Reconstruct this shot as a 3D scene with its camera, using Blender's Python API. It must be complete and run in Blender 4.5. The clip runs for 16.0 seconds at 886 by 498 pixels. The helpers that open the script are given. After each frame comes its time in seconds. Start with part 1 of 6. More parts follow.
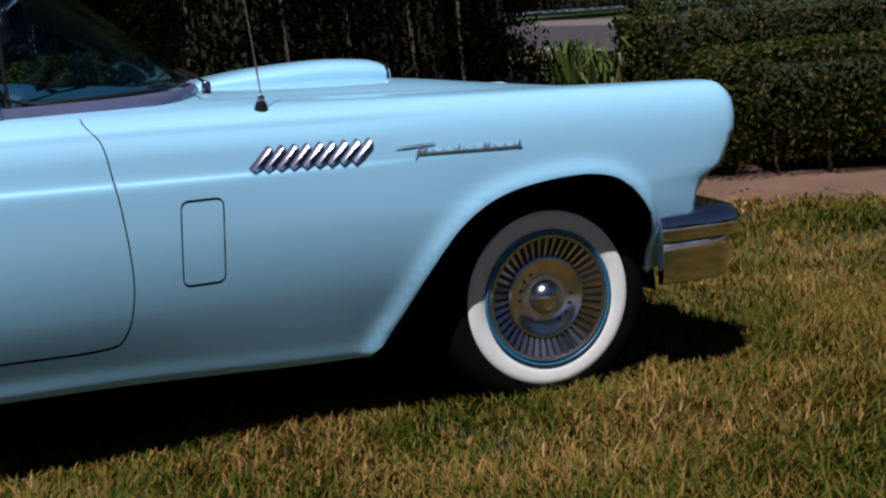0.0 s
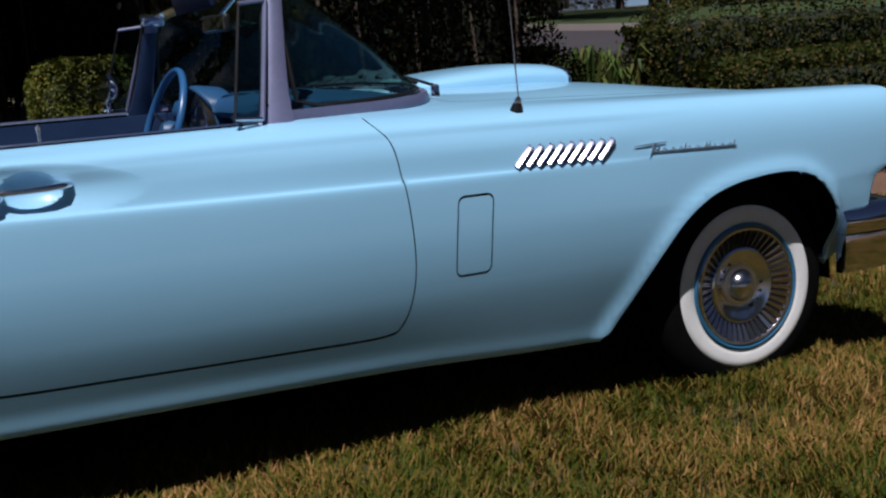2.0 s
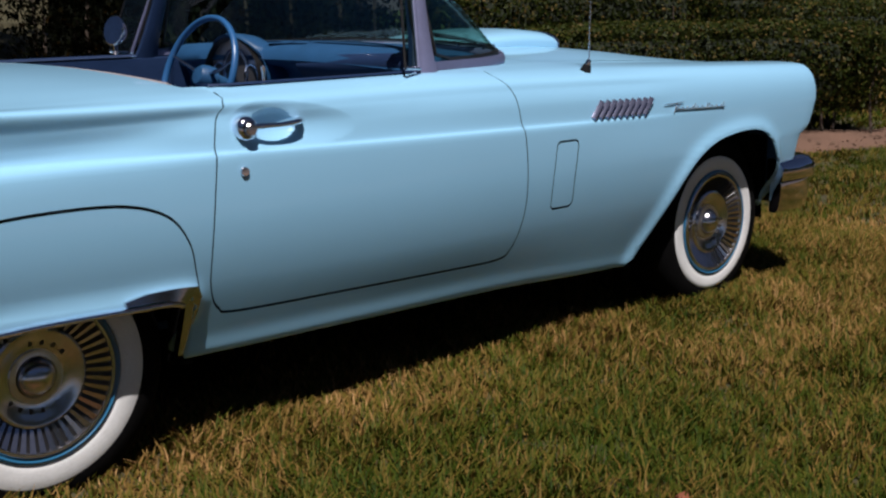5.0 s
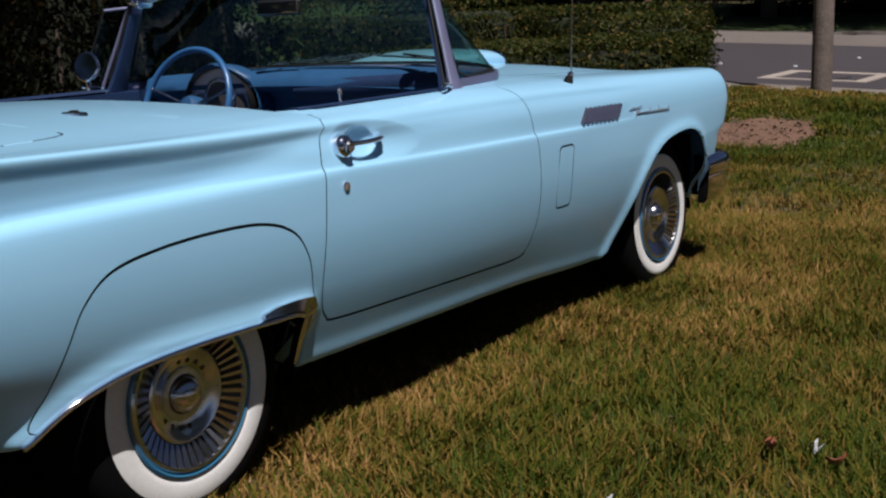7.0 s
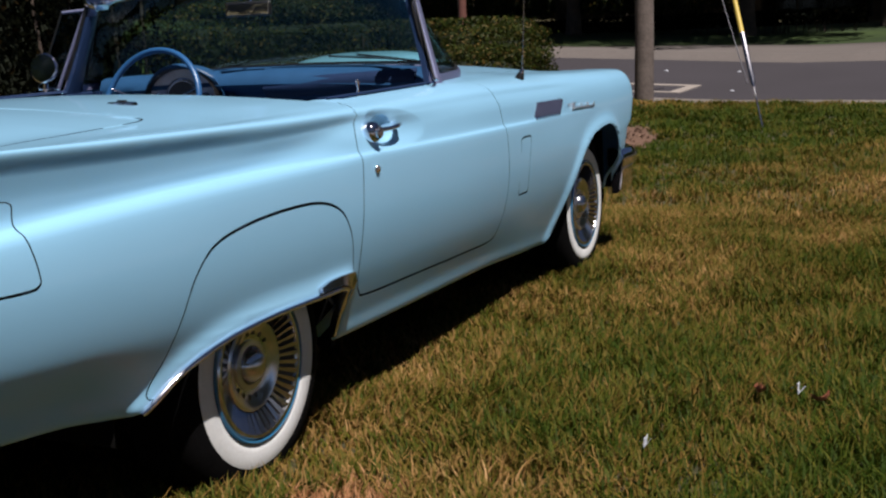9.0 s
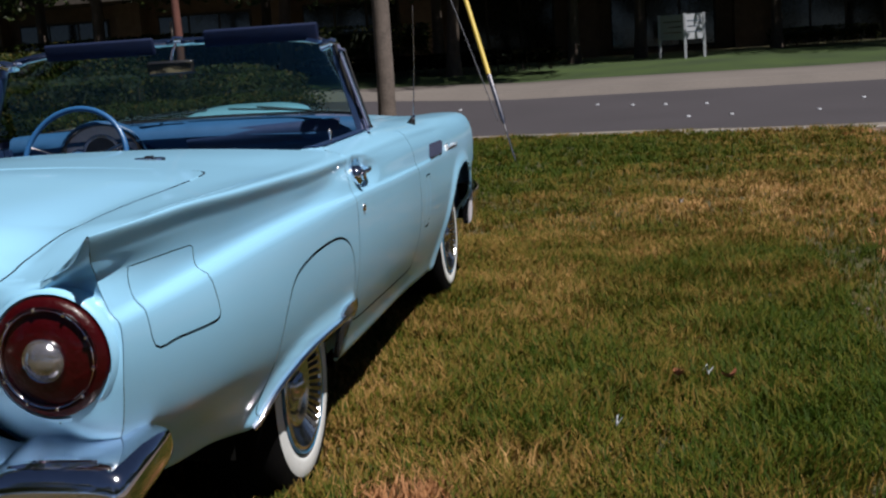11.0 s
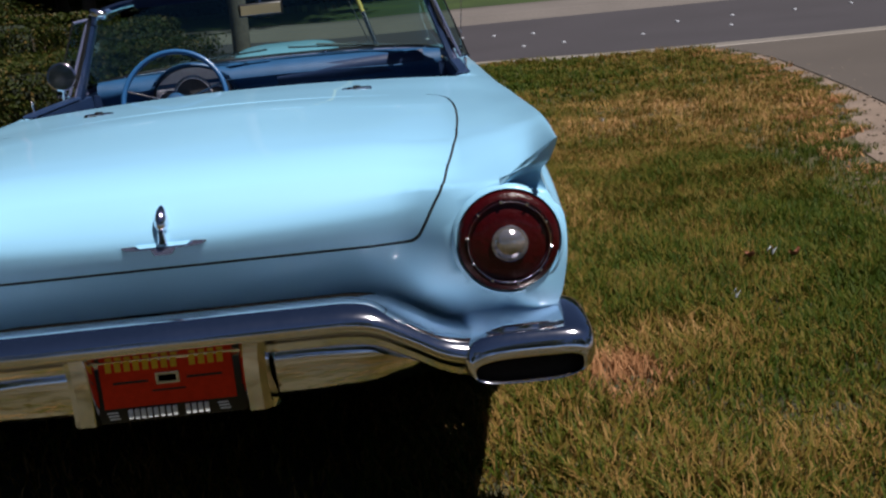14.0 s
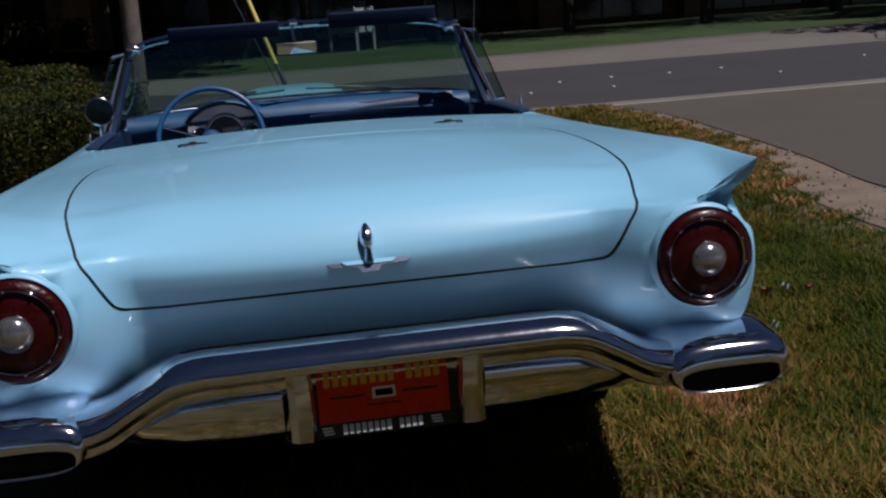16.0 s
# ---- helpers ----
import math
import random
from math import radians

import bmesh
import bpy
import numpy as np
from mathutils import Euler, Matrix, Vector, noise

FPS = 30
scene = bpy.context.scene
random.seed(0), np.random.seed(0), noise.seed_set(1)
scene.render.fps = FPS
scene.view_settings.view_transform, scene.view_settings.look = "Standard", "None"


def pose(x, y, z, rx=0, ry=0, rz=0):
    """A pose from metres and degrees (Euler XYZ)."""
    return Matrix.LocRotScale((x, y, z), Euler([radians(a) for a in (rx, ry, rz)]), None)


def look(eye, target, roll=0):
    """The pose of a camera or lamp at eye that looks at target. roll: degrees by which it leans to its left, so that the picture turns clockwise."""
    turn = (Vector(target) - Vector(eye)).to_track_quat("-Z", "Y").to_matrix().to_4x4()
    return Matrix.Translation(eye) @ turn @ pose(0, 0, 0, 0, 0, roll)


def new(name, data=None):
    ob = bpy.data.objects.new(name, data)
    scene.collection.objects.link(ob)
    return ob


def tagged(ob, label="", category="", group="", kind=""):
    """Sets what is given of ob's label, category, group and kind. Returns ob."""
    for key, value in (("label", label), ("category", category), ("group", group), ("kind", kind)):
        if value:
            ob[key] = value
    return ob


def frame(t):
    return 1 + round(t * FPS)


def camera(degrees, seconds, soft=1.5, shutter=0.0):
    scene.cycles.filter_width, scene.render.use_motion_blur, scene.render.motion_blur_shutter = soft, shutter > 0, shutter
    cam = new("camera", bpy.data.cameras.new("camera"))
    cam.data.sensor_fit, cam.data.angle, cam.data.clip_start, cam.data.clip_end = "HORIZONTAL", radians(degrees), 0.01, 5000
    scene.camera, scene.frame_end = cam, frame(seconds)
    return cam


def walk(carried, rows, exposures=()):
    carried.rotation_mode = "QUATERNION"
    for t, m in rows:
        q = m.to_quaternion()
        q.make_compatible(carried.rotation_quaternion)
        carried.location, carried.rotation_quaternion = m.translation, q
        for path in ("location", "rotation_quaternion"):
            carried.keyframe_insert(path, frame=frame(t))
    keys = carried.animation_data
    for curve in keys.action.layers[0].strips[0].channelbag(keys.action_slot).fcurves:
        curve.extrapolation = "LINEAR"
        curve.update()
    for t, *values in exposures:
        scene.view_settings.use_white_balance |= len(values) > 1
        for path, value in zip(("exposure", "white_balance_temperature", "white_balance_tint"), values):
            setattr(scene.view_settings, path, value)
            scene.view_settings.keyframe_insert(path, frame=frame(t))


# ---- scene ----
SUN_POWER, SKY_POWER, SOFT = 5.0, 0.043, 2.3
EXPOSURES = [(0.0, 0.2), (2.0, 0.0), (3.5, 0.08), (7.0, 0.2), (9.0, 0.3), (11.5, 0.35), (12.2, 0.2), (13.5, 0.4), (14.1, 0.33), (15.0, 0.0), (16.0, -0.38)]
EXPOSURES = [(t, stops, float(np.interp(t, [0, 2, 7, 9, 12, 14.5, 16], [6180, 6200, 6600, 6550, 6350, 6400, 6150])), float(np.interp(t, [0, 2, 7, 9, 12, 14.5], [14, 15, 15, 14, 8, 12]))) for t, stops in EXPOSURES]
cam = camera(40.5, 16.0, soft=SOFT)
PATH = [
    (0, (1.216, -3.732, 1.003), (1.908, -1.883, 0.682), -4.4),
    (0.5, (0.998, -3.644, 1.064), (1.743, -1.819, 0.724), -4.2),
    (1, (0.741, -3.614, 1.062), (1.531, -1.807, 0.73), -4.9),
    (1.5, (0.499, -3.604, 1.067), (1.332, -1.815, 0.739), -4.9),
    (2, (0.292, -3.565, 1.071), (1.148, -1.787, 0.745), -4.0),
    (2.5, (0.07, -3.48, 1.084), (0.966, -1.725, 0.742), -3.4),
    (3, (-0.18, -3.406, 1.083), (0.784, -1.691, 0.724), -2.8),
    (3.5, (-0.442, -3.365, 1.107), (0.621, -1.716, 0.719), -2.4),
    (4, (-0.676, -3.287, 1.108), (0.51, -1.725, 0.717), -1.1),
    (4.2, (-0.751, -3.286, 1.132), (0.47, -1.754, 0.728), -0.6),
    (6.3, (-1.593, -2.935, 1.139), (-0.054, -1.717, 0.753), -2.5),
    (6.5, (-1.649, -2.876, 1.141), (-0.089, -1.687, 0.751), -2.6),
    (7, (-1.817, -2.783, 1.145), (-0.2, -1.669, 0.763), -2.6),
    (7.5, (-2.018, -2.707, 1.148), (-0.363, -1.644, 0.79), -2.8),
    (8, (-2.168, -2.629, 1.134), (-0.48, -1.613, 0.786), -2.9),
    (8.5, (-2.267, -2.494, 1.111), (-0.522, -1.582, 0.755), -3.4),
    (9, (-2.346, -2.389, 1.108), (-0.559, -1.569, 0.742), -2.6),
    (9.2, (-2.394, -2.358, 1.107), (-0.588, -1.578, 0.744), -1.6),
    (11.3, (-3.18, -1.616, 1.202), (-1.23, -1.311, 0.878), -4.1),
    (11.5, (-3.271, -1.535, 1.205), (-1.32, -1.236, 0.881), -4.0),
    (12, (-3.487, -1.356, 1.209), (-1.54, -1.067, 0.858), -3.5),
    (12.5, (-3.563, -1.16, 1.22), (-1.621, -0.906, 0.812), -3.2),
    (13, (-3.558, -0.921, 1.251), (-1.621, -0.739, 0.786), -4.0),
    (13.5, (-3.568, -0.743, 1.26), (-1.631, -0.642, 0.774), -4.9),
    (14, (-3.615, -0.549, 1.281), (-1.667, -0.581, 0.828), -5.8),
    (14.5, (-3.671, -0.367, 1.298), (-1.717, -0.482, 0.892), -4.6),
    (15, (-3.686, -0.175, 1.281), (-1.731, -0.342, 0.892), -3.0),
    (15.5, (-3.658, 0.054, 1.287), (-1.71, -0.184, 0.905), -4.5),
    (16, (-3.635, 0.23, 1.272), (-1.694, -0.071, 0.895), -4.3),
]
walk(cam, [(t, look(eye, target, roll)) for t, eye, target, roll in PATH], EXPOSURES)

# ---------------------------------------------------------------- light
SUN_TO = Vector((-0.30, -0.40, 1.0)).normalized()
world = bpy.data.worlds.new("sky")
scene.world = world
world.use_nodes = True
wn = world.node_tree.nodes
sky = wn.new("ShaderNodeTexSky")
sky.sky_type = "NISHITA"
sky.sun_disc = False
sky.altitude, sky.air_density, sky.dust_density, sky.ozone_density = 5500, 0.65, 0.6, 0.4
sky.sun_elevation = math.asin(SUN_TO.z)
sky.sun_rotation = math.atan2(SUN_TO.x, SUN_TO.y)
wn["Background"].inputs["Strength"].default_value = SKY_POWER
world.node_tree.links.new(sky.outputs[0], wn["Background"].inputs["Color"])
sun_data = bpy.data.lights.new("sun", "SUN")
sun_data.energy, sun_data.angle, sun_data.color = SUN_POWER, radians(0.53), (1.0, 0.945, 0.87)
sun = new("sun", sun_data)
sun.rotation_euler = SUN_TO.to_track_quat("Z", "Y").to_euler()


# ---------------------------------------------------------------- materials
def nodes_of(name):
    m = bpy.data.materials.new(name)
    m.use_nodes = True
    return m, m.node_tree, m.node_tree.nodes["Principled BSDF"]


def surface(name, color, rough=0.5, metal=0.0, coat=0.0, spec=0.5, vary=0.12, scale=8.0, fine=90.0, bump=0.0, bump_scale=200.0, second=None, rough_vary=0.1):
    """A material with colour that wanders at two scales, uneven gloss and fine relief, in metres of object space."""
    m, tree, p = nodes_of(name)
    n, link = tree.nodes, tree.links.new
    where = n.new("ShaderNodeTexCoord")
    coarse, small = n.new("ShaderNodeTexNoise"), n.new("ShaderNodeTexNoise")
    coarse.inputs["Scale"].default_value, coarse.inputs["Detail"].default_value = scale, 5
    small.inputs["Scale"].default_value, small.inputs["Detail"].default_value = fine, 3
    for t in (coarse, small):
        link(where.outputs["Object"], t.inputs["Vector"])
    add = n.new("ShaderNodeMath")
    add.operation = "MULTIPLY_ADD"
    add.inputs[1].default_value, = (0.45,)
    link(small.outputs["Fac"], add.inputs[0])
    scaled = n.new("ShaderNodeMath")
    scaled.operation = "MULTIPLY"
    scaled.inputs[1].default_value = 0.55
    link(coarse.outputs["Fac"], scaled.inputs[0])
    link(scaled.outputs[0], add.inputs[2])
    ramp = n.new("ShaderNodeValToRGB")
    a = [max(0.0, c * (1 - vary)) for c in color]
    b = list(second) if second else [min(1.0, c * (1 + vary)) for c in color]
    ramp.color_ramp.elements[0].position, ramp.color_ramp.elements[1].position = 0.35, 0.66
    ramp.color_ramp.elements[0].color, ramp.color_ramp.elements[1].color = (*a, 1), (*b, 1)
    link(add.outputs[0], ramp.inputs[0])
    link(ramp.outputs[0], p.inputs["Base Color"])
    if rough_vary:
        r = n.new("ShaderNodeMapRange")
        r.inputs["To Min"].default_value, r.inputs["To Max"].default_value = rough * (1 - rough_vary), min(1, rough * (1 + rough_vary))
        link(add.outputs[0], r.inputs[0])
        link(r.outputs[0], p.inputs["Roughness"])
    else:
        p.inputs["Roughness"].default_value = rough
    p.inputs["Metallic"].default_value = metal
    p.inputs["Specular IOR Level"].default_value = spec
    p.inputs["Coat Weight"].default_value = coat
    p.inputs["Coat Roughness"].default_value = 0.03
    if bump:
        grain, relief = n.new("ShaderNodeTexNoise"), n.new("ShaderNodeBump")
        grain.inputs["Scale"].default_value, grain.inputs["Detail"].default_value = bump_scale, 4
        link(where.outputs["Object"], grain.inputs["Vector"])
        link(grain.outputs["Fac"], relief.inputs["Height"])
        relief.inputs["Strength"].default_value, relief.inputs["Distance"].default_value = bump, 0.01
        link(relief.outputs[0], p.inputs["Normal"])
    return m


def leafy(name, dark, light, dry, rough=0.45, dry_from=0.72, gloss=0.2):
    """Leaves or blades: each island has its own shade, a few are dry; light comes through."""
    m, tree, p = nodes_of(name)
    n, link = tree.nodes, tree.links.new
    geo, ramp = n.new("ShaderNodeNewGeometry"), n.new("ShaderNodeValToRGB")
    e = ramp.color_ramp.elements
    e[0].color, e[1].color = (*dark, 1), (*dry, 1)
    mid = e.new(dry_from)
    mid.color = (*light, 1)
    link(geo.outputs["Random Per Island"], ramp.inputs[0])
    where, patch, mix = n.new("ShaderNodeTexCoord"), n.new("ShaderNodeTexNoise"), n.new("ShaderNodeMix")
    patch.inputs["Scale"].default_value, patch.inputs["Detail"].default_value = 1.1, 4
    link(where.outputs["Object"], patch.inputs["Vector"])
    mix.data_type, mix.blend_type = "RGBA", "MULTIPLY"
    mix.inputs[0].default_value = 0.55
    tone = n.new("ShaderNodeValToRGB")
    tone.color_ramp.elements[0].position, tone.color_ramp.elements[1].position = 0.35, 0.65
    tone.color_ramp.elements[0].color, tone.color_ramp.elements[1].color = (0.45, 0.55, 0.4, 1), (1, 1, 1, 1)
    link(patch.outputs["Fac"], tone.inputs[0])
    link(ramp.outputs[0], mix.inputs[6])
    link(tone.outputs[0], mix.inputs[7])
    link(mix.outputs[2], p.inputs["Base Color"])
    p.inputs["Roughness"].default_value = rough
    p.inputs["Specular IOR Level"].default_value = gloss
    through_leaf, blend = n.new("ShaderNodeBsdfTranslucent"), n.new("ShaderNodeMixShader")
    link(mix.outputs[2], through_leaf.inputs["Color"])
    blend.inputs[0].default_value = 0.3
    link(p.outputs[0], blend.inputs[1])
    link(through_leaf.outputs[0], blend.inputs[2])
    link(blend.outputs[0], n["Material Output"].inputs["Surface"])
    return m


def glass(name, color, rough=0.0):
    """A thin pane: what is behind shows tinted, and it mirrors by Fresnel."""
    m, tree, p = nodes_of(name)
    n, link = tree.nodes, tree.links.new
    clear, gloss, mix = n.new("ShaderNodeBsdfTransparent"), n.new("ShaderNodeBsdfGlossy"), n.new("ShaderNodeMixShader")
    face, power, share = n.new("ShaderNodeLayerWeight"), n.new("ShaderNodeMath"), n.new("ShaderNodeMath")
    clear.inputs["Color"].default_value = (*color, 1)
    gloss.inputs["Roughness"].default_value = rough
    power.operation, share.operation = "POWER", "MULTIPLY_ADD"
    power.inputs[1].default_value, share.inputs[1].default_value, share.inputs[2].default_value = 5.0, 0.6, 0.035
    link(face.outputs["Facing"], power.inputs[0])
    link(power.outputs[0], share.inputs[0])
    link(share.outputs[0], mix.inputs[0])
    link(clear.outputs[0], mix.inputs[1])
    link(gloss.outputs[0], mix.inputs[2])
    link(mix.outputs[0], n["Material Output"].inputs["Surface"])
    return m


PAINT = surface("aqua_paint", (0.272, 0.556, 0.805), 0.40, coat=0.7, spec=0.3, vary=0.03, scale=1.5, fine=900, rough_vary=0.15)
CHROME = surface("chrome", (0.80, 0.78, 0.86), 0.09, metal=1.0, vary=0.05, scale=6, fine=60, rough_vary=0.5, bump=0.012, bump_scale=14)
STAINLESS = surface("stainless_trim", (0.56, 0.55, 0.60), 0.2, metal=1.0, vary=0.06, scale=9)
PILLAR = surface("pillar_trim", (0.18, 0.195, 0.33), 0.35, metal=0.35, vary=0.08, scale=9)
RUBBER = surface("tyre_rubber", (0.004, 0.004, 0.0045), 0.85, spec=0.06, vary=0.3, scale=12, bump=0.2)
WHITEWALL = surface("whitewall", (0.74, 0.76, 0.78), 0.55, vary=0.07, scale=14, fine=160, bump=0.05)
HUB_METAL = surface("hub_metal", (0.66, 0.66, 0.71), 0.2, metal=1.0, vary=0.08, scale=25)
SATIN = surface("satin_chrome", (0.62, 0.62, 0.66), 0.32, metal=1.0, vary=0.08, scale=30)
LOUVRE = surface("louvre_metal", (0.30, 0.32, 0.46), 0.17, metal=0.9, vary=0.08, scale=20)
BLUE_RIM = surface("blue_rim_paint", (0.02, 0.13, 0.26), 0.3, coat=0.6, vary=0.1)
GAP = surface("gap_seal", (0.012, 0.016, 0.022), 0.8, vary=0.3)
# Black undercoat, taken darker still: the shade underneath is in the colour.
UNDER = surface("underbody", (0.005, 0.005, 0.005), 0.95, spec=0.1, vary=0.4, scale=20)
VINYL = surface("blue_vinyl", (0.014, 0.068, 0.168), 0.44, vary=0.12, scale=12, fine=300, bump=0.08, bump_scale=600)
RIM_BLUE = surface("blue_enamel_rim", (0.022, 0.10, 0.26), 0.3, vary=0.06, scale=12)
VISOR = surface("visor_vinyl", (0.006, 0.013, 0.045), 0.75, spec=0.2, vary=0.15, scale=12, bump=0.08, bump_scale=600)
VINYL_DARK = surface("dark_blue_vinyl", (0.012, 0.03, 0.085), 0.42, vary=0.15, scale=12, bump=0.08, bump_scale=600)
VINYL_PALE = surface("pale_vinyl", (0.34, 0.31, 0.33), 0.5, vary=0.08, scale=20, bump=0.08, bump_scale=600)
CARPET = surface("blue_carpet", (0.015, 0.045, 0.10), 0.95, vary=0.25, fine=400, bump=0.4, bump_scale=700)
BLACK = surface("black_enamel", (0.012, 0.012, 0.013), 0.35, vary=0.2)
DIAL = surface("dial_face", (0.05, 0.05, 0.055), 0.4, vary=0.3)
RED_LENS = surface("red_lens", (0.032, 0.0005, 0.0013), 0.3, coat=0.25, spec=0.25, vary=0.1, scale=40, bump=0.25, bump_scale=90)
CLEAR_LENS = surface("clear_lens", (0.50, 0.48, 0.51), 0.13, metal=0.85, vary=0.12, scale=60, bump=0.1, bump_scale=160)
PLATE_RED = surface("plate_red", (0.80, 0.045, 0.010), 0.6, spec=0.12, vary=0.1, scale=25)
PLATE_YELLOW = surface("plate_yellow", (0.85, 0.52, 0.04), 0.6, spec=0.15, vary=0.06)
PLATE_WHITE = surface("plate_white", (0.82, 0.84, 0.88), 0.6, spec=0.15, vary=0.06)
WINDSCREEN = glass("windscreen_glass", (0.38, 0.53, 0.48))
MIRROR = surface("mirror_silver", (0.86, 0.87, 0.88), 0.02, metal=1.0, vary=0.02, rough_vary=0)
# Darkened silver: the door mirror's dark reflection is put into the colour.
MIRROR_DIM = surface("darkened_mirror", (0.30, 0.34, 0.42), 0.06, metal=1.0, vary=0.1, scale=40)

SOIL = surface("lawn_soil", (0.030, 0.032, 0.012), 0.95, vary=0.35, scale=0.9, fine=40, second=(0.085, 0.07, 0.03), bump=0.5, bump_scale=120)
ASPHALT = surface("asphalt", (0.034, 0.030, 0.038), 0.85, vary=0.12, scale=0.6, fine=60, bump=0.3, bump_scale=150)
CONCRETE = surface("concrete", (0.115, 0.100, 0.095), 0.85, vary=0.14, scale=0.8, fine=30, bump=0.2, bump_scale=120)
KERB = surface("kerb_concrete", (0.27, 0.24, 0.22), 0.85, vary=0.16, scale=0.9, fine=30, bump=0.2, bump_scale=120)
DRIVE = surface("drive_paving", (0.068, 0.056, 0.050), 0.8, vary=0.12, scale=0.5, fine=40, bump=0.2, bump_scale=120)
DIRT = surface("bare_dirt", (0.125, 0.070, 0.048), 0.95, vary=0.25, scale=3.0, fine=50, bump=0.6, bump_scale=60)
VERGE = surface("sandy_dirt", (0.160, 0.118, 0.094), 0.95, vary=0.3, scale=3.0, fine=50, bump=0.6, bump_scale=60)
CLOD = surface("dry_clod", (0.10, 0.07, 0.055), 0.95, vary=0.5, scale=14, fine=60, second=(0.24, 0.19, 0.15))
LITTER = surface("leaf_litter", (0.09, 0.052, 0.036), 0.9, vary=0.4, scale=9, fine=40, second=(0.19, 0.115, 0.075))
BARK = surface("bark", (0.075, 0.055, 0.045), 0.9, vary=0.35, scale=7, fine=60, bump=0.8, bump_scale=45)
# The shade inside a hedge is put into this core colour.
HEDGE_CORE = surface("hedge_core_dark", (0.010, 0.016, 0.006), 0.9, vary=0.5, scale=20, bump=1.0, bump_scale=30)
# Leaf greens taken near black: deep shade is put into this colour.
SHADED_LEAF = leafy("shaded_shrub_leaf", (0.0010, 0.0018, 0.0006), (0.0038, 0.0046, 0.0014), (0.024, 0.013, 0.004), 0.8, 0.88, 0.04)
# Yellow-green leaf, brightened: sunlight is put into its colour.
SUNLIT_LEAF = leafy("sunlit_yellow_green_leaf", (0.055, 0.075, 0.010), (0.18, 0.19, 0.028), (0.30, 0.24, 0.06), 0.5, 0.8)
HEDGE = leafy("hedge_leaf", (0.009, 0.018, 0.003), (0.042, 0.053, 0.009), (0.135, 0.085, 0.028), 0.5, 0.78, 0.10)


def turf(name, stops, patch_scale=1.0, patch_gain=1.7, rough=0.55, swaths=()):
    """Blades: each its own shade, and whole patches greener or drier."""
    m, tree, p = nodes_of(name)
    n, link = tree.nodes, tree.links.new
    geo, where, patch = n.new("ShaderNodeNewGeometry"), n.new("ShaderNodeTexCoord"), n.new("ShaderNodeTexNoise")
    patch.inputs["Scale"].default_value, patch.inputs["Detail"].default_value = patch_scale, 5
    link(where.outputs["Object"], patch.inputs["Vector"])
    gain, add = n.new("ShaderNodeMath"), n.new("ShaderNodeMath")
    gain.operation, add.operation = "MULTIPLY_ADD", "MULTIPLY_ADD"
    gain.inputs[1].default_value, gain.inputs[2].default_value = patch_gain, -0.5 * patch_gain + 0.0
    link(patch.outputs["Fac"], gain.inputs[0])
    add.inputs[1].default_value = 0.85
    link(geo.outputs["Random Per Island"], add.inputs[0])
    shifted = gain
    for centre, near_r, far_r, by in swaths:
        gap, fall, total = n.new("ShaderNodeVectorMath"), n.new("ShaderNodeMapRange"), n.new("ShaderNodeMath")
        gap.operation, total.operation = "DISTANCE", "ADD"
        gap.inputs[1].default_value = centre
        link(where.outputs["Object"], gap.inputs[0])
        fall.interpolation_type = "SMOOTHSTEP"
        fall.inputs["From Min"].default_value, fall.inputs["From Max"].default_value = near_r, far_r
        fall.inputs["To Min"].default_value, fall.inputs["To Max"].default_value = by, 0.0
        link(gap.outputs["Value"], fall.inputs["Value"])
        link(shifted.outputs[0], total.inputs[0])
        link(fall.outputs[0], total.inputs[1])
        shifted = total
    link(shifted.outputs[0], add.inputs[2])
    ramp = n.new("ShaderNodeValToRGB")
    e = ramp.color_ramp.elements
    e[0].position, e[0].color = stops[0][0], (*stops[0][1], 1)
    e[1].position, e[1].color = stops[-1][0], (*stops[-1][1], 1)
    for at, c in stops[1:-1]:
        e.new(at).color = (*c, 1)
    link(add.outputs[0], ramp.inputs[0])
    link(ramp.outputs[0], p.inputs["Base Color"])
    p.inputs["Roughness"].default_value, p.inputs["Specular IOR Level"].default_value = rough, 0.08
    t, blend = n.new("ShaderNodeBsdfTranslucent"), n.new("ShaderNodeMixShader")
    link(ramp.outputs[0], t.inputs["Color"])
    blend.inputs[0].default_value = 0.25
    link(p.outputs[0], blend.inputs[1])
    link(t.outputs[0], blend.inputs[2])
    link(blend.outputs[0], n["Material Output"].inputs["Surface"])
    return m


GRASS = turf("grass_blade", [(0.0, (0.028, 0.052, 0.005)), (0.28, (0.078, 0.090, 0.010)), (0.58, (0.175, 0.112, 0.026)), (0.82, (0.300, 0.170, 0.062)), (1.0, (0.50, 0.30, 0.135))], 1.4, 1.3,
             swaths=[((1.1, -2.4, 0), 0.4, 2.0, -0.34), ((3.2, -3.4, 0), 0.4, 2.0, -0.26), ((9.6, -0.6, 0), 0.8, 3.6, -0.38), ((6.6, 0.2, 0), 0.6, 2.2, -0.20), ((5.4, -2.9, 0), 0.4, 2.0, 0.22), ((0.1, -1.0, 0), 0.2, 1.2, 0.08)])
STRAW = turf("dead_grass", [(0.0, (0.27, 0.125, 0.055)), (1.0, (0.58, 0.31, 0.16))])
TREE_LEAF = leafy("tree_leaf", (0.018, 0.035, 0.010), (0.06, 0.085, 0.025), (0.12, 0.10, 0.04), 0.4, 0.85)
STRAP_LEAF = leafy("strap_leaf", (0.04, 0.08, 0.02), (0.12, 0.17, 0.05), (0.20, 0.18, 0.06), 0.4, 0.8)
WOOD_POLE = surface("pole_wood", (0.13, 0.105, 0.095), 0.85, vary=0.3, scale=5, fine=40, bump=0.6, bump_scale=30)
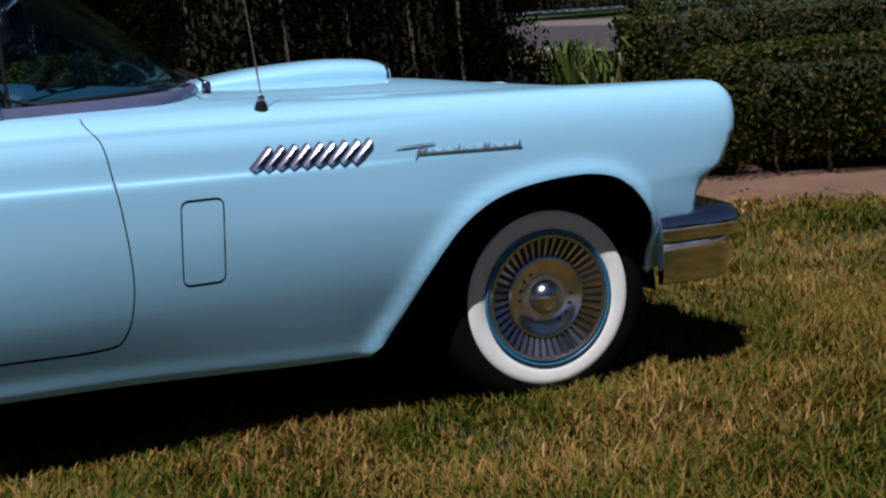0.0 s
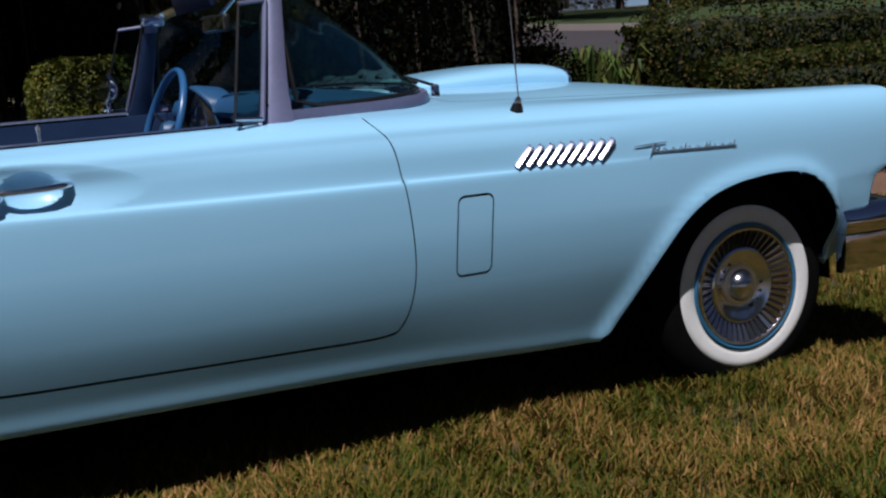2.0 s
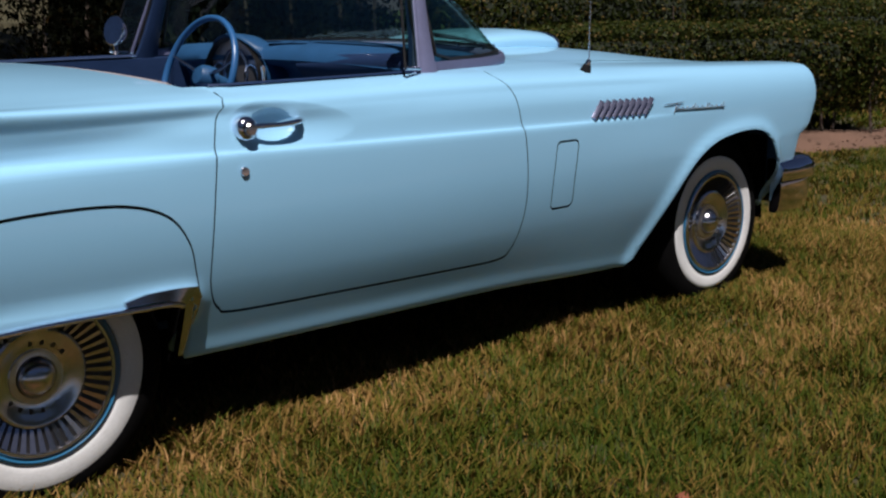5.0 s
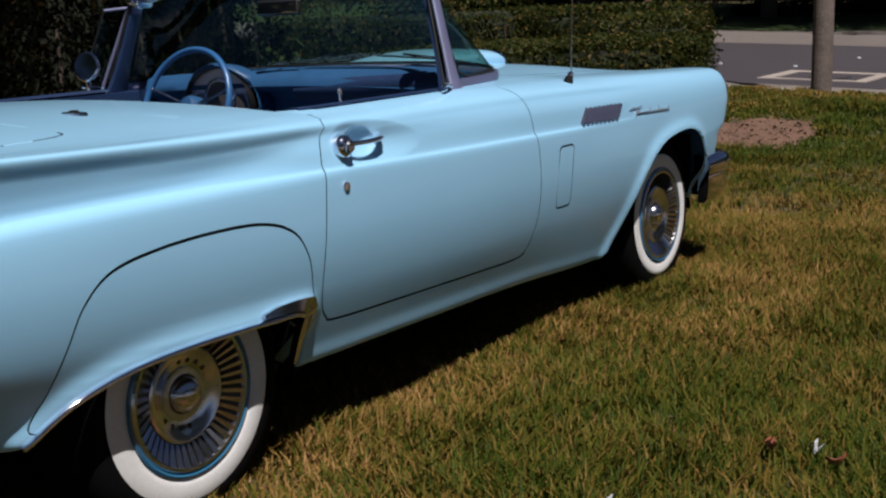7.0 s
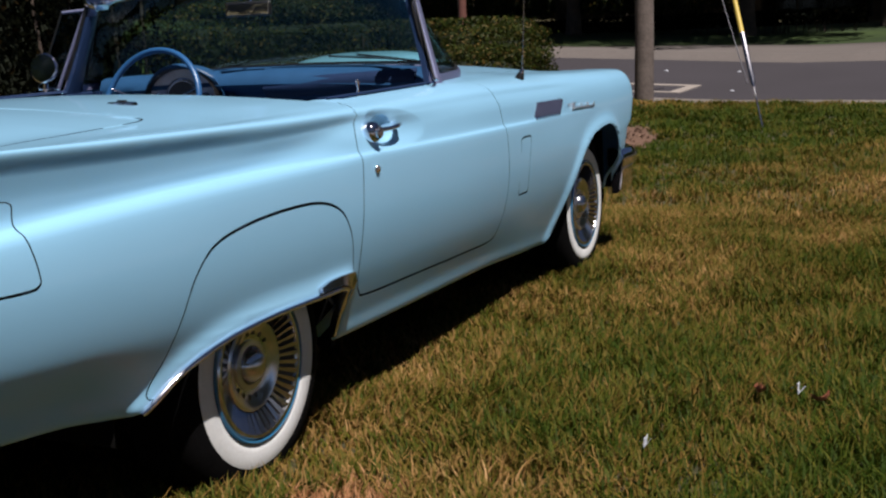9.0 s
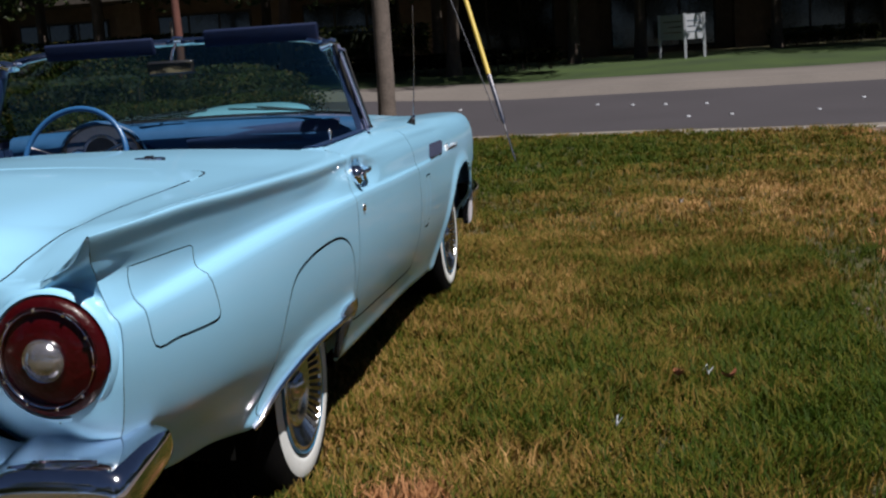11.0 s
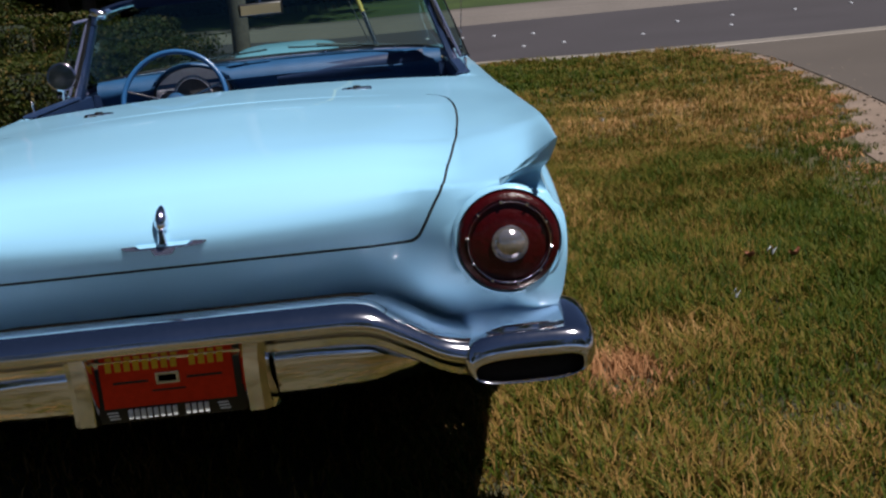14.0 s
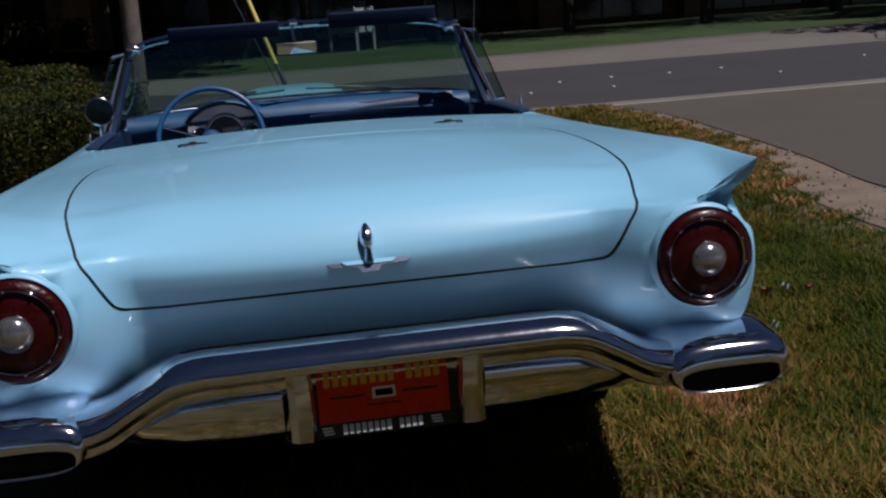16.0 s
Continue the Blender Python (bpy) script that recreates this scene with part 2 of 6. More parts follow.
RED_POLE = surface("reddish_wood", (0.13, 0.05, 0.04), 0.8, vary=0.25, scale=5, bump=0.4, bump_scale=30)
YELLOW = surface("yellow_plastic", (0.52, 0.38, 0.07), 0.5, vary=0.08)
# White greyed down: tree shade on the notice board is put into it.
SIGN_GREY = surface("toned_down_white", (0.36, 0.38, 0.43), 0.6, vary=0.12, scale=5)
BRICK = surface("brown_brick", (0.15, 0.10, 0.075), 0.85, vary=0.22, scale=4, fine=30, bump=0.4, bump_scale=20)
ROOF = surface("roof_edge", (0.06, 0.05, 0.045), 0.8, vary=0.2)
DARK_FRAME = surface("dark_frame", (0.03, 0.022, 0.02), 0.6, vary=0.2)
DARK_GLASS = surface("dark_window", (0.012, 0.013, 0.014), 0.08, vary=0.3)
DEAD_LEAF = surface("dead_leaf", (0.26, 0.085, 0.045), 0.7, vary=0.3, scale=60)
# Green taken darker: tree shade on the far lawn is put into it.
LAWN_FAR = surface("far_turf", (0.011, 0.030, 0.003), 0.9, vary=0.3, scale=0.7, fine=25, second=(0.030, 0.056, 0.007), bump=0.6, bump_scale=60)



# ---------------------------------------------------------------- mesh tools
def link_mesh(name, verts, faces, material, parent=None, label="", smooth=False, normals=None):
    me = bpy.data.meshes.new(name)
    me.from_pydata([tuple(v) for v in verts], [], [tuple(int(i) for i in f) for f in faces])
    me.materials.append(material)
    if smooth or normals is not None:
        me.shade_smooth()
    if normals is not None:
        me.normals_split_custom_set_from_vertices([tuple(v) for v in normals])
    me.update()
    ob = new(name, me)
    ob.parent = parent
    if label:
        tagged(ob, label)
    return ob


def part(name, bm, material, parent=None, label="", smooth=True, angle=35):
    """Links a bmesh as one mesh object under a thing or a part."""
    me = bpy.data.meshes.new(name)
    bmesh.ops.recalc_face_normals(bm, faces=bm.faces)
    bm.to_mesh(me)
    bm.free()
    me.materials.append(material)
    if smooth:
        me.shade_smooth()
        me.set_sharp_from_angle(angle=radians(angle))
    ob = new(name, me)
    ob.parent = parent
    if label:
        tagged(ob, label)
    return ob


def thing(name, label, category, at=(0, 0, 0), group="", kind=""):
    ob = new(name)
    ob.location = at
    ob.empty_display_size = 0.1
    return tagged(ob, label, category, group, kind)


def box(bm, lo, hi, bevel=0.0, seg=2, m=None):
    made = bmesh.ops.create_cube(bm, size=1.0)["verts"]
    size, mid = Vector(hi) - Vector(lo), (Vector(hi) + Vector(lo)) / 2
    for v in made:
        v.co = Vector((v.co.x * size.x, v.co.y * size.y, v.co.z * size.z)) + mid
    if bevel:
        es = list({e for v in made for e in v.link_edges})
        made = list({v for f in bmesh.ops.bevel(bm, geom=es, offset=bevel, segments=seg, affect="EDGES", profile=0.5)["faces"] for v in f.verts} | {v for v in made if v.is_valid})
    if m is not None:
        bmesh.ops.transform(bm, matrix=m, verts=[v for v in made if v.is_valid])
    return bm


def spin(bm, profile, steps=48, axis="y", centre=(0, 0, 0), closed=False):
    """Turns a profile of (radius, along) about an axis."""
    rings = []
    for r, a in profile:
        ring = []
        for k in range(steps):
            c, s = math.cos(2 * math.pi * k / steps), math.sin(2 * math.pi * k / steps)
            p = {"y": (r * c, a, r * s), "x": (a, r * c, r * s), "z": (r * c, r * s, a)}[axis]
            ring.append(bm.verts.new(Vector(p) + Vector(centre)))
        rings.append(ring)
    pairs = list(zip(rings, rings[1:])) + ([(rings[-1], rings[0])] if closed else [])
    for a, b in pairs:
        for k in range(steps):
            bm.faces.new((a[k], a[(k + 1) % steps], b[(k + 1) % steps], b[k]))
    if not closed:
        for ring in (rings[0], rings[-1]):
            bm.faces.new(ring)
    return bm


def tube(bm, points, radius, sides=8, caps=True, flat=1.0, up=(0, 0, 1)):
    """A round bar along points; radius may be one number or one a point; flat squeezes it along up."""
    pts = [Vector(p) for p in points]
    radii = radius if isinstance(radius, (list, tuple)) else [radius] * len(pts)
    rings = []
    for i, p in enumerate(pts):
        d = (pts[min(i + 1, len(pts) - 1)] - pts[max(i - 1, 0)]).normalized()
        a = d.cross(Vector((1, 0, 0)) if abs(d.dot(Vector(up))) > 0.93 else Vector(up))
        a = a.normalized() if a.length > 1e-4 else d.orthogonal().normalized()
        b = a.cross(d)
        rings.append([bm.verts.new(p + radii[i] * (math.cos(2 * math.pi * k / sides) * a + flat * math.sin(2 * math.pi * k / sides) * b)) for k in range(sides)])
    for r, q in zip(rings, rings[1:]):
        for k in range(sides):
            bm.faces.new((r[k], r[(k + 1) % sides], q[(k + 1) % sides], q[k]))
    if caps:
        bm.faces.new(rings[0])
        bm.faces.new(rings[-1])
    return bm


def sweep(bm, stations, closed=True):
    """Skins a list of sections, each a list of points of the same count."""
    rings = [[bm.verts.new(Vector(p)) for p in s] for s in stations]
    n = len(rings[0])
    for r, q in zip(rings, rings[1:]):
        for k in range(n if closed else n - 1):
            bm.faces.new((r[k], r[(k + 1) % n], q[(k + 1) % n], q[k]))
    if closed:
        bm.faces.new(rings[0])
        bm.faces.new(rings[-1])
    return bm


def prism(bm, outline, depth, to3d):
    """An outline in the plane, thickened; to3d(u, v, d) gives its place."""
    front, back = ([bm.verts.new(Vector(to3d(u, v, d))) for u, v in outline] for d in (0.0, depth))
    bm.faces.new(front)
    bm.faces.new(back)
    n = len(outline)
    for k in range(n):
        bm.faces.new((front[k], front[(k + 1) % n], back[(k + 1) % n], back[k]))
    return bm


def smooth_curve(*knots):
    """A function through (x, value) knots that does not overshoot."""
    kx, ky = np.array([k[0] for k in knots], float), np.array([k[1] for k in knots], float)
    h, d = np.diff(kx), np.diff(ky) / np.diff(kx)
    m = np.zeros(len(kx))
    m[0], m[-1] = d[0], d[-1]
    for i in range(1, len(kx) - 1):
        m[i] = 0 if d[i - 1] * d[i] <= 0 else 2 * d[i - 1] * d[i] / (d[i - 1] + d[i])

    def f(x):
        x = np.clip(np.asarray(x, float), kx[0], kx[-1])
        i = np.clip(np.searchsorted(kx, x) - 1, 0, len(h) - 1)
        t = (x - kx[i]) / h[i]
        return (1 + 2 * t) * (1 - t) ** 2 * ky[i] + t * (1 - t) ** 2 * h[i] * m[i] + t * t * (3 - 2 * t) * ky[i + 1] + t * t * (t - 1) * h[i] * m[i + 1]

    return f


def rounded(points, n=6, closed=True):
    """A smooth loop or line through points (centripetal-like Catmull-Rom)."""
    p = np.array(points, float)
    out = []
    count = len(p) if closed else len(p) - 1
    for i in range(count):
        a, b, c, d = (p[(i + k) % len(p)] if closed else p[min(max(i + k, 0), len(p) - 1)] for k in (-1, 0, 1, 2))
        for t in np.arange(n) / n:
            out.append(0.5 * (2 * b + (c - a) * t + (2 * a - 5 * b + 4 * c - d) * t * t + (3 * b - a - 3 * c + d) * t**3))
    if not closed:
        out.append(p[-1])
    return np.array(out)


def round_rect(x0, z0, x1, z1, r, n=5, lean=0.0):
    out = []
    for cx, cz, a0 in ((x1 - r, z1 - r, 0), (x0 + r, z1 - r, 90), (x0 + r, z0 + r, 180), (x1 - r, z0 + r, 270)):
        for k in range(n + 1):
            a = radians(a0 + 90 * k / n)
            z = cz + r * math.sin(a)
            out.append((cx + r * math.cos(a) + lean * (z - z0), z))
    return np.array(out)


def inside(loop, x, y):
    """Which of the points lie in a closed loop."""
    px, py = loop[:, 0], loop[:, 1]
    qx, qy = np.roll(px, -1), np.roll(py, -1)
    hit = np.zeros(len(x), bool)
    for a, b, c, d in zip(px, py, qx, qy):
        if b != d:
            hit ^= ((b > y) != (d > y)) & (x < (c - a) * (y - b) / (d - b) + a)
    return hit


def offset_loop(loop, by):
    """The loop moved outwards (by > 0) in its plane."""
    d = np.roll(loop, -1, 0) - np.roll(loop, 1, 0)
    d /= np.linalg.norm(d, axis=1, keepdims=True) + 1e-9
    area = np.sum(loop[:, 0] * np.roll(loop[:, 1], -1) - np.roll(loop[:, 0], -1) * loop[:, 1])
    nrm = np.stack([d[:, 1], -d[:, 0]], 1) * (1 if area > 0 else -1)
    return loop + by * nrm


def to_line(loop, x, y, closed=True):
    """How far the points lie from a line."""
    a = loop if closed else loop[:-1]
    b = np.roll(loop, -1, 0) if closed else loop[1:]
    best = np.full(np.shape(x), 1e9)
    for (ax, ay), (bx, by) in zip(a, b):
        ex, ey = bx - ax, by - ay
        t = np.clip(((x - ax) * ex + (y - ay) * ey) / (ex * ex + ey * ey + 1e-12), 0, 1)
        best = np.minimum(best, np.hypot(x - ax - t * ex, y - ay - t * ey))
    return best


def panelled(shape, grid_u, grid_v, stretch, panels, cuts, gap=0.0034, depth=0.011):
    """Cuts a surface shape(u, v) -> xyz into panels with real gaps between. panels: {name: loop in (u, v)}; cuts: loops that are open.
    Gives {name: (verts, faces, normals)} with "" for the rest and "gap" for the recessed bottom of the gaps."""
    from mathutils.geometry import delaunay_2d_cdt as cdt
    pts, edges = [], []

    def add_loop(loop, closed=True):
        base = len(pts)
        pts.extend(Vector((a, b * stretch)) for a, b in loop)
        n = len(loop)
        edges.extend((base + k, base + (k + 1) % n) for k in range(n if closed else n - 1))

    lo_u, hi_u, lo_v, hi_v = grid_u[0], grid_u[-1], grid_v[0], grid_v[-1]
    add_loop([(lo_u, lo_v), (hi_u, lo_v), (hi_u, hi_v), (lo_u, hi_v)])
    loops = {}
    for name, loop in panels.items():
        scaled = np.stack([loop[:, 0], loop[:, 1] * stretch], 1)
        inner, outer = offset_loop(scaled, -gap / 2), offset_loop(scaled, gap / 2)
        loops[name] = (inner / (1, stretch), outer / (1, stretch))
        add_loop(loops[name][0])
        add_loop(loops[name][1])
    for loop in cuts:
        add_loop(loop)
    lines = [l for pair in loops.values() for l in pair] + list(cuts)
    gu, gv = (a.ravel() for a in np.meshgrid(grid_u, grid_v, indexing="ij"))
    far = np.ones(len(gu), bool)
    for l in lines:
        far &= to_line(np.stack([l[:, 0], l[:, 1] * stretch], 1), gu, gv * stretch) > 0.004
    pts.extend(Vector((a, b * stretch)) for a, b in zip(gu[far], gv[far]))
    v2, _, tris, *_ = cdt(pts, edges, [], 0, 1e-6)
    uv = np.array([(v.x, v.y / stretch) for v in v2])
    tris = np.array([t for t in tris if len(t) == 3])
    mid = uv[tris].mean(1)
    keep = (mid[:, 0] > lo_u) & (mid[:, 0] < hi_u) & (mid[:, 1] > lo_v) & (mid[:, 1] < hi_v)
    for l in cuts:
        keep &= ~inside(l, mid[:, 0], mid[:, 1])
    own = np.full(len(tris), "", object)
    for name, (inner, outer) in loops.items():
        own[inside(outer, mid[:, 0], mid[:, 1])] = "gap"
    for name, (inner, outer) in loops.items():
        own[inside(inner, mid[:, 0], mid[:, 1])] = name
    seam = {(round(float(u), 5), round(float(v * stretch), 4)) for pair in loops.values() for l in pair for u, v in l}
    on_seam = np.array([(round(float(u), 5), round(float(v * stretch), 4)) in seam for u, v in uv])
    e = 1e-4
    place = shape(uv[:, 0], uv[:, 1])
    du = shape(uv[:, 0] + e, uv[:, 1]) - shape(uv[:, 0] - e, uv[:, 1])
    dv = shape(uv[:, 0], uv[:, 1] + e) - shape(uv[:, 0], uv[:, 1] - e)
    nrm = np.cross(du, dv)
    nrm /= np.linalg.norm(nrm, axis=1, keepdims=True) + 1e-12
    made = {}
    for name in {"", "gap", *panels}:
        t = tris[keep & (own == name)]
        if not len(t):
            continue
        used, back = np.unique(t, return_inverse=True)
        t = back.reshape(-1, 3)
        p, q = place[used], nrm[used]
        if name == "gap":
            p = p - depth * q
        else:
            # turned-in edges along every border of the piece
            es = np.sort(np.concatenate([t[:, [0, 1]], t[:, [1, 2]], t[:, [2, 0]]]), 1)
            key, cnt = np.unique(es, axis=0, return_counts=True)
            border = {tuple(k) for k in key[cnt == 1]}
            rim = sorted({i for k in border for i in k})
            at = {i: len(p) + 2 * k for k, i in enumerate(rim)}
            extra = np.concatenate([np.stack([p[rim], p[rim] - 0.012 * q[rim]], 1).reshape(-1, 3)]) if rim else np.zeros((0, 3))
            quads = []
            ou = uv[used]
            on = [np.abs(ou[:, 0] - lo_u) < 1e-7, np.abs(ou[:, 0] - hi_u) < 1e-7, np.abs(ou[:, 1] - lo_v) < 1e-7, np.abs(ou[:, 1] - hi_v) < 1e-7]
            on.append(on_seam[used])
            border = {k for k in border if not any(o[k[0]] and o[k[1]] for o in on)}
            for a, b, c in t:
                for i, j in ((a, b), (b, c), (c, a)):
                    if (min(i, j), max(i, j)) in border:
                        quads.append((at[j], at[i], at[i] + 1, at[j] + 1))
            p = np.concatenate([p, extra])
            q = np.concatenate([q, np.repeat(q[rim], 2, 0)])
            t = [tuple(f) for f in t] + quads
        made[name] = (p, t, q)
    return made


def mirrored(piece):
    p, t, q = piece
    return p * (1, -1, 1), [tuple(reversed(f)) for f in t], q * (1, -1, 1)


# ---------------------------------------------------------------- the car: body shell
# x runs from tail to nose with the rear axle at 0, y to the car's left, z up from the tyres' foot
car = thing("convertible_car", "pale aqua blue vintage two-seat convertible car parked on grass", "car")

sill_z = smooth_curve((-1.19, 0.47), (-0.86, 0.403), (-0.64, 0.377), (-0.45, 0.343), (0.386, 0.287), (0.87, 0.277), (1.44, 0.265), (2.1, 0.237), (2.9, 0.33), (3.2, 0.40))
crease_z = smooth_curve((-1.19, 0.775), (-0.35, 0.786), (0, 0.784), (0.45, 0.774), (1.0, 0.762), (1.5, 0.752), (2.05, 0.742), (2.5, 0.735), (3.2, 0.72))
edge_z = smooth_curve((-1.19, 0.930), (-0.9, 0.930), (-0.5, 0.918), (-0.2, 0.909), (0.2, 0.899), (0.5, 0.895), (1.0, 0.895), (1.5, 0.891), (2.0, 0.880), (2.6, 0.865), (3.0, 0.852), (3.2, 0.845))
edge_w = smooth_curve((-1.19, 0.838), (-0.9, 0.853), (-0.5, 0.860), (0, 0.860), (0.45, 0.851), (1.0, 0.842), (1.5, 0.838), (2.0, 0.836), (2.6, 0.842), (3.05, 0.838), (3.2, 0.832))
SECTION_W = [
    smooth_curve((-1.19, 0.735), (3.2, 0.745)),
    smooth_curve((-1.19, 0.77), (-0.5, 0.788), (0.4, 0.802), (2.1, 0.785), (3.2, 0.78)),
    smooth_curve((-1.19, 0.80), (-0.6, 0.814), (0, 0.828), (0.5, 0.826), (1.5, 0.817), (2.1, 0.809), (3.2, 0.80)),
    smooth_curve((-1.19, 0.83), (-0.6, 0.864), (0, 0.874), (1.0, 0.868), (2.0, 0.861), (2.8, 0.864), (3.2, 0.855)),
    smooth_curve((-1.19, 0.849), (-0.6, 0.886), (0, 0.894), (1.0, 0.891), (2.0, 0.884), (2.8, 0.884), (3.1, 0.876), (3.2, 0.868)),
    smooth_curve((-1.19, 0.849), (-0.6, 0.879), (0, 0.890), (0.5, 0.892), (1.0, 0.893), (1.7, 0.887), (2.0, 0.883), (2.3, 0.8815), (2.8, 0.8820), (3.1, 0.873), (3.2, 0.866)),
    smooth_curve((-1.19, 0.828), (-0.6, 0.847), (0, 0.858), (0.35, 0.872), (0.55, 0.880), (1.0, 0.880), (1.7, 0.877), (2.05, 0.8765), (2.3, 0.8775), (2.8, 0.8785), (3.1, 0.870), (3.2, 0.863)),
    smooth_curve((-1.19, 0.808), (-1.0, 0.827), (-0.6, 0.8425), (-0.2, 0.8485), (0.2, 0.8545), (0.5, 0.867), (1.0, 0.870), (2.0, 0.869), (2.6, 0.870), (3.05, 0.862), (3.2, 0.854)),
    lambda x: edge_w(x) + np.interp(x, [-1.19, -0.6, -0.2, 0.4, 0.7, 2.0, 2.4, 3.2], [-0.013, -0.010, -0.0085, 0.001, 0.017, 0.018, 0.018, 0.017]),
    edge_w,
    smooth_curve((-1.19, 0.785), (-0.9, 0.80), (0.45, 0.80), (1.2, 0.792), (2.0, 0.775), (2.7, 0.78), (3.1, 0.775), (3.2, 0.77)),
    smooth_curve((-1.19, 0.72), (0.46, 0.72), (0.55, 0.762), (1.15, 0.757), (1.6, 0.70), (2.0, 0.68), (3.2, 0.66)),
]
SECTION_Z = [
    lambda x: sill_z(x) + 0.012,
    sill_z,
    lambda x: sill_z(x) + 0.06,
    smooth_curve((-1.19, 0.58), (-0.5, 0.52), (0, 0.50), (1.5, 0.46), (2.3, 0.46), (3.2, 0.50)),
    smooth_curve((-1.19, 0.68), (0, 0.63), (1.5, 0.595), (2.5, 0.61), (3.2, 0.62)),
    lambda x: crease_z(x) - 0.015,
    lambda x: crease_z(x) + 0.015,
    smooth_curve((-1.19, 0.846), (-0.5, 0.828), (0, 0.825), (0.45, 0.828), (1.0, 0.830), (2.0, 0.815), (2.6, 0.80), (3.05, 0.79), (3.2, 0.785)),
    lambda x: edge_z(x) - np.interp(x, [-1.19, 0.0, 0.6, 3.2], [0.046, 0.044, 0.029, 0.029]),
    edge_z,
    smooth_curve((-1.19, 0.876), (-1.10, 0.896), (-1.0, 0.910), (-0.85, 0.921), (-0.5, 0.919), (0, 0.912), (0.45, 0.913), (1.2, 0.918), (1.6, 0.913), (2.2, 0.900), (2.7, 0.885), (3.05, 0.875), (3.2, 0.869)),
    smooth_curve((-1.19, 0.848), (-1.12, 0.872), (-1.03, 0.894), (-0.9, 0.910), (-0.5, 0.919), (0, 0.919), (0.3, 0.924), (0.6, 0.925), (1.2, 0.927), (1.6, 0.928), (2.2, 0.908), (2.7, 0.890), (3.05, 0.877), (3.2, 0.872)),
]
TAIL_X = smooth_curve((0, -1.12), (2, -1.13), (3, -1.15), (4, -1.165), (5, -1.155), (6, -1.15), (7, -1.143), (8, -1.191), (9, -1.219), (10, -1.180), (11, -1.166))
NOSE_X = smooth_curve((0, 3.05), (3, 3.06), (3.6, 3.072), (3.9, 3.09), (4.15, 3.15), (4.6, 3.178), (5, 3.192), (6, 3.208), (7, 3.214), (9, 3.212), (10, 3.208), (11, 3.205))


def section(table, x, s):
    i = np.clip(np.floor(s).astype(int), 0, 10)
    t = s - i
    rows = np.stack([f(x) for f in table])
    cols = np.arange(len(x))
    p0, p1, p2, p3 = (rows[np.clip(i + k, 0, 11), cols] for k in (-1, 0, 1, 2))
    return 0.5 * (2 * p1 + (p2 - p0) * t + (2 * p0 - 5 * p1 + 4 * p2 - p3) * t * t + (3 * p1 - p0 - 3 * p2 + p3) * t**3)


ARCH = np.array([(2.06, 0.10), (2.121, 0.262), (2.172, 0.338), (2.248, 0.453), (2.325, 0.549), (2.405, 0.608), (2.485, 0.638), (2.565, 0.652), (2.65, 0.659), (2.725, 0.656), (2.80, 0.636), (2.866, 0.580), (2.908, 0.512), (2.93, 0.44), (2.94, 0.36), (2.95, 0.10)])
REAR_CUT = np.array([(-0.47, 0.10), (-0.442, 0.345), (-0.385, 0.388), (-0.318, 0.424), (-0.20, 0.452), (-0.05, 0.462), (0.19, 0.457), (0.345, 0.454), (0.372, 0.43), (0.372, 0.10)])


ARCH_LINE, REAR_LINE = rounded(ARCH, 6, False), rounded(REAR_CUT[1:9], 6, False)


def body_side(x, s):
    x, s = np.asarray(x, float), np.asarray(s, float)
    w, z = section(SECTION_W, x, s), section(SECTION_Z, x, s)
    # ahead of the door the crease dies away into one round fender
    low_w, low_z, top_w, top_z = (section(table, x, np.full_like(x, at)) for at in (4.0, 10.0) for table in (SECTION_W, SECTION_Z))
    u = np.clip((z - low_z) / (top_z - low_z), 0, 1)
    full = top_w + (low_w - top_w) * (1 - u**4) ** 0.425
    fade = np.clip((x - 2.0) / 0.45, 0, 1)
    w = w + (full - w) * np.where((s > 4) & (s < 10), fade * fade * (3 - 2 * fade), 0)
    lip = np.exp(-((to_line(ARCH_LINE, x, z, False) / 0.032) ** 2)) * 0.013
    lip += np.exp(-((to_line(REAR_LINE, x, z, False) / 0.03) ** 2)) * 0.016
    w = w + lip
    # the nose turns in with a small radius
    turn_in = 0.045 - np.sqrt(np.maximum(0.0, 0.045**2 - np.maximum(0, x - 3.155) ** 2))
    w = w - turn_in
    z = z - turn_in * np.clip((s - 8.0) / 1.5, 0, 1)
    # the hollow behind the door handle, deep at its back and running out forwards
    ex = np.where(x < 0.60, (x - 0.60) / 0.11, (x - 0.60) / 0.27)
    ez = (z - 0.835 + 0.06 * np.maximum(0, x - 0.6)) / 0.060
    w = w - 0.016 * np.clip(1 - ex**2 - ez**2, 0, 1) ** 1.3 - 0.017 * np.clip(1 - ((x - 0.620) / 0.064) ** 2 - ((z - 0.832) / 0.043) ** 2, 0, 1) ** 0.7
    tail = np.where(x < -0.9, -0.9 + (x + 0.9) * (TAIL_X(s) + 0.9) / (-0.29), x)
    nose = np.where(x > 2.9, 2.9 + (x - 2.9) * (NOSE_X(s) - 2.9) / 0.3, tail)
    return np.stack([nose, -w, z], -1)


S_LINE = np.linspace(0.6, 9.4, 500)


def side_loop(points, n=6, closed=True):
    """A loop given in (x, z) on the flank, in the surface's own (x, s)."""
    p = rounded(points, n, closed) if n else np.array(points, float)
    return np.array([(x, np.interp(z, section(SECTION_Z, np.full(500, x), S_LINE), S_LINE)) for x, z in p])


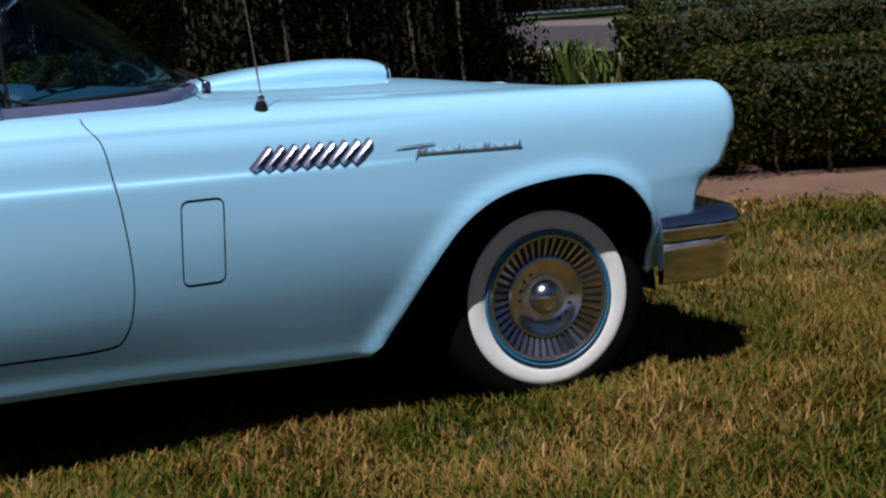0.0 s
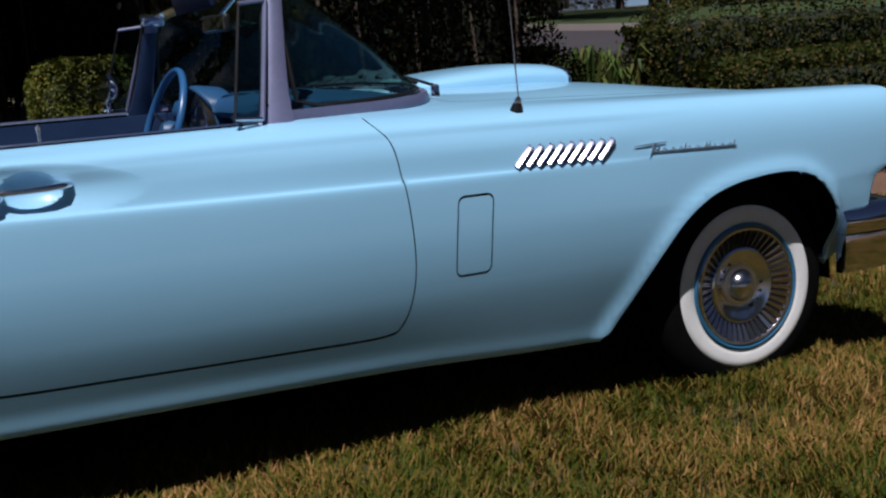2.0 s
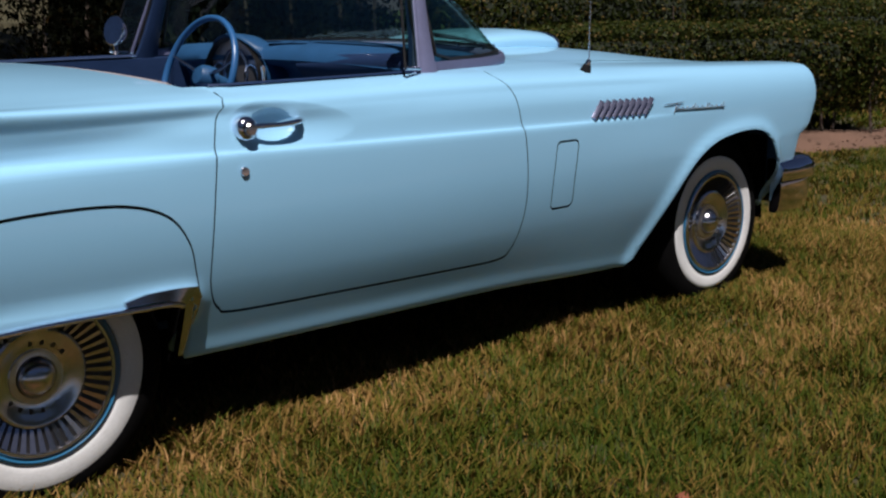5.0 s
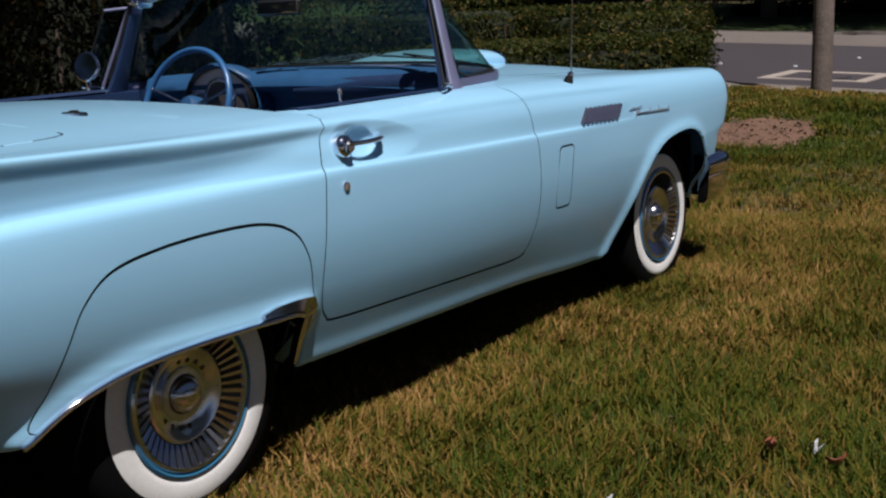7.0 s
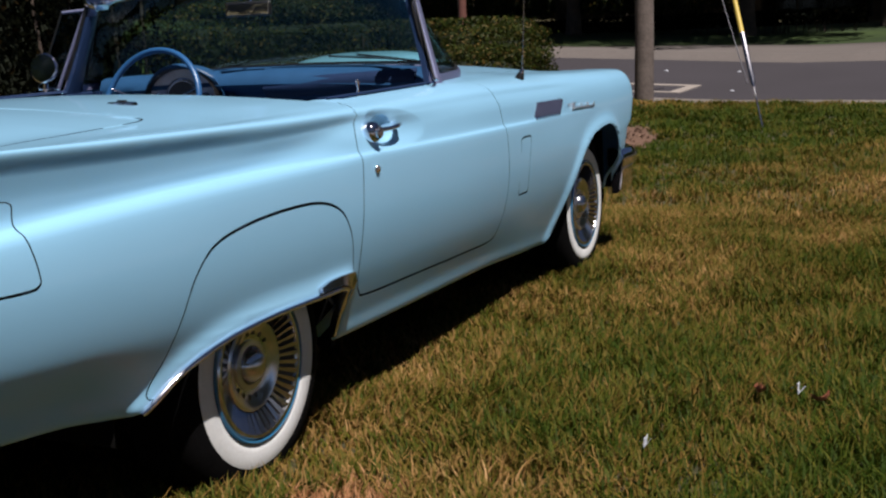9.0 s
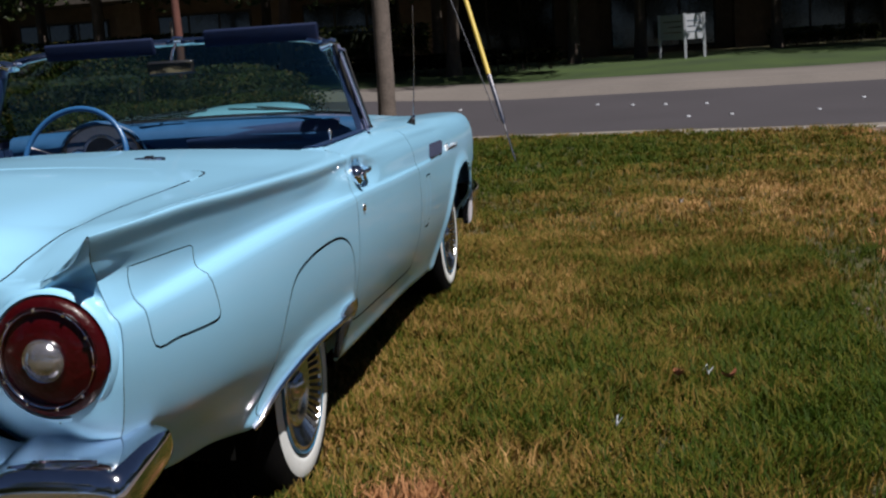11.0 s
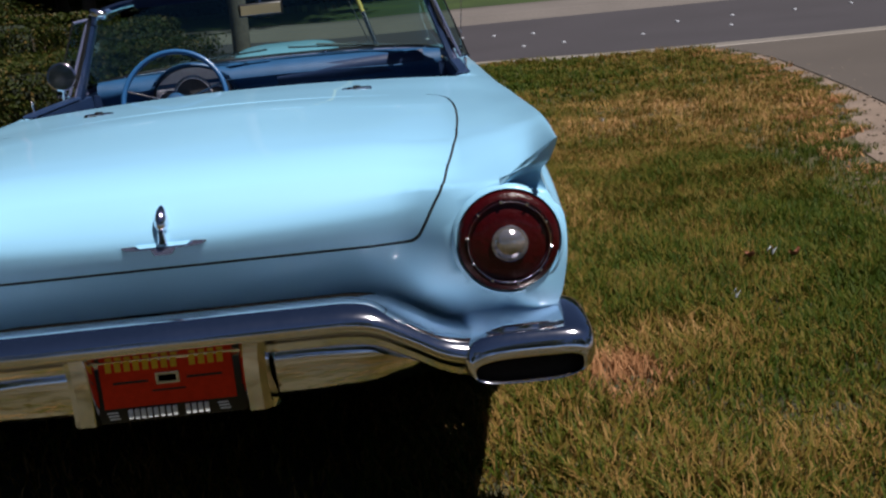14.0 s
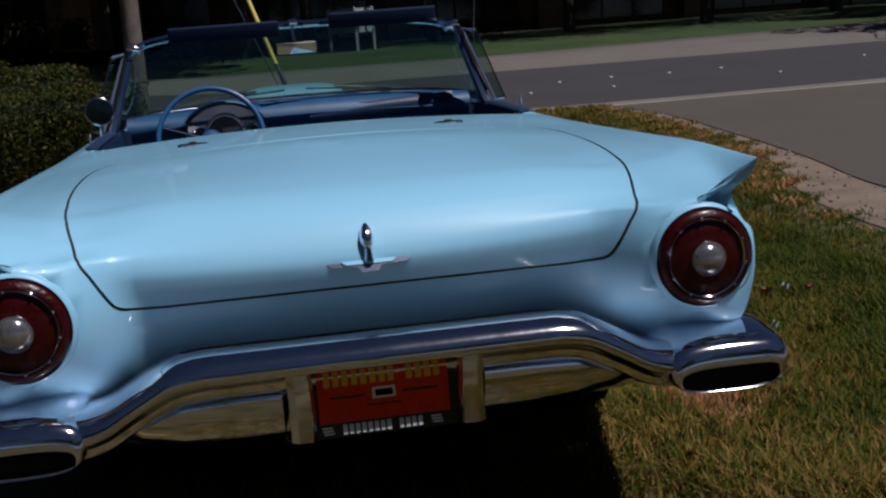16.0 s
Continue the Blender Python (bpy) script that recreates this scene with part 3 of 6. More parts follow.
door_low = [(0.485, 0.884), (0.462, 0.856), (0.440, 0.776), (0.424, 0.652), (0.417, 0.524), (0.424, 0.455), (0.450, 0.409), (0.508, 0.390), (0.839, 0.380), (1.2, 0.371), (1.425, 0.369), (1.478, 0.398), (1.502, 0.475), (1.507, 0.56), (1.499, 0.68), (1.488, 0.765), (1.474, 0.851), (1.450, 0.888)]
door_loop = np.concatenate([side_loop(door_low, 6, False), [(1.440, 9.4), (1.436, 10.2), (1.430, 11.6), (0.505, 11.6), (0.503, 10.2), (0.497, 9.4)]])
skirt_loop = side_loop([(-0.428, 0.372), (-0.395, 0.45), (-0.360, 0.535), (-0.322, 0.612), (-0.25, 0.668), (-0.12, 0.692), (0.05, 0.699), (0.20, 0.690), (0.30, 0.655), (0.352, 0.593), (0.374, 0.522), (0.381, 0.445), (0.30, 0.40), (0.0, 0.39), (-0.30, 0.38)], 6)
flap_loop = side_loop(round_rect(1.621, 0.50, 1.722, 0.704, 0.018, 5, 0.06), 0)
fuel_loop = side_loop([(-1.06, 0.70), (-0.95, 0.692), (-0.80, 0.684), (-0.762, 0.690), (-0.760, 0.715), (-0.772, 0.78), (-0.768, 0.81), (-0.77, 0.836), (-0.83, 0.842), (-1.05, 0.846), (-1.07, 0.842), (-1.08, 0.79)], 4)
arch_cut = side_loop(ARCH[1:-1], 4, False)
arch_cut = np.concatenate([[(2.06, -0.5)], arch_cut, [(2.95, -0.5)]])
rear_cut = side_loop(REAR_CUT[1:-1], 3, False)
rear_cut = np.concatenate([[(-0.46, -0.5)], rear_cut, [(0.372, -0.5)]])
side = panelled(body_side, np.unique(np.concatenate([np.linspace(-1.19, 3.13, 230), np.linspace(-1.185, 0.40, 190), np.linspace(0.502, 0.902, 44), np.linspace(3.15, 3.2, 8)])), np.unique(np.concatenate([np.linspace(0, 11, 74), np.linspace(6.31, 9.61, 84)])), 0.07,
                {"door": door_loop, "fender_skirt": skirt_loop, "fender_vent_flap": flap_loop, "fuel_door": fuel_loop}, [arch_cut, rear_cut])
SIDE_NAMES = {"": "body_side", "gap": "shut_line", "door": "door", "fender_skirt": "fender_skirt", "fender_vent_flap": "fender_vent_flap", "fuel_door": "quarter_panel_flap"}


def unit(v):
    return v / (np.linalg.norm(v, axis=-1, keepdims=True) + 1e-12)


def blend_seam(piece, seam_x, seam_n, lo, hi, toward):
    """Turns the shading of a piece gradually into the seam's, between two distances from the middle."""
    p, t, q = piece
    f = np.clip((np.abs(p[:, 1]) - lo) / (hi - lo), 0, 1)
    f = f if toward else 1 - f
    f = f * f * (3 - 2 * f) * (p[:, 2] > 0.835) * (p[:, 0] < 0.44) * (p[:, 0] > -1.165)
    goal = np.stack([np.interp(p[:, 0], seam_x, seam_n[:, i]) for i in range(3)], -1)
    goal[:, 1] *= np.where(p[:, 1] > 0, -1, 1)
    return p, t, unit(q * (1 - f)[:, None] + unit(goal) * f[:, None])


doors = {}

# tail deck, boot lid and rear panel
deck_cx = smooth_curve((0, 0.445), (1, 0.12), (2, -0.20), (3, -0.50), (4, -0.78), (5, -0.92), (6, -1.02), (6.5, -1.055), (7, -1.082), (8, -1.105), (9, -1.091), (10, -1.060), (11, -1.03), (12, -1.0))
deck_cz = smooth_curve((0, 0.954), (1, 0.960), (2, 0.959), (3, 0.945), (4, 0.926), (5, 0.908), (6, 0.878), (6.5, 0.851), (7, 0.820), (8, 0.770), (9, 0.712), (10, 0.64), (11, 0.55), (12, 0.46))
deck_ex = smooth_curve((0, 0.46), (1, 0.10), (2, -0.20), (3, -0.50), (4, -0.79), (5, -0.96), (6, -1.095), (7, -1.168), (8, -1.135), (9, -1.098), (10, -1.065), (11, -1.035), (12, -1.0))


top_line = body_side(np.linspace(-1.19, 0.6, 900), np.full(900, 11.0))
edge_low = smooth_curve((7, float(np.interp(deck_ex(7), top_line[:, 0], top_line[:, 2]))), (8, 0.80), (9, 0.72), (10, 0.64), (11, 0.55), (12, 0.46))


def deck_edge(k):
    """The height of the deck where it meets the flank."""
    return np.where(k < 7, np.interp(deck_ex(k), top_line[:, 0], top_line[:, 2]), edge_low(k))



OLD_K = np.array([0, 0.5, 1, 1.5, 2, 3, 4, 5, 6, 7, 8, 9, 10, 11, 12], float)
step_k = np.hypot(np.diff(deck_cx(OLD_K)), np.diff(deck_cz(OLD_K))) / 0.16
NEW_K = np.concatenate([[0], np.cumsum(step_k)])


def deck(k, w):
    """The deck's surface: k runs along it in steps of 16 cm."""
    k, w = np.interp(np.asarray(k, float), NEW_K, OLD_K), np.asarray(w, float)
    a = np.abs(w) / 0.72
    b = a**2
    tail_end = np.clip((k - 3.0) / 2.5, 0, 1)
    flare = b * (1 - tail_end) + a**8 * tail_end
    bow = 0.030 * (b - a**8) * tail_end
    x = deck_cx(k) + (deck_ex(k) - deck_cx(k)) * flare + bow
    z = deck_cz(k) + (deck_edge(k) - deck_cz(k)) * b
    z = z - 0.014 * np.exp(-(((np.abs(w) - 0.60) / 0.11) ** 2)) * np.clip((k - 2.5) / 2, 0, 1) * np.clip((7.2 - k) / 1.5, 0, 1) * np.clip((0.72 - np.abs(w)) / 0.07, 0, 1)
    # a hollow fillet leads out to the lamp's barrel
    away = np.hypot(np.abs(w) - 0.727, z - 0.718)
    cone = -1.170 + 0.95 * np.maximum(0, away - 0.118)
    h = np.clip(0.5 + 0.5 * (x - cone) / 0.035, 0, 1)
    blended = x * (1 - h) + cone * h - 0.035 * h * (1 - h)
    near_lamp = np.clip((k - 6.4) / 0.9, 0, 1)
    return np.stack([x + (blended - x) * near_lamp * near_lamp * (3 - 2 * near_lamp), w, z], -1)


# the shading shared by deck and flank where they meet
seam_k = np.interp(np.linspace(0, 7, 60), OLD_K, NEW_K)
seam_p = deck(seam_k, np.full(60, -0.72))
deck_turn = unit(np.cross(deck(seam_k + 1e-3, np.full(60, -0.72)) - seam_p, deck(seam_k, np.full(60, -0.719)) - seam_p))
deck_turn *= np.where(deck_turn[:, 2:] < 0, -1, 1)
side_u = np.clip(seam_p[:, 0], -1.18, 0.5)
side_p = body_side(side_u, np.full(60, 10.98))
side_turn = unit(np.cross(body_side(side_u + 1e-3, np.full(60, 10.98)) - side_p, body_side(side_u, np.full(60, 10.99)) - side_p))
side_turn *= np.where(side_turn[:, 2:] < 0, -1, 1)
order = np.argsort(seam_p[:, 0])
seam_x, seam_n = seam_p[order, 0], unit(deck_turn + side_turn)[order]
for key, piece in sorted(side.items()):
    if key != "gap":
        piece = blend_seam(piece, seam_x, seam_n, 0.72, 0.79, False)
    for sign in (-1, 1):
        ob = link_mesh(SIDE_NAMES[key], *((piece if sign < 0 else mirrored(piece))[:2]), GAP if key == "gap" else PAINT, car, normals=(piece if sign < 0 else mirrored(piece))[2])
        if key == "door":
            doors[sign] = ob

lid_right = [(1.72, 0.50), (1.725, 0.59), (1.80, 0.640), (2.2, 0.664), (3.0, 0.670), (4.0, 0.656), (5.0, 0.640), (6.0, 0.620), (7.0, 0.602), (7.8, 0.580), (8.5, 0.555), (8.88, 0.534), (9.0, 0.500), (9.02, 0.44)]
lid_right = [(np.interp(k, OLD_K, NEW_K), w) for k, w in lid_right]
lid_loop = np.array([*rounded(lid_right, 5, False), *(rounded(lid_right, 5, False)[::-1] * (1, -1))])
tail = panelled(lambda k, w: deck(k, -w), np.linspace(0, NEW_K[-1], 80), np.linspace(-0.72, 0.72, 45), 6.25, {"boot_lid": lid_loop}, [], gap=0.036, depth=0.0035)
tail = {key: piece if key == "gap" else blend_seam(piece, seam_x, seam_n, 0.62, 0.72, True) for key, piece in tail.items()}
# the lid's leading edge is closed flush with the deck
verts, faces, turned = (np.array(v) for v in tail["gap"])
mid = verts[faces].mean(1)
lead = (mid[:, 0] > -0.3) & (np.abs(mid[:, 1]) < 0.60)
link_mesh("shut_line", verts, faces[~lead], GAP, car, normals=turned)
link_mesh("boot_lid", *tail["boot_lid"][:2], PAINT, car, normals=tail["boot_lid"][2])
dv, df, dn = tail[""]
link_mesh("rear_deck", np.concatenate([dv, verts + 0.0035 * turned]), [*df, *(faces[lead] + len(dv))], PAINT, car, normals=np.concatenate([dn, turned]))

# rounded tail corners: from the flank's end, under the fin, to the rear panel
corner_k = smooth_curve((0, 7.0), (0.40, 7.5), (0.55, 8.2), (0.72, 9.4), (0.85, 10.6), (1.0, 12.0))
corner_s = smooth_curve((0, 11.0), (0.18, 9.0), (0.40, 7.1), (0.55, 6.0), (0.72, 4.0), (0.85, 3.0), (1.0, 0.6))
q_line, f_line = np.linspace(0, 1, 40), np.linspace(0, 1, 11)
k_line = np.interp(corner_k(q_line), OLD_K, NEW_K)
inner_edge = deck(k_line, np.full(40, -0.72))
outer_edge = body_side(np.full(40, -1.19), corner_s(q_line)) - (0.003, 0, 0)
patch_p = inner_edge[:, None] + (outer_edge - inner_edge)[:, None] * f_line[None, :, None]
patch_p[:, :, 0] -= (np.where(q_line < 0.5, -0.020, 0.020) * np.minimum(1, 6 * q_line))[:, None] * np.sin(math.pi * f_line)
along_q, along_f = np.gradient(patch_p, axis=0), np.gradient(patch_p, axis=1)
patch_n = np.cross(along_f, along_q)
patch_n *= np.where(patch_n[:, :, :1] > 0, -1, 1)
patch_n /= np.linalg.norm(patch_n, axis=2, keepdims=True) + 1e-12
step = 1e-3
deck_n = np.cross(deck(k_line, np.full(40, -0.72 + step)) - inner_edge, deck(k_line + step, np.full(40, -0.72)) - inner_edge)
deck_n *= np.where(deck_n[:, 2:] - deck_n[:, :1] < 0, -1, 1)
deck_n /= np.linalg.norm(deck_n, axis=1, keepdims=True)
ease = np.clip(f_line / 0.65, 0, 1)
ease = (ease * ease * (3 - 2 * ease))[None, :, None]
patch_n = deck_n[:, None] * (1 - ease) + patch_n * ease
patch_n /= np.linalg.norm(patch_n, axis=2, keepdims=True)
ids = np.arange(440).reshape(40, 11)
quads = np.stack([ids[:-1, :-1], ids[1:, :-1], ids[1:, 1:], ids[:-1, 1:]], -1).reshape(-1, 4)
flat_p, flat_n = patch_p.reshape(-1, 3), patch_n.reshape(-1, 3)
face_n = np.cross(flat_p[quads[:, 2]] - flat_p[quads[:, 0]], flat_p[quads[:, 3]] - flat_p[quads[:, 1]])
quads[(face_n * flat_n[quads].mean(1)).sum(1) < 0] = quads[(face_n * flat_n[quads].mean(1)).sum(1) < 0][:, ::-1]
corner_piece = (flat_p, [tuple(f) for f in quads], flat_n)
for piece in (corner_piece, mirrored(corner_piece)):
    link_mesh("tail_corner", *piece[:2], PAINT, car, normals=piece[2])

# hood
hood_cz = smooth_curve((1.5, 0.957), (1.9, 0.957), (2.2, 0.954), (2.4, 0.943), (2.7, 0.905), (3.0, 0.860), (3.2, 0.833))


def hood(x, v):
    x, v = np.asarray(x, float), np.asarray(v, float)
    w, z = SECTION_W[11](x), SECTION_Z[11](x)
    turn_in = 0.045 - np.sqrt(np.maximum(0.0, 0.045**2 - np.maximum(0, x - 3.155) ** 2))
    return np.stack([x + 0.0167 * np.maximum(0, x - 2.9), v * (w - turn_in), hood_cz(x) - turn_in + (z - 0.004 - hood_cz(x)) * np.abs(v) ** 2.6], -1)


hood_loop = rounded([(1.74, -0.3), (1.74, 0.3), (1.76, 0.75), (1.80, 0.90), (2.2, 0.92), (3.0, 0.92), (3.09, 0.85), (3.10, 0.4), (3.10, -0.4), (3.09, -0.85), (3.0, -0.92), (2.2, -0.92), (1.80, -0.90), (1.76, -0.75)], 4)
for key, piece in sorted(panelled(hood, np.concatenate([np.linspace(1.55, 3.13, 40), np.linspace(3.15, 3.2, 7)]), np.linspace(-1, 1, 30), 0.68, {"hood": hood_loop}, []).items()):
    link_mesh({"": "cowl_and_nose", "gap": "shut_line", "hood": "hood"}[key], *piece[:2], GAP if key == "gap" else PAINT, car, normals=piece[2])
# plain closing panel of the nose
bm = bmesh.new()
nose_ring = body_side(np.full(30, 3.2), np.linspace(0, 11, 30))
bm.faces.new([bm.verts.new(p) for p in nose_ring] + [bm.verts.new((p[0], -p[1], p[2])) for p in nose_ring[::-1]])
part("nose_panel", bm, PAINT, car)

# bonnet scoop with a bright mouth
scoop_h = smooth_curve((1.72, 0.0), (1.85, 0.028), (2.05, 0.053), (2.25, 0.064), (2.36, 0.062), (2.40, 0.050))
scoop_w = smooth_curve((1.72, 0.16), (1.9, 0.215), (2.15, 0.24), (2.36, 0.24), (2.40, 0.23))
stations = []
for x in [*np.linspace(1.72, 2.36, 18), 2.385, 2.40]:
    row = []
    for a in np.linspace(0, math.pi, 21):
        c, s = math.cos(a), math.sin(a)
        y = scoop_w(x) * math.copysign(abs(c) ** 0.55, c)
        base = hood([x], [y / SECTION_W[11](x)])[0][2]
        row.append((float(x), float(y), float(base - 0.004 + scoop_h(x) * abs(s) ** 0.55)))
    stations.append(row)
bm = bmesh.new()
sweep(bm, stations, closed=False)
bm.faces.new([bm.verts.new(Vector(p)) for p in stations[-1]])
scoop = part("hood_scoop", bm, PAINT, car, angle=50)
bm = bmesh.new()
tube(bm, [Vector(p) + Vector((0.004, 0, 0.001)) for p in stations[-2]], 0.006, 8)
part("scoop_trim", bm, CHROME, scoop, "chrome scoop edge")

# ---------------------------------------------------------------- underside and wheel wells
# plain black boxes stand for the shaded hollow of the body
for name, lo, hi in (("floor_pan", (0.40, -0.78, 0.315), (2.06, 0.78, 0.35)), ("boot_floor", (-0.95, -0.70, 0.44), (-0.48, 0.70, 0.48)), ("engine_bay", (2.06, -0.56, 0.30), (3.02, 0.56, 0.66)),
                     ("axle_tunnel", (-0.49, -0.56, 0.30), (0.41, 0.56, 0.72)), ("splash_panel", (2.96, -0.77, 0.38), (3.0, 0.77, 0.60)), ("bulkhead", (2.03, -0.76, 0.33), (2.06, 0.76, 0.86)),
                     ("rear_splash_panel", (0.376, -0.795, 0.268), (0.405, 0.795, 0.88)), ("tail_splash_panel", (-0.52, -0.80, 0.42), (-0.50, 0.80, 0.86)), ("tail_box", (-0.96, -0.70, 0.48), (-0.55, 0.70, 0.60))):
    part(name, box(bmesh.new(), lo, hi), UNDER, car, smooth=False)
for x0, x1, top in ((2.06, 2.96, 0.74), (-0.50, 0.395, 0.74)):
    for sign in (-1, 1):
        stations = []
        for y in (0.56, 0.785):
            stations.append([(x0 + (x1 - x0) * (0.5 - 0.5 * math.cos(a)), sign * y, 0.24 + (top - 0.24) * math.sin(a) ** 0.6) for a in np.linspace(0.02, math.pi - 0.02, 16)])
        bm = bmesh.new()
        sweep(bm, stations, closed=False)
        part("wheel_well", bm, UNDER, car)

# ---------------------------------------------------------------- wheels
WHEEL_Z, TYRE_R = 0.318, 0.323
tyre_bm = spin(bmesh.new(), [(0.185, 0.075), (0.21, 0.092), (0.262, 0.096), (0.295, 0.084), (0.314, 0.068), (TYRE_R, 0.04), (TYRE_R, -0.04), (0.314, -0.068), (0.295, -0.084), (0.262, -0.096), (0.21, -0.092), (0.185, -0.075)], 64, closed=True)
wall_bm = spin(bmesh.new(), [(0.186, -0.088), (0.192, -0.0945), (0.21, -0.0975), (0.226, -0.0985), (0.238, -0.098), (0.242, -0.095), (0.238, -0.092), (0.19, -0.085)], 72, closed=True)
rear_wall_bm = spin(bmesh.new(), [(0.186, -0.088), (0.192, -0.0945), (0.21, -0.0975), (0.226, -0.0975), (0.248, -0.0955), (0.262, -0.089), (0.258, -0.084), (0.19, -0.085)], 72, closed=True)
rim_bm = spin(bmesh.new(), [(0.15, -0.070), (0.172, -0.080), (0.180, -0.0975), (0.186, -0.1015), (0.191, -0.099), (0.192, -0.09), (0.18, -0.06), (0.15, -0.05)], 64, closed=True)
# the cap is a dish: proud rim, fins sloping in, a hollow bowl and a low bullet
cap_bm = spin(bmesh.new(), [(0.178, -0.080), (0.180, -0.096), (0.175, -0.102), (0.168, -0.101), (0.165, -0.092), (0.118, -0.070), (0.114, -0.080), (0.108, -0.083), (0.100, -0.081), (0.088, -0.075), (0.072, -0.069), (0.056, -0.067), (0.046, -0.067), (0.044, -0.045), (0.176, -0.045)], 72, closed=True)
well_bm = spin(bmesh.new(), [(0.166, -0.090), (0.166, -0.0925), (0.117, -0.0715), (0.117, -0.069)], 48, closed=True)
plate_bm = spin(bmesh.new(), [(0.063, -0.064), (0.062, -0.071), (0.056, -0.0705), (0.048, -0.072), (0.046, -0.064)], 56, closed=True)
bullet_bm = spin(bmesh.new(), [(0.045, -0.062), (0.0445, -0.072), (0.040, -0.084), (0.031, -0.094), (0.018, -0.101), (0.006, -0.104), (0.001, -0.1042)], 40)
wheels = []
for x in (0.020, 2.612):
    for sign in (-1, 1):
        rear = x < 1
        turn = Matrix.Translation((x, sign * 0.706, WHEEL_Z)) @ Euler((0, radians(11 + 37 * x), math.pi if sign > 0 else 0)).to_matrix().to_4x4()
        w = part("wheel", tyre_bm.copy(), RUBBER, car, "black tyre with wide whitewall and finned hubcap", angle=50)
        w.matrix_basis = turn
        part("whitewall", (rear_wall_bm if rear else wall_bm).copy(), WHITEWALL, w, "white sidewall band", angle=50)
        part("rim", rim_bm.copy(), BLUE_RIM, w, "blue painted wheel rim", angle=40)
        part("hubcap", cap_bm.copy(), HUB_METAL, w, "chrome finned hubcap", angle=30)
        part("hubcap_well", well_bm.copy(), BLACK, w, "dark slots between the hubcap fins")
        part("hubcap_ring", plate_bm.copy(), SATIN, w, "satin ring round the hub centre")
        part("hubcap_centre", bullet_bm.copy(), HUB_METAL, w, angle=40)
        wheels.append(w)
fin_bm = bmesh.new()
prism(fin_bm, [(-0.0046, 0.117), (0.0046, 0.117), (0.0074, 0.166), (-0.0074, 0.166)], 0.010, lambda u, v, d: (u * 0.85 + d * 0.2, -0.078 - 0.022 * (v - 0.117) / 0.049 + d + 0.35 * u, v))
bmesh.ops.recalc_face_normals(fin_bm, faces=fin_bm.faces)
fin_mesh = bpy.data.meshes.new("hubcap_fin")
fin_bm.to_mesh(fin_mesh)
fin_bm.free()
fin_mesh.materials.append(STAINLESS)
badge_bm = box(bmesh.new(), (-0.0045, -0.0735, 0.073), (0.0045, -0.066, 0.085), 0.001, 1)
badge_mesh = bpy.data.meshes.new("hubcap_mark")
badge_bm.to_mesh(badge_mesh)
badge_bm.free()
badge_mesh.materials.append(BLACK)
for w in wheels:
    for k in range(44):
        o = new("hubcap_fin", fin_mesh)
        o.parent, o.rotation_euler = w, (0, 2 * math.pi * k / 44, 0)
    for k in range(8):
        o = new("hubcap_mark", badge_mesh)
        o.parent, o.rotation_euler = w, (0, radians((-30, -10, 10, 30)[k % 4] + 180 * (k // 4) + 12), 0)
for b in (tyre_bm, wall_bm, rear_wall_bm, plate_bm, well_bm, rim_bm, cap_bm, bullet_bm):
    b.free()

# ---------------------------------------------------------------- lamps and bumpers
LAMP_Y, LAMP_Z = 0.727, 0.718
for sign in (-1, 1):
    at = (0, sign * LAMP_Y, LAMP_Z)
    bm = spin(bmesh.new(), [(0.09, -0.86), (0.106, -0.95), (0.114, -1.04), (0.1185, -1.12), (0.120, -1.165), (0.1175, -1.179), (0.111, -1.183), (0.107, -1.176), (0.105, -1.14)], 64, "x", at)
    part("lamp_housing", bm, PAINT, car, angle=50)
    lamp = part("tail_lamp", spin(bmesh.new(), [(0.1065, -1.15), (0.1065, -1.182), (0.102, -1.192), (0.092, -1.196), (0.086, -1.192), (0.084, -1.16)], 64, "x", at), RED_LENS, car, "round red tail lamp with clear centre", angle=45)
    part("lamp_ring", spin(bmesh.new(), [(0.0855, -1.17), (0.0885, -1.196), (0.0865, -1.2005), (0.083, -1.198), (0.080, -1.17)], 64, "x", at, True), CHROME, lamp, "thin chrome ring", angle=50)
    for k in range(10):
        a = 2 * math.pi * (k + 0.3) / 10
        part("ring_stud", box(bmesh.new(), (-1.204, -0.003, -0.0035), (-1.190, 0.003, 0.0035), 0.0012, 1, Matrix.Translation((0, at[1] + 0.0875 * math.cos(a), at[2] + 0.0875 * math.sin(a))) @ Matrix.Rotation(a + math.pi / 2, 4, "X")), CHROME, lamp)
    part("red_lens", spin(bmesh.new(), [(0.082, -1.17), (0.081, -1.190), (0.068, -1.197), (0.050, -1.201), (0.038, -1.202), (0.036, -1.17)], 56, "x", at), RED_LENS, lamp, angle=50)
    part("reversing_lens", spin(bmesh.new(), [(0.037, -1.19), (0.0365, -1.205), (0.034, -1.211), (0.0325, -1.2105), (0.029, -1.2155), (0.023, -1.220), (0.016, -1.2235), (0.008, -1.2255), (0.001, -1.226)], 40, "x", at), CLEAR_LENS, lamp, "clear domed reversing lens", angle=40)
    part("lens_collar", spin(bmesh.new(), [(0.036, -1.19), (0.040, -1.204), (0.038, -1.210), (0.035, -1.208), (0.034, -1.19)], 40, "x", at, True), CHROME, lamp, angle=40)

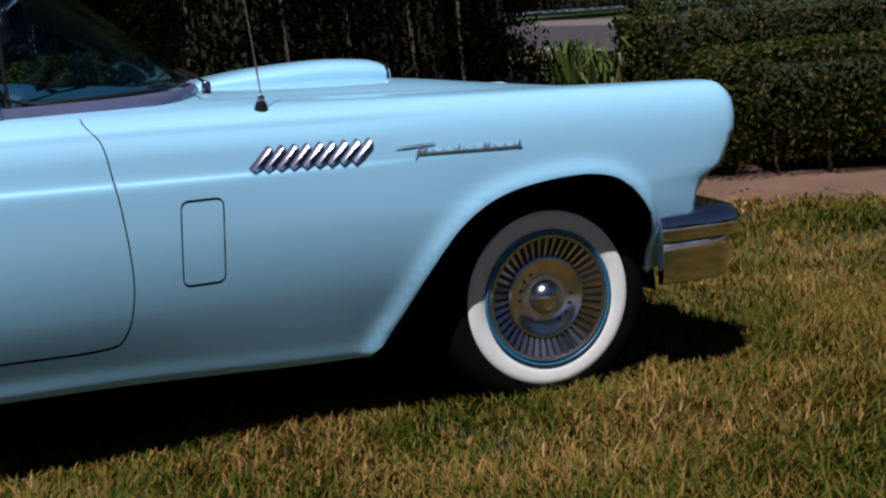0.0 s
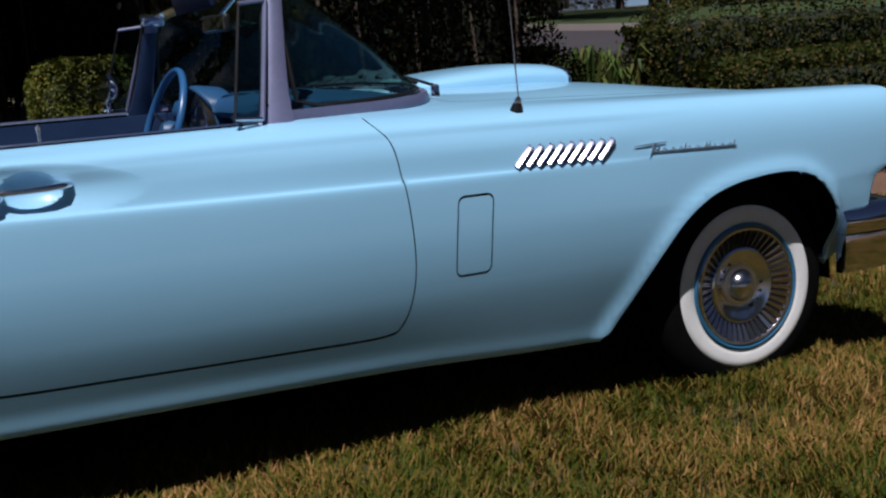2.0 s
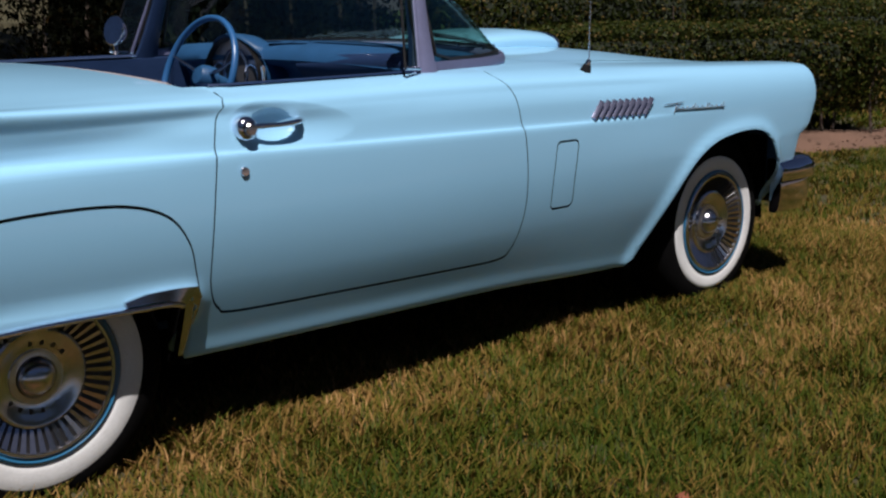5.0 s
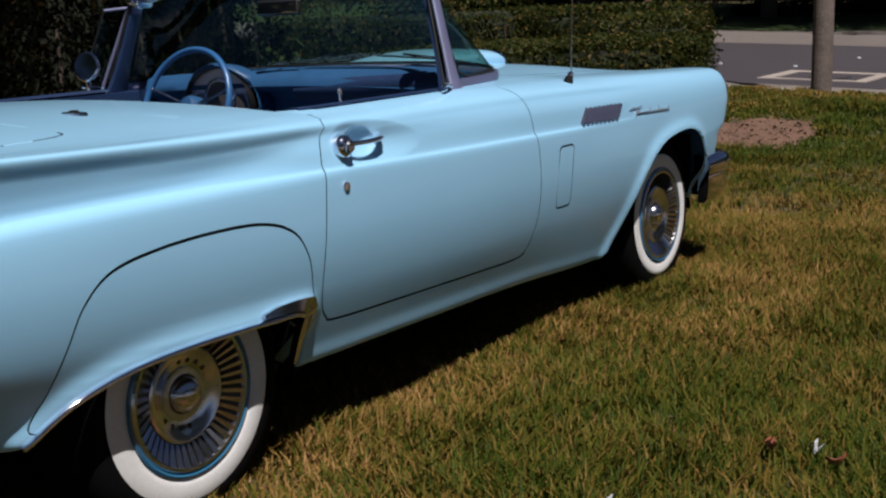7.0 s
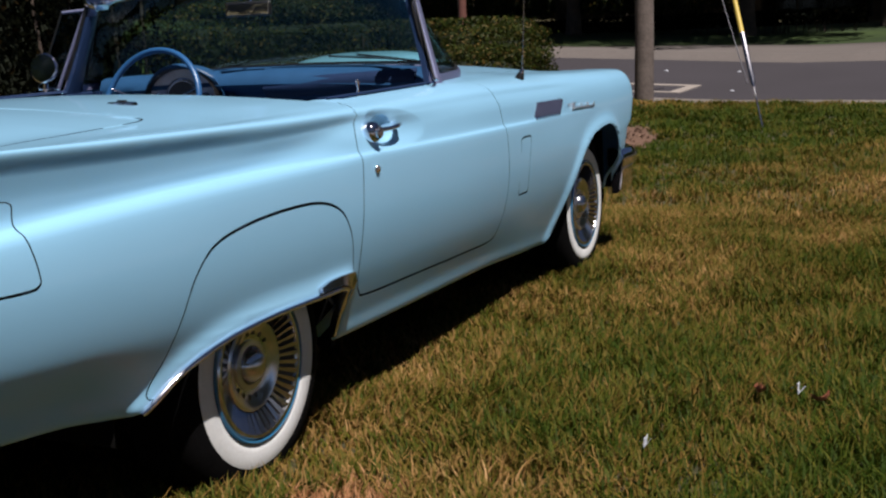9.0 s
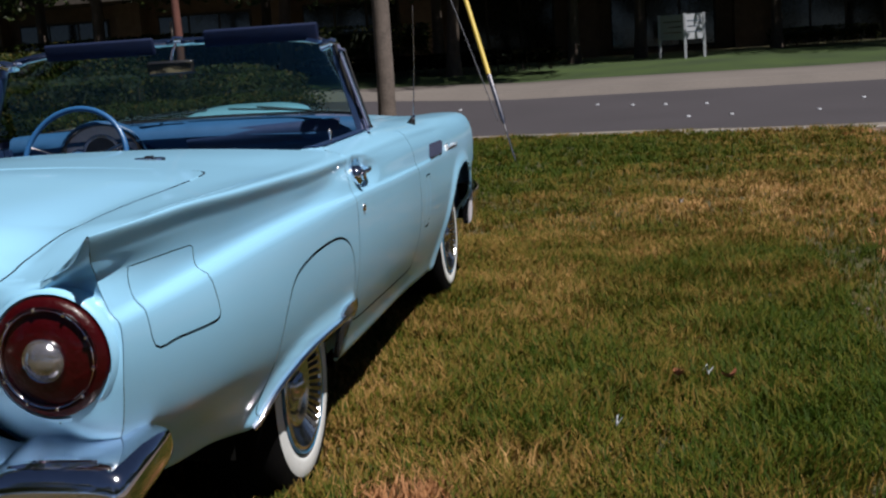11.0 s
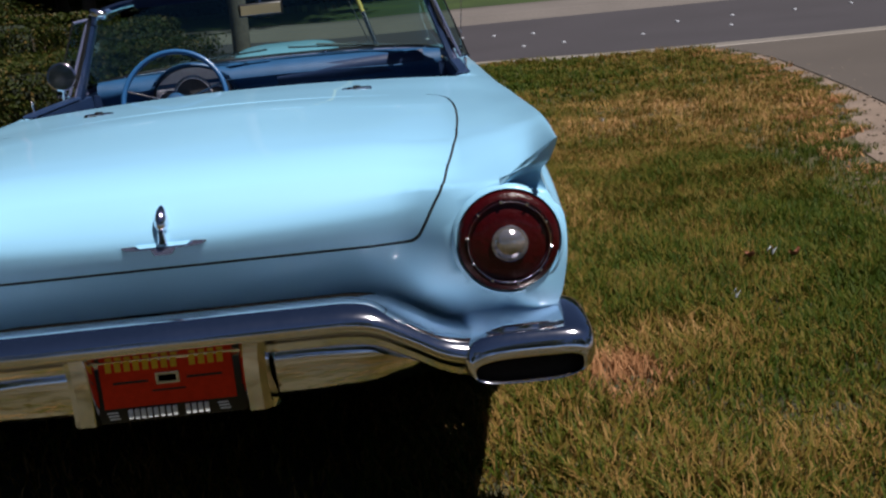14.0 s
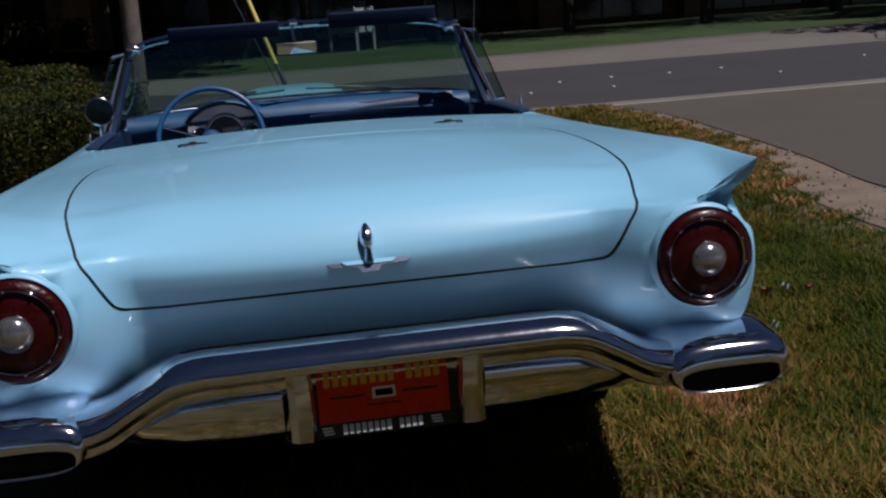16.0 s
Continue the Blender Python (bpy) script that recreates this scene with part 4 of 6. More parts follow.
bar_top = smooth_curve((0, 0.646), (0.36, 0.645), (0.42, 0.638), (0.50, 0.60), (0.58, 0.556), (0.63, 0.545), (0.70, 0.543))
bar_out = smooth_curve((0, 0.0), (0.42, 0.004), (0.60, 0.012), (0.70, 0.02))
BLADE = [(0, -0.030), (0, -0.014), (-1.205, -0.003), (-1.222, -0.003), (-1.244, -0.008), (-1.263, -0.016), (-1.277, -0.026), (-1.286, -0.040), (-1.286, -0.052), (-1.274, -0.063), (-1.255, -0.071), (-1.240, -0.083), (-1.236, -0.096), (-1.222, -0.104), (-1.205, -0.106), (0, -0.104)]
bar_back = smooth_curve((0, -1.188), (0.36, -1.188), (0.47, -1.11), (0.70, -1.10))
stations = [[((bx or float(bar_back(abs(y)))) + float(bar_out(abs(y))), y, float(bar_top(abs(y))) + bz) for bx, bz in BLADE] for y in np.linspace(-0.66, 0.66, 67)]
rear_bumper = part("rear_bumper", sweep(bmesh.new(), stations), CHROME, car, "chrome rear bumper with dropped ends", angle=55)

# added black sheet: closes the gap, keeps chrome bounce off the panel
part("gap_sheet", sweep(bmesh.new(), [[(-1.0, y, float(bar_top(abs(y))) - 0.05), (-1.0, y, float(bar_top(abs(y))) - 0.038), (-1.11, y, float(bar_top(abs(y))) - 0.038), (-1.11, y, float(bar_top(abs(y))) - 0.05)] for y in np.linspace(-0.66, 0.66, 45)]), UNDER, rear_bumper, "dark filler behind the bumper bar", angle=50)


def oval(cy, cz, hy, hz, n=40, power=0.68):
    return [(cy + hy * math.copysign(abs(math.cos(a)) ** power, math.cos(a)), cz + hz * math.copysign(abs(math.sin(a)) ** power, math.sin(a))) for a in np.linspace(0, 2 * math.pi, n, endpoint=False)]


for sign in (-1, 1):
    rows = []
    for x, cy, cz, hy, hz in ((-1.05, 0.745, 0.512, 0.128, 0.044), (-1.10, 0.745, 0.512, 0.138, 0.051), (-1.16, 0.745, 0.506, 0.139, 0.055), (-1.22, 0.745, 0.498, 0.139, 0.056), (-1.255, 0.744, 0.492, 0.137, 0.054), (-1.274, 0.743, 0.487, 0.132, 0.049),
                              (-1.283, 0.742, 0.475, 0.120, 0.034), (-1.282, 0.741, 0.469, 0.112, 0.026), (-1.27, 0.741, 0.467, 0.106, 0.021), (-1.22, 0.741, 0.466, 0.103, 0.019)):
        rows.append([(x + 0.05 * max(0, y - 0.80), sign * y, z + 0.10 * max(0.0, y - 0.80) * (1 if z > cz else 0.3)) for y, z in oval(cy, cz, hy, hz)])
    pod = part("exhaust_outlet", sweep(bmesh.new(), rows), CHROME, rear_bumper, "chrome bumper end with exhaust opening", angle=50)
    # a black plug; the shade inside the outlet is put into its colour
    part("outlet_plug", sweep(bmesh.new(), [[(x, sign * y, z) for y, z in oval(0.741, 0.4665, hy, hz)] for x, hy, hz in ((-1.262, 0.106, 0.0215), (-1.256, 0.105, 0.0205))]), UNDER, pod, "black exhaust opening")
    # raised rib on the top of the outlet
    part("outlet_rib", tube(bmesh.new(), [(-1.245, sign * 0.66, 0.543), (-1.250, sign * 0.70, 0.548), (-1.251, sign * 0.76, 0.549), (-1.240, sign * 0.82, 0.549)], [0.004, 0.009, 0.009, 0.004], 8), CHROME, pod)
    # upright guard beside the plate
    rows = []
    for z, w0, d in ((0.428, 0.158, -1.235), (0.436, 0.152, -1.262), (0.50, 0.150, -1.268), (0.56, 0.152, -1.272), (0.588, 0.156, -1.270), (0.596, 0.162, -1.255)):
        rows.append([(-1.18, sign * w0, z), (d + 0.01, sign * w0, z), (d, sign * (w0 + 0.008), z), (d, sign * (w0 + 0.038), z), (d + 0.012, sign * (w0 + 0.052), z), (-1.20, sign * (w0 + 0.06), z)])
    part("bumper_guard", sweep(bmesh.new(), rows), CHROME, rear_bumper, "upright chrome bumper guard", angle=40)
    # bright lower pan between guard and outlet
    rows = []
    for w0, zt, zb in ((0.215, 0.545, 0.430), (0.30, 0.545, 0.430), (0.42, 0.540, 0.434), (0.50, 0.515, 0.440), (0.57, 0.485, 0.448), (0.61, 0.475, 0.452)):
        rows.append([(-1.10, sign * w0, zt), (-1.205, sign * w0, zt), (-1.216, sign * w0, zt - 0.02), (-1.208, sign * w0, (zt + zb) / 2), (-1.188, sign * w0, zb + 0.015), (-1.17, sign * w0, zb), (-1.10, sign * w0, zb)])
    part("lower_pan", sweep(bmesh.new(), rows), CHROME, rear_bumper, "chrome panel under the bumper bar", angle=45)

plate = part("licence_plate", box(bmesh.new(), (-1.234, -0.150, 0.428), (-1.224, 0.160, 0.586), 0.004, 2), BLACK, rear_bumper, "red plate in a black frame")
part("plate_face", box(bmesh.new(), (-1.238, -0.132, 0.462), (-1.232, 0.143, 0.577), 0.001, 1), PLATE_RED, plate, "red plate face")
PLATE_BARS = [(0.118, 0.045, 0.514, 0.519, BLACK), (-0.035, -0.108, 0.514, 0.519, BLACK), (0.03, -0.02, 0.506, 0.532, STAINLESS), (0.024, -0.014, 0.511, 0.527, BLACK), (0.04, -0.03, 0.492, 0.496, BLACK)]
for y_from, pitch, wide, z0, z1, material in ((0.129, 0.0192, 0.0128, 0.541, 0.563, PLATE_YELLOW), (0.096, 0.0132, 0.0090, 0.436, 0.457, PLATE_WHITE), (0.098, 0.0165, 0.0135, 0.569, 0.5775, PLATE_WHITE)):
    for k in range(13 if material is not PLATE_WHITE or z0 < 0.5 else 11):
        if k != 8 and not (z0 > 0.565 and k in (3, 7)):
            PLATE_BARS.append((y_from - pitch * k, y_from - pitch * k - wide, z0, z1, material))
for y1, y0, z0, z1, material in PLATE_BARS:
    part("plate_bar", box(bmesh.new(), (-1.2395, y0, z0), (-1.2335, y1, z1), 0.0008, 1), material, plate)
for y in (0.125, -0.105):
    for k in range(3):
        part("plate_stripe", box(bmesh.new(), (-1.2365, y - 0.011 + 0.002 * k, 0.4375 + 0.0065 * k), (-1.2325, y + 0.011 + 0.002 * k, 0.4410 + 0.0065 * k)), PLATE_WHITE, plate)

# front bumper, of which the ends show
nose_path = [(2.930, 0.884), (2.96, 0.888), (3.06, 0.893), (3.15, 0.888), (3.198, 0.864), (3.228, 0.80), (3.25, 0.68), (3.268, 0.45), (3.28, 0.20), (3.28, 0)]
nose_path = rounded([*nose_path, *[(x, -y) for x, y in nose_path[-2::-1]]], 3, False)


def along(path, profile):
    """Sections of (outwards, z) set square to a path in plan."""
    rows = []
    for i, (x, y) in enumerate(path):
        d = path[min(i + 1, len(path) - 1)] - path[max(i - 1, 0)]
        d /= np.linalg.norm(d)
        out = np.array([-d[1], d[0]]) * -1
        out = out if out @ np.array([x - 1.5, y]) > 0 else -out
        rows.append([(x + out[0] * o, y + out[1] * o, z) for o, z in profile])
    return rows


front_bumper = part("front_bumper", sweep(bmesh.new(), along(nose_path, [(-0.075, 0.520), (-0.050, 0.524), (-0.024, 0.515), (-0.008, 0.500), (0.002, 0.482), (0.002, 0.470), (0.000, 0.455), (-0.002, 0.442), (-0.006, 0.4395), (-0.075, 0.4395)])), CHROME, car, "chrome wraparound front bumper", angle=50)
low_path = rounded([(2.932, 0.884), (2.96, 0.888), (3.05, 0.892), (3.125, 0.886), (3.165, 0.864), (3.195, 0.80), (3.22, 0.68), (3.24, 0.5)], 3, False)
for sign in (1, -1):
    rows = along(low_path * (1, sign), [(-0.06, 0.4380), (-0.0055, 0.4380), (-0.0045, 0.434), (-0.0045, 0.41), (-0.007, 0.37), (-0.014, 0.335), (-0.022, 0.322), (-0.034, 0.316), (-0.06, 0.316)])
    part("front_bumper_guard", sweep(bmesh.new(), rows), CHROME, front_bumper, angle=50)

# ---------------------------------------------------------------- bright parts of the flanks
def on_side(x, z, out=0.0, sign=-1):
    s = np.interp(z, section(SECTION_Z, np.full(500, x), S_LINE), S_LINE)
    p = body_side(np.array([x]), np.array([s]))[0]
    return Vector((x, sign * (abs(p[1]) + out), z))


for sign in (-1, 1):
    for k in range(9):
        x0 = 1.812 + 0.0318 * k
        z0 = 0.7575 - 0.0006 * k
        rows = []
        for t, wide, high in ((0.0, 0.0108, 0.001), (0.035, 0.0108, 0.010), (0.90, 0.0104, 0.012), (0.97, 0.009, 0.010), (1.0, 0.006, 0.001)):
            ring = []
            for across, out in ((-1.0, -0.004), (-1.0, 0.0), (-0.25, 0.85), (0.0, 1.0), (0.25, 0.9), (1.0, 0.05), (1.0, -0.004)):
                up = high * out if out > 0 else out
                ring.append(on_side(x0 + 0.052 * t + 0.72 * wide * across, z0 + 0.053 * t - 0.69 * wide * across, up, sign))
            rows.append(ring)
        part("fender_louvre", sweep(bmesh.new(), rows), LOUVRE, car, "slanted bright metal louvre" if k == 0 else "", angle=25)
    # a bright ornamental line of raised script, drawn as plain strokes
    script = part("fender_script", tube(bmesh.new(), [on_side(2.235 + 0.288 * t, 0.7585 - 0.007 * t, 0.003, sign) for t in (0, 0.3, 0.6, 1)], 0.0017, 6), SATIN, car, "raised chrome script ornament")
    part("script_stroke", tube(bmesh.new(), [on_side(2.178 + 0.105 * t, 0.779 + 0.003 * t, 0.004, sign) for t in (0, 0.3, 0.7, 1)], [0.0010, 0.0017, 0.0019, 0.0012], 6), SATIN, script)
    part("script_stroke", tube(bmesh.new(), [on_side(2.246 - 0.020 * t, 0.780 - 0.030 * t, 0.005, sign) for t in (0, 0.5, 1)], [0.0022, 0.0020, 0.0012], 6), SATIN, script)
    part("script_stroke", tube(bmesh.new(), [on_side(2.240 + 0.278 * t + 0.003 * math.cos(62 * t), 0.7635 - 0.008 * t + 0.0042 * math.sin(62 * t), 0.004, sign) for t in np.linspace(0, 1, 110)], 0.0013, 6), SATIN, script)
    for t in (0.04, 0.36, 0.62, 0.66, 0.97):
        part("script_stroke", tube(bmesh.new(), [on_side(2.240 + 0.278 * t, 0.758 - 0.008 * t, 0.004, sign), on_side(2.249 + 0.278 * t, 0.776 - 0.008 * t, 0.004, sign)], 0.0014, 6), SATIN, script)
    # door handle, button and lock
    d = doors[sign]
    handle = part("door_handle", spin(bmesh.new(), [(0.028, -0.002), (0.031, 0.012), (0.030, 0.026), (0.026, 0.036), (0.019, 0.040), (0.017, 0.034)], 32, "y", (0, 0, 0)), CHROME, d, "chrome push-button door handle", angle=40)
    handle.location = on_side(0.532, 0.832, -0.006, sign)
    handle.scale = (1, sign, 1)
    bm = spin(bmesh.new(), [(0.0165, 0.030), (0.0165, 0.046), (0.013, 0.050), (0.004, 0.051)], 24)
    part("handle_button", bm, STAINLESS, handle, angle=40)
    grip = [(0.02, 0.026, 0.004), (0.05, 0.034, 0.004), (0.085, 0.036, 0.004), (0.12, 0.034, 0.005), (0.150, 0.027, 0.007), (0.166, 0.012, 0.007), (0.170, -0.002, 0.006)]
    part("handle_grip", tube(bmesh.new(), grip, [0.010, 0.0085, 0.008, 0.009, 0.0105, 0.011, 0.012], 12, True, 0.8), CHROME, handle, angle=60)
    lock = part("door_lock", spin(bmesh.new(), [(0.0125, -0.004), (0.0125, 0.002), (0.010, 0.006), (0.004, 0.0065)], 24, "y"), CHROME, d, "small chrome keylock")
    lock.location = on_side(0.511, 0.735, 0.0, sign)
    lock.scale = (1, sign, 1)
    # stainless stone guard ahead of the rear wheel
    outer = [(0.186, 0.476), (0.24, 0.485), (0.30, 0.486), (0.345, 0.484), (0.378, 0.480), (0.386, 0.455), (0.383, 0.41), (0.376, 0.36), (0.366, 0.303)]
    inner = [(0.188, 0.466), (0.24, 0.465), (0.28, 0.463), (0.312, 0.458), (0.335, 0.448), (0.348, 0.428), (0.353, 0.39), (0.354, 0.35), (0.352, 0.303)]
    rows = []
    for (xo, zo), (xi, zi) in zip(outer, inner):
        a1, a2 = on_side(xo, zo, 0.010 if zo > 0.44 else 0.004, sign), on_side(xi, zi, 0.014 if zi > 0.44 else 0.006, sign)
        rows.append([a1, a2, a2 - Vector((0, sign * 0.022, 0)), a1 - Vector((0, sign * 0.02, 0))])
    bm = sweep(bmesh.new(), rows)
    part("stone_guard", bm, STAINLESS, car, "stainless stone guard at the wheel opening", angle=30)
    lip_line = rounded([(-0.440, 0.343), (-0.385, 0.384), (-0.318, 0.420), (-0.20, 0.448), (-0.05, 0.458), (0.10, 0.457), (0.215, 0.453), (0.30, 0.451), (0.336, 0.440)], 4, False)
    part("skirt_moulding", tube(bmesh.new(), [on_side(float(x), float(z), 0.006, sign) for x, z in lip_line], 0.0085, 10, True, 0.8), CHROME, car, "bright moulding along the wheel opening", angle=60)
    # door lock knob
    part("lock_knob", spin(bmesh.new(), [(0.004, 0.905), (0.004, 0.950), (0.006, 0.955), (0.006, 0.966), (0.003, 0.970)], 12, "z", (0.665, sign * 0.765, 0)), CHROME, d)

# aerial on the right-hand wing
aerial = part("aerial", spin(bmesh.new(), [(0.026, -0.010), (0.024, 0.004), (0.019, 0.022), (0.013, 0.036)], 24, "z"), BLACK, car, "whip aerial with a black foot", angle=50)
aerial.location, aerial.scale = (1.866, -0.798, 0.898), (0.75, 0.75, 0.75)
aerial.rotation_euler = (radians(22), 0, 0)
part("aerial_collar", spin(bmesh.new(), [(0.0125, 0.034), (0.0115, 0.046), (0.007, 0.054), (0.004, 0.056)], 20, "z"), CHROME, aerial)
part("aerial_mast", tube(bmesh.new(), [(0, 0, 0.05), (-0.03, 0.09, 0.35), (-0.06, 0.18, 0.62)], [0.0032, 0.0026, 0.0018], 8), STAINLESS, aerial)

# boot ornament: winged badge, stem and keyhole cover
badge = part("boot_badge", prism(bmesh.new(), [(-0.104, 0.776), (-0.088, 0.778), (0.088, 0.778), (0.104, 0.776), (0.080, 0.765), (0.026, 0.763), (0.018, 0.752), (-0.018, 0.752), (-0.026, 0.763), (-0.080, 0.765)], 0.024, lambda u, v, d: (-1.113 + d + 0.6 * abs(u) ** 2 - 0.75 * (0.765 - v), u, v)), LOUVRE, car, "winged chrome boot badge", angle=20)
part("badge_inlay", prism(bmesh.new(), [(-0.060, 0.7745), (0.060, 0.7745), (0.050, 0.7680), (-0.050, 0.7680)], 0.004, lambda u, v, d: (-1.1150 + d - 0.75 * (0.765 - v), u, v)), PAINT, badge, "pale blue badge inlay")
part("badge_stem", tube(bmesh.new(), [(-1.112, 0, 0.774), (-1.110, 0, 0.80)], [0.011, 0.007], 12), CHROME, badge)
part("keyhole_cover", sweep(bmesh.new(), [[(x0 - dx * max(0.0, math.cos(a)), r * math.sin(a), z) for a in np.linspace(0, 2 * math.pi, 20, endpoint=False)]
      for z, r, x0, dx in ((0.797, 0.004, -1.094, 0.008), (0.801, 0.011, -1.093, 0.018), (0.812, 0.0155, -1.090, 0.024), (0.827, 0.0150, -1.085, 0.024), (0.842, 0.010, -1.078, 0.018), (0.850, 0.003, -1.072, 0.008))]), CHROME, badge, "almond-shaped chrome keyhole cover", angle=50)
for y in (-0.396, 0.396):
    p = deck(np.interp([1.05], OLD_K, NEW_K), np.array([y]))[0]
    foot = part("deck_latch_plate", spin(bmesh.new(), [(0.047, -0.003), (0.046, 0.004), (0.040, 0.006), (0.020, 0.005)], 28, "z"), CHROME, car, "oval chrome deck fitting", angle=40)
    foot.location, foot.scale = p, (0.34, 1, 1)
    part("latch_pin", box(bmesh.new(), (-0.02, -0.012, 0.003), (0.02, 0.012, 0.011), 0.003, 2), BLACK, foot)

# ---------------------------------------------------------------- windscreen
ws_low = [smooth_curve(*zip((0, 0.35, 0.6, 0.78, 0.9, 1.0), v)) for v in ((1.80, 1.785, 1.735, 1.655, 1.50, 1.245), (0, 0.28, 0.50, 0.635, 0.705, 0.744), (0.966, 0.964, 0.958, 0.951, 0.945, 0.942))]
ws_top = [smooth_curve(*zip((0, 0.35, 0.6, 0.78, 0.9, 1.0), v)) for v in ((1.43, 1.42, 1.385, 1.34, 1.305, 1.28), (0, 0.24, 0.42, 0.545, 0.61, 0.650), (1.290, 1.287, 1.279, 1.264, 1.247, 1.225))]


def screen(t, f):
    """A point of the windscreen: t from -1 at the right post to 1 at the left, f from foot to head."""
    a, sg = abs(t), math.copysign(1, t)
    lo, hi = (Vector((float(c[0](a)), sg * float(c[1](a)), float(c[2](a)))) for c in (ws_low, ws_top))
    p = lo.lerp(hi, f)
    bow = 0.016 * math.sin(math.pi * f) * (1 - a**3)
    return p + Vector((bow, 0, bow * 0.8))


ts = np.concatenate([np.linspace(-1, -0.6, 22), np.linspace(-0.58, 0.58, 24), np.linspace(0.6, 1, 22)])
pane = part("windscreen_glass", sweep(bmesh.new(), [[screen(t, f) for f in np.linspace(0.02, 0.99, 14)] for t in ts], closed=False), WINDSCREEN, car, "wraparound green-tinted windscreen")
pane.visible_shadow = False
part("windscreen_moulding", sweep(bmesh.new(), [[screen(t, 0) + Vector(o) for o in ((0.010, 0, 0.010), (0.003, 0, 0.009), (-0.002, 0, 0.002), (-0.004, 0, -0.016), (0.018, 0, -0.018), (0.020, 0, -0.004))] for t in ts]), PILLAR, car, "grey metal moulding under the windscreen", angle=50)
part("windscreen_seal", tube(bmesh.new(), [*[screen(-0.985, f) for f in (0.9, 0.6, 0.3, 0.1)], *[screen(t, 0.045) for t in ts[2:-2]], *[screen(0.985, f) for f in (0.1, 0.3, 0.6, 0.9)]], 0.006, 6), BLACK, car, "black rubber seal round the windscreen glass", angle=60)
part("windscreen_header", sweep(bmesh.new(), [[screen(t, 1) + Vector(o) for o in ((0.012, 0, -0.008), (-0.006, 0, -0.014), (-0.026, 0, -0.008), (-0.030, 0, 0.006), (-0.016, 0, 0.016), (0.006, 0, 0.012))] for t in ts]), CHROME, car, "polished windscreen header rail", angle=50)
for sign in (-1, 1):
    foot, head = Vector((1.222, sign * 0.753, 0.915)), Vector((1.272, sign * 0.652, 1.238))
    rows = []
    for f in np.linspace(0, 1, 9):
        c = foot.lerp(head, f)
        hx, hy = 0.030 - 0.008 * f + 0.016 * (1 - f) ** 6, 0.016
        rows.append([c + Vector((dx * hx, sign * dy * hy, 0)) for dx, dy in ((1, -0.6), (1, 0.5), (0.5, 1), (-0.5, 1), (-1, 0.5), (-1, -0.6), (-0.5, -1), (0.5, -1))])
    post = part("windscreen_post", sweep(bmesh.new(), rows), PILLAR, car, "grey metal windscreen post", angle=50)
    part("post_trim", sweep(bmesh.new(), [[p + Vector((-0.005, -sign * 0.007, 0)) for p in r] for r in rows[:-1]]), VINYL_DARK, post, "dark blue inner post trim", angle=50)
    part("post_seal", tube(bmesh.new(), [foot + Vector((-0.024, sign * -0.004, 0.055)), foot.lerp(head, 0.5) + Vector((-0.031, sign * 0.006, 0)), head + Vector((-0.028, sign * 0.006, 0))], 0.008, 8), BLACK, post, "black rubber seal")
    part("header_clamp", box(bmesh.new(), (-0.05, -0.03, -0.014), (0.03, 0.03, 0.016), 0.008, 2, Matrix.Translation((1.275, sign * 0.630, 1.240)) @ Matrix.Rotation(radians(sign * 22), 4, "X")), CHROME, post, "chrome top clamp", angle=50)
    # swung-out quarter pane
    quad = [Vector((1.180, sign * 0.775, 0.938)), Vector((1.104, sign * 0.802, 0.944)), Vector((1.166, sign * 0.712, 1.215)), Vector((1.246, sign * 0.672, 1.222))]
    bm = bmesh.new()
    bm.faces.new([bm.verts.new(p) for p in quad])
    qp = part("quarter_pane", bm, WINDSCREEN, car, "small swung-out quarter window")
    qp.visible_shadow = False
    for a, b, thick, metal in ((3, 0, 0.007, PILLAR), (0, 1, 0.006, STAINLESS), (1, 2, 0.0035, BLACK), (2, 3, 0.0055, PILLAR)):
        part("pane_frame", tube(bmesh.new(), [quad[a], quad[b]], thick, 8), metal, qp)
    # wipers
    pivot = screen(-sign * 0 + sign * 0.55, 0) + Vector((0.05, 0, 0.002))
    wiper = part("wiper", spin(bmesh.new(), [(0.013, -0.02), (0.012, 0.010), (0.007, 0.016)], 16, "z", pivot), CHROME, car, "windscreen wiper resting on the glass", angle=40)
    part("wiper_arm", tube(bmesh.new(), [pivot + Vector((0, 0, 0.012)), screen(sign * 0.38, 0.05) + Vector((0.025, 0, 0.015)), screen(sign * 0.22, 0.11) + Vector((0.018, 0, 0.008))], 0.0045, 6), BLACK, wiper)
    part("wiper_blade", tube(bmesh.new(), [screen(sign * t, 0.05 + 0.12 * (0.52 - t)) + Vector((0.014, 0, 0.006)) for t in (0.52, 0.35, 0.2, 0.06)], 0.0045, 6), BLACK, wiper)
    # sun visor turned up on the header
    y0, y1 = (0.06, 0.50) if sign > 0 else (-0.58, -0.14)
    visor = part("sun_visor", box(bmesh.new(), (-0.010, y0, -0.028), (0.010, y1, 0.036), 0.008, 3, Matrix.Translation((1.32, 0, 1.275 if sign > 0 else 1.290)) @ Matrix.Rotation(radians(-14), 4, "Y")), VISOR, car, "dark blue sun visor", angle=40)
    part("visor_rod", tube(bmesh.new(), [(1.38, sign * 0.04, 1.287), (1.33, sign * 0.10, 1.288)], 0.006, 8), CHROME, visor)

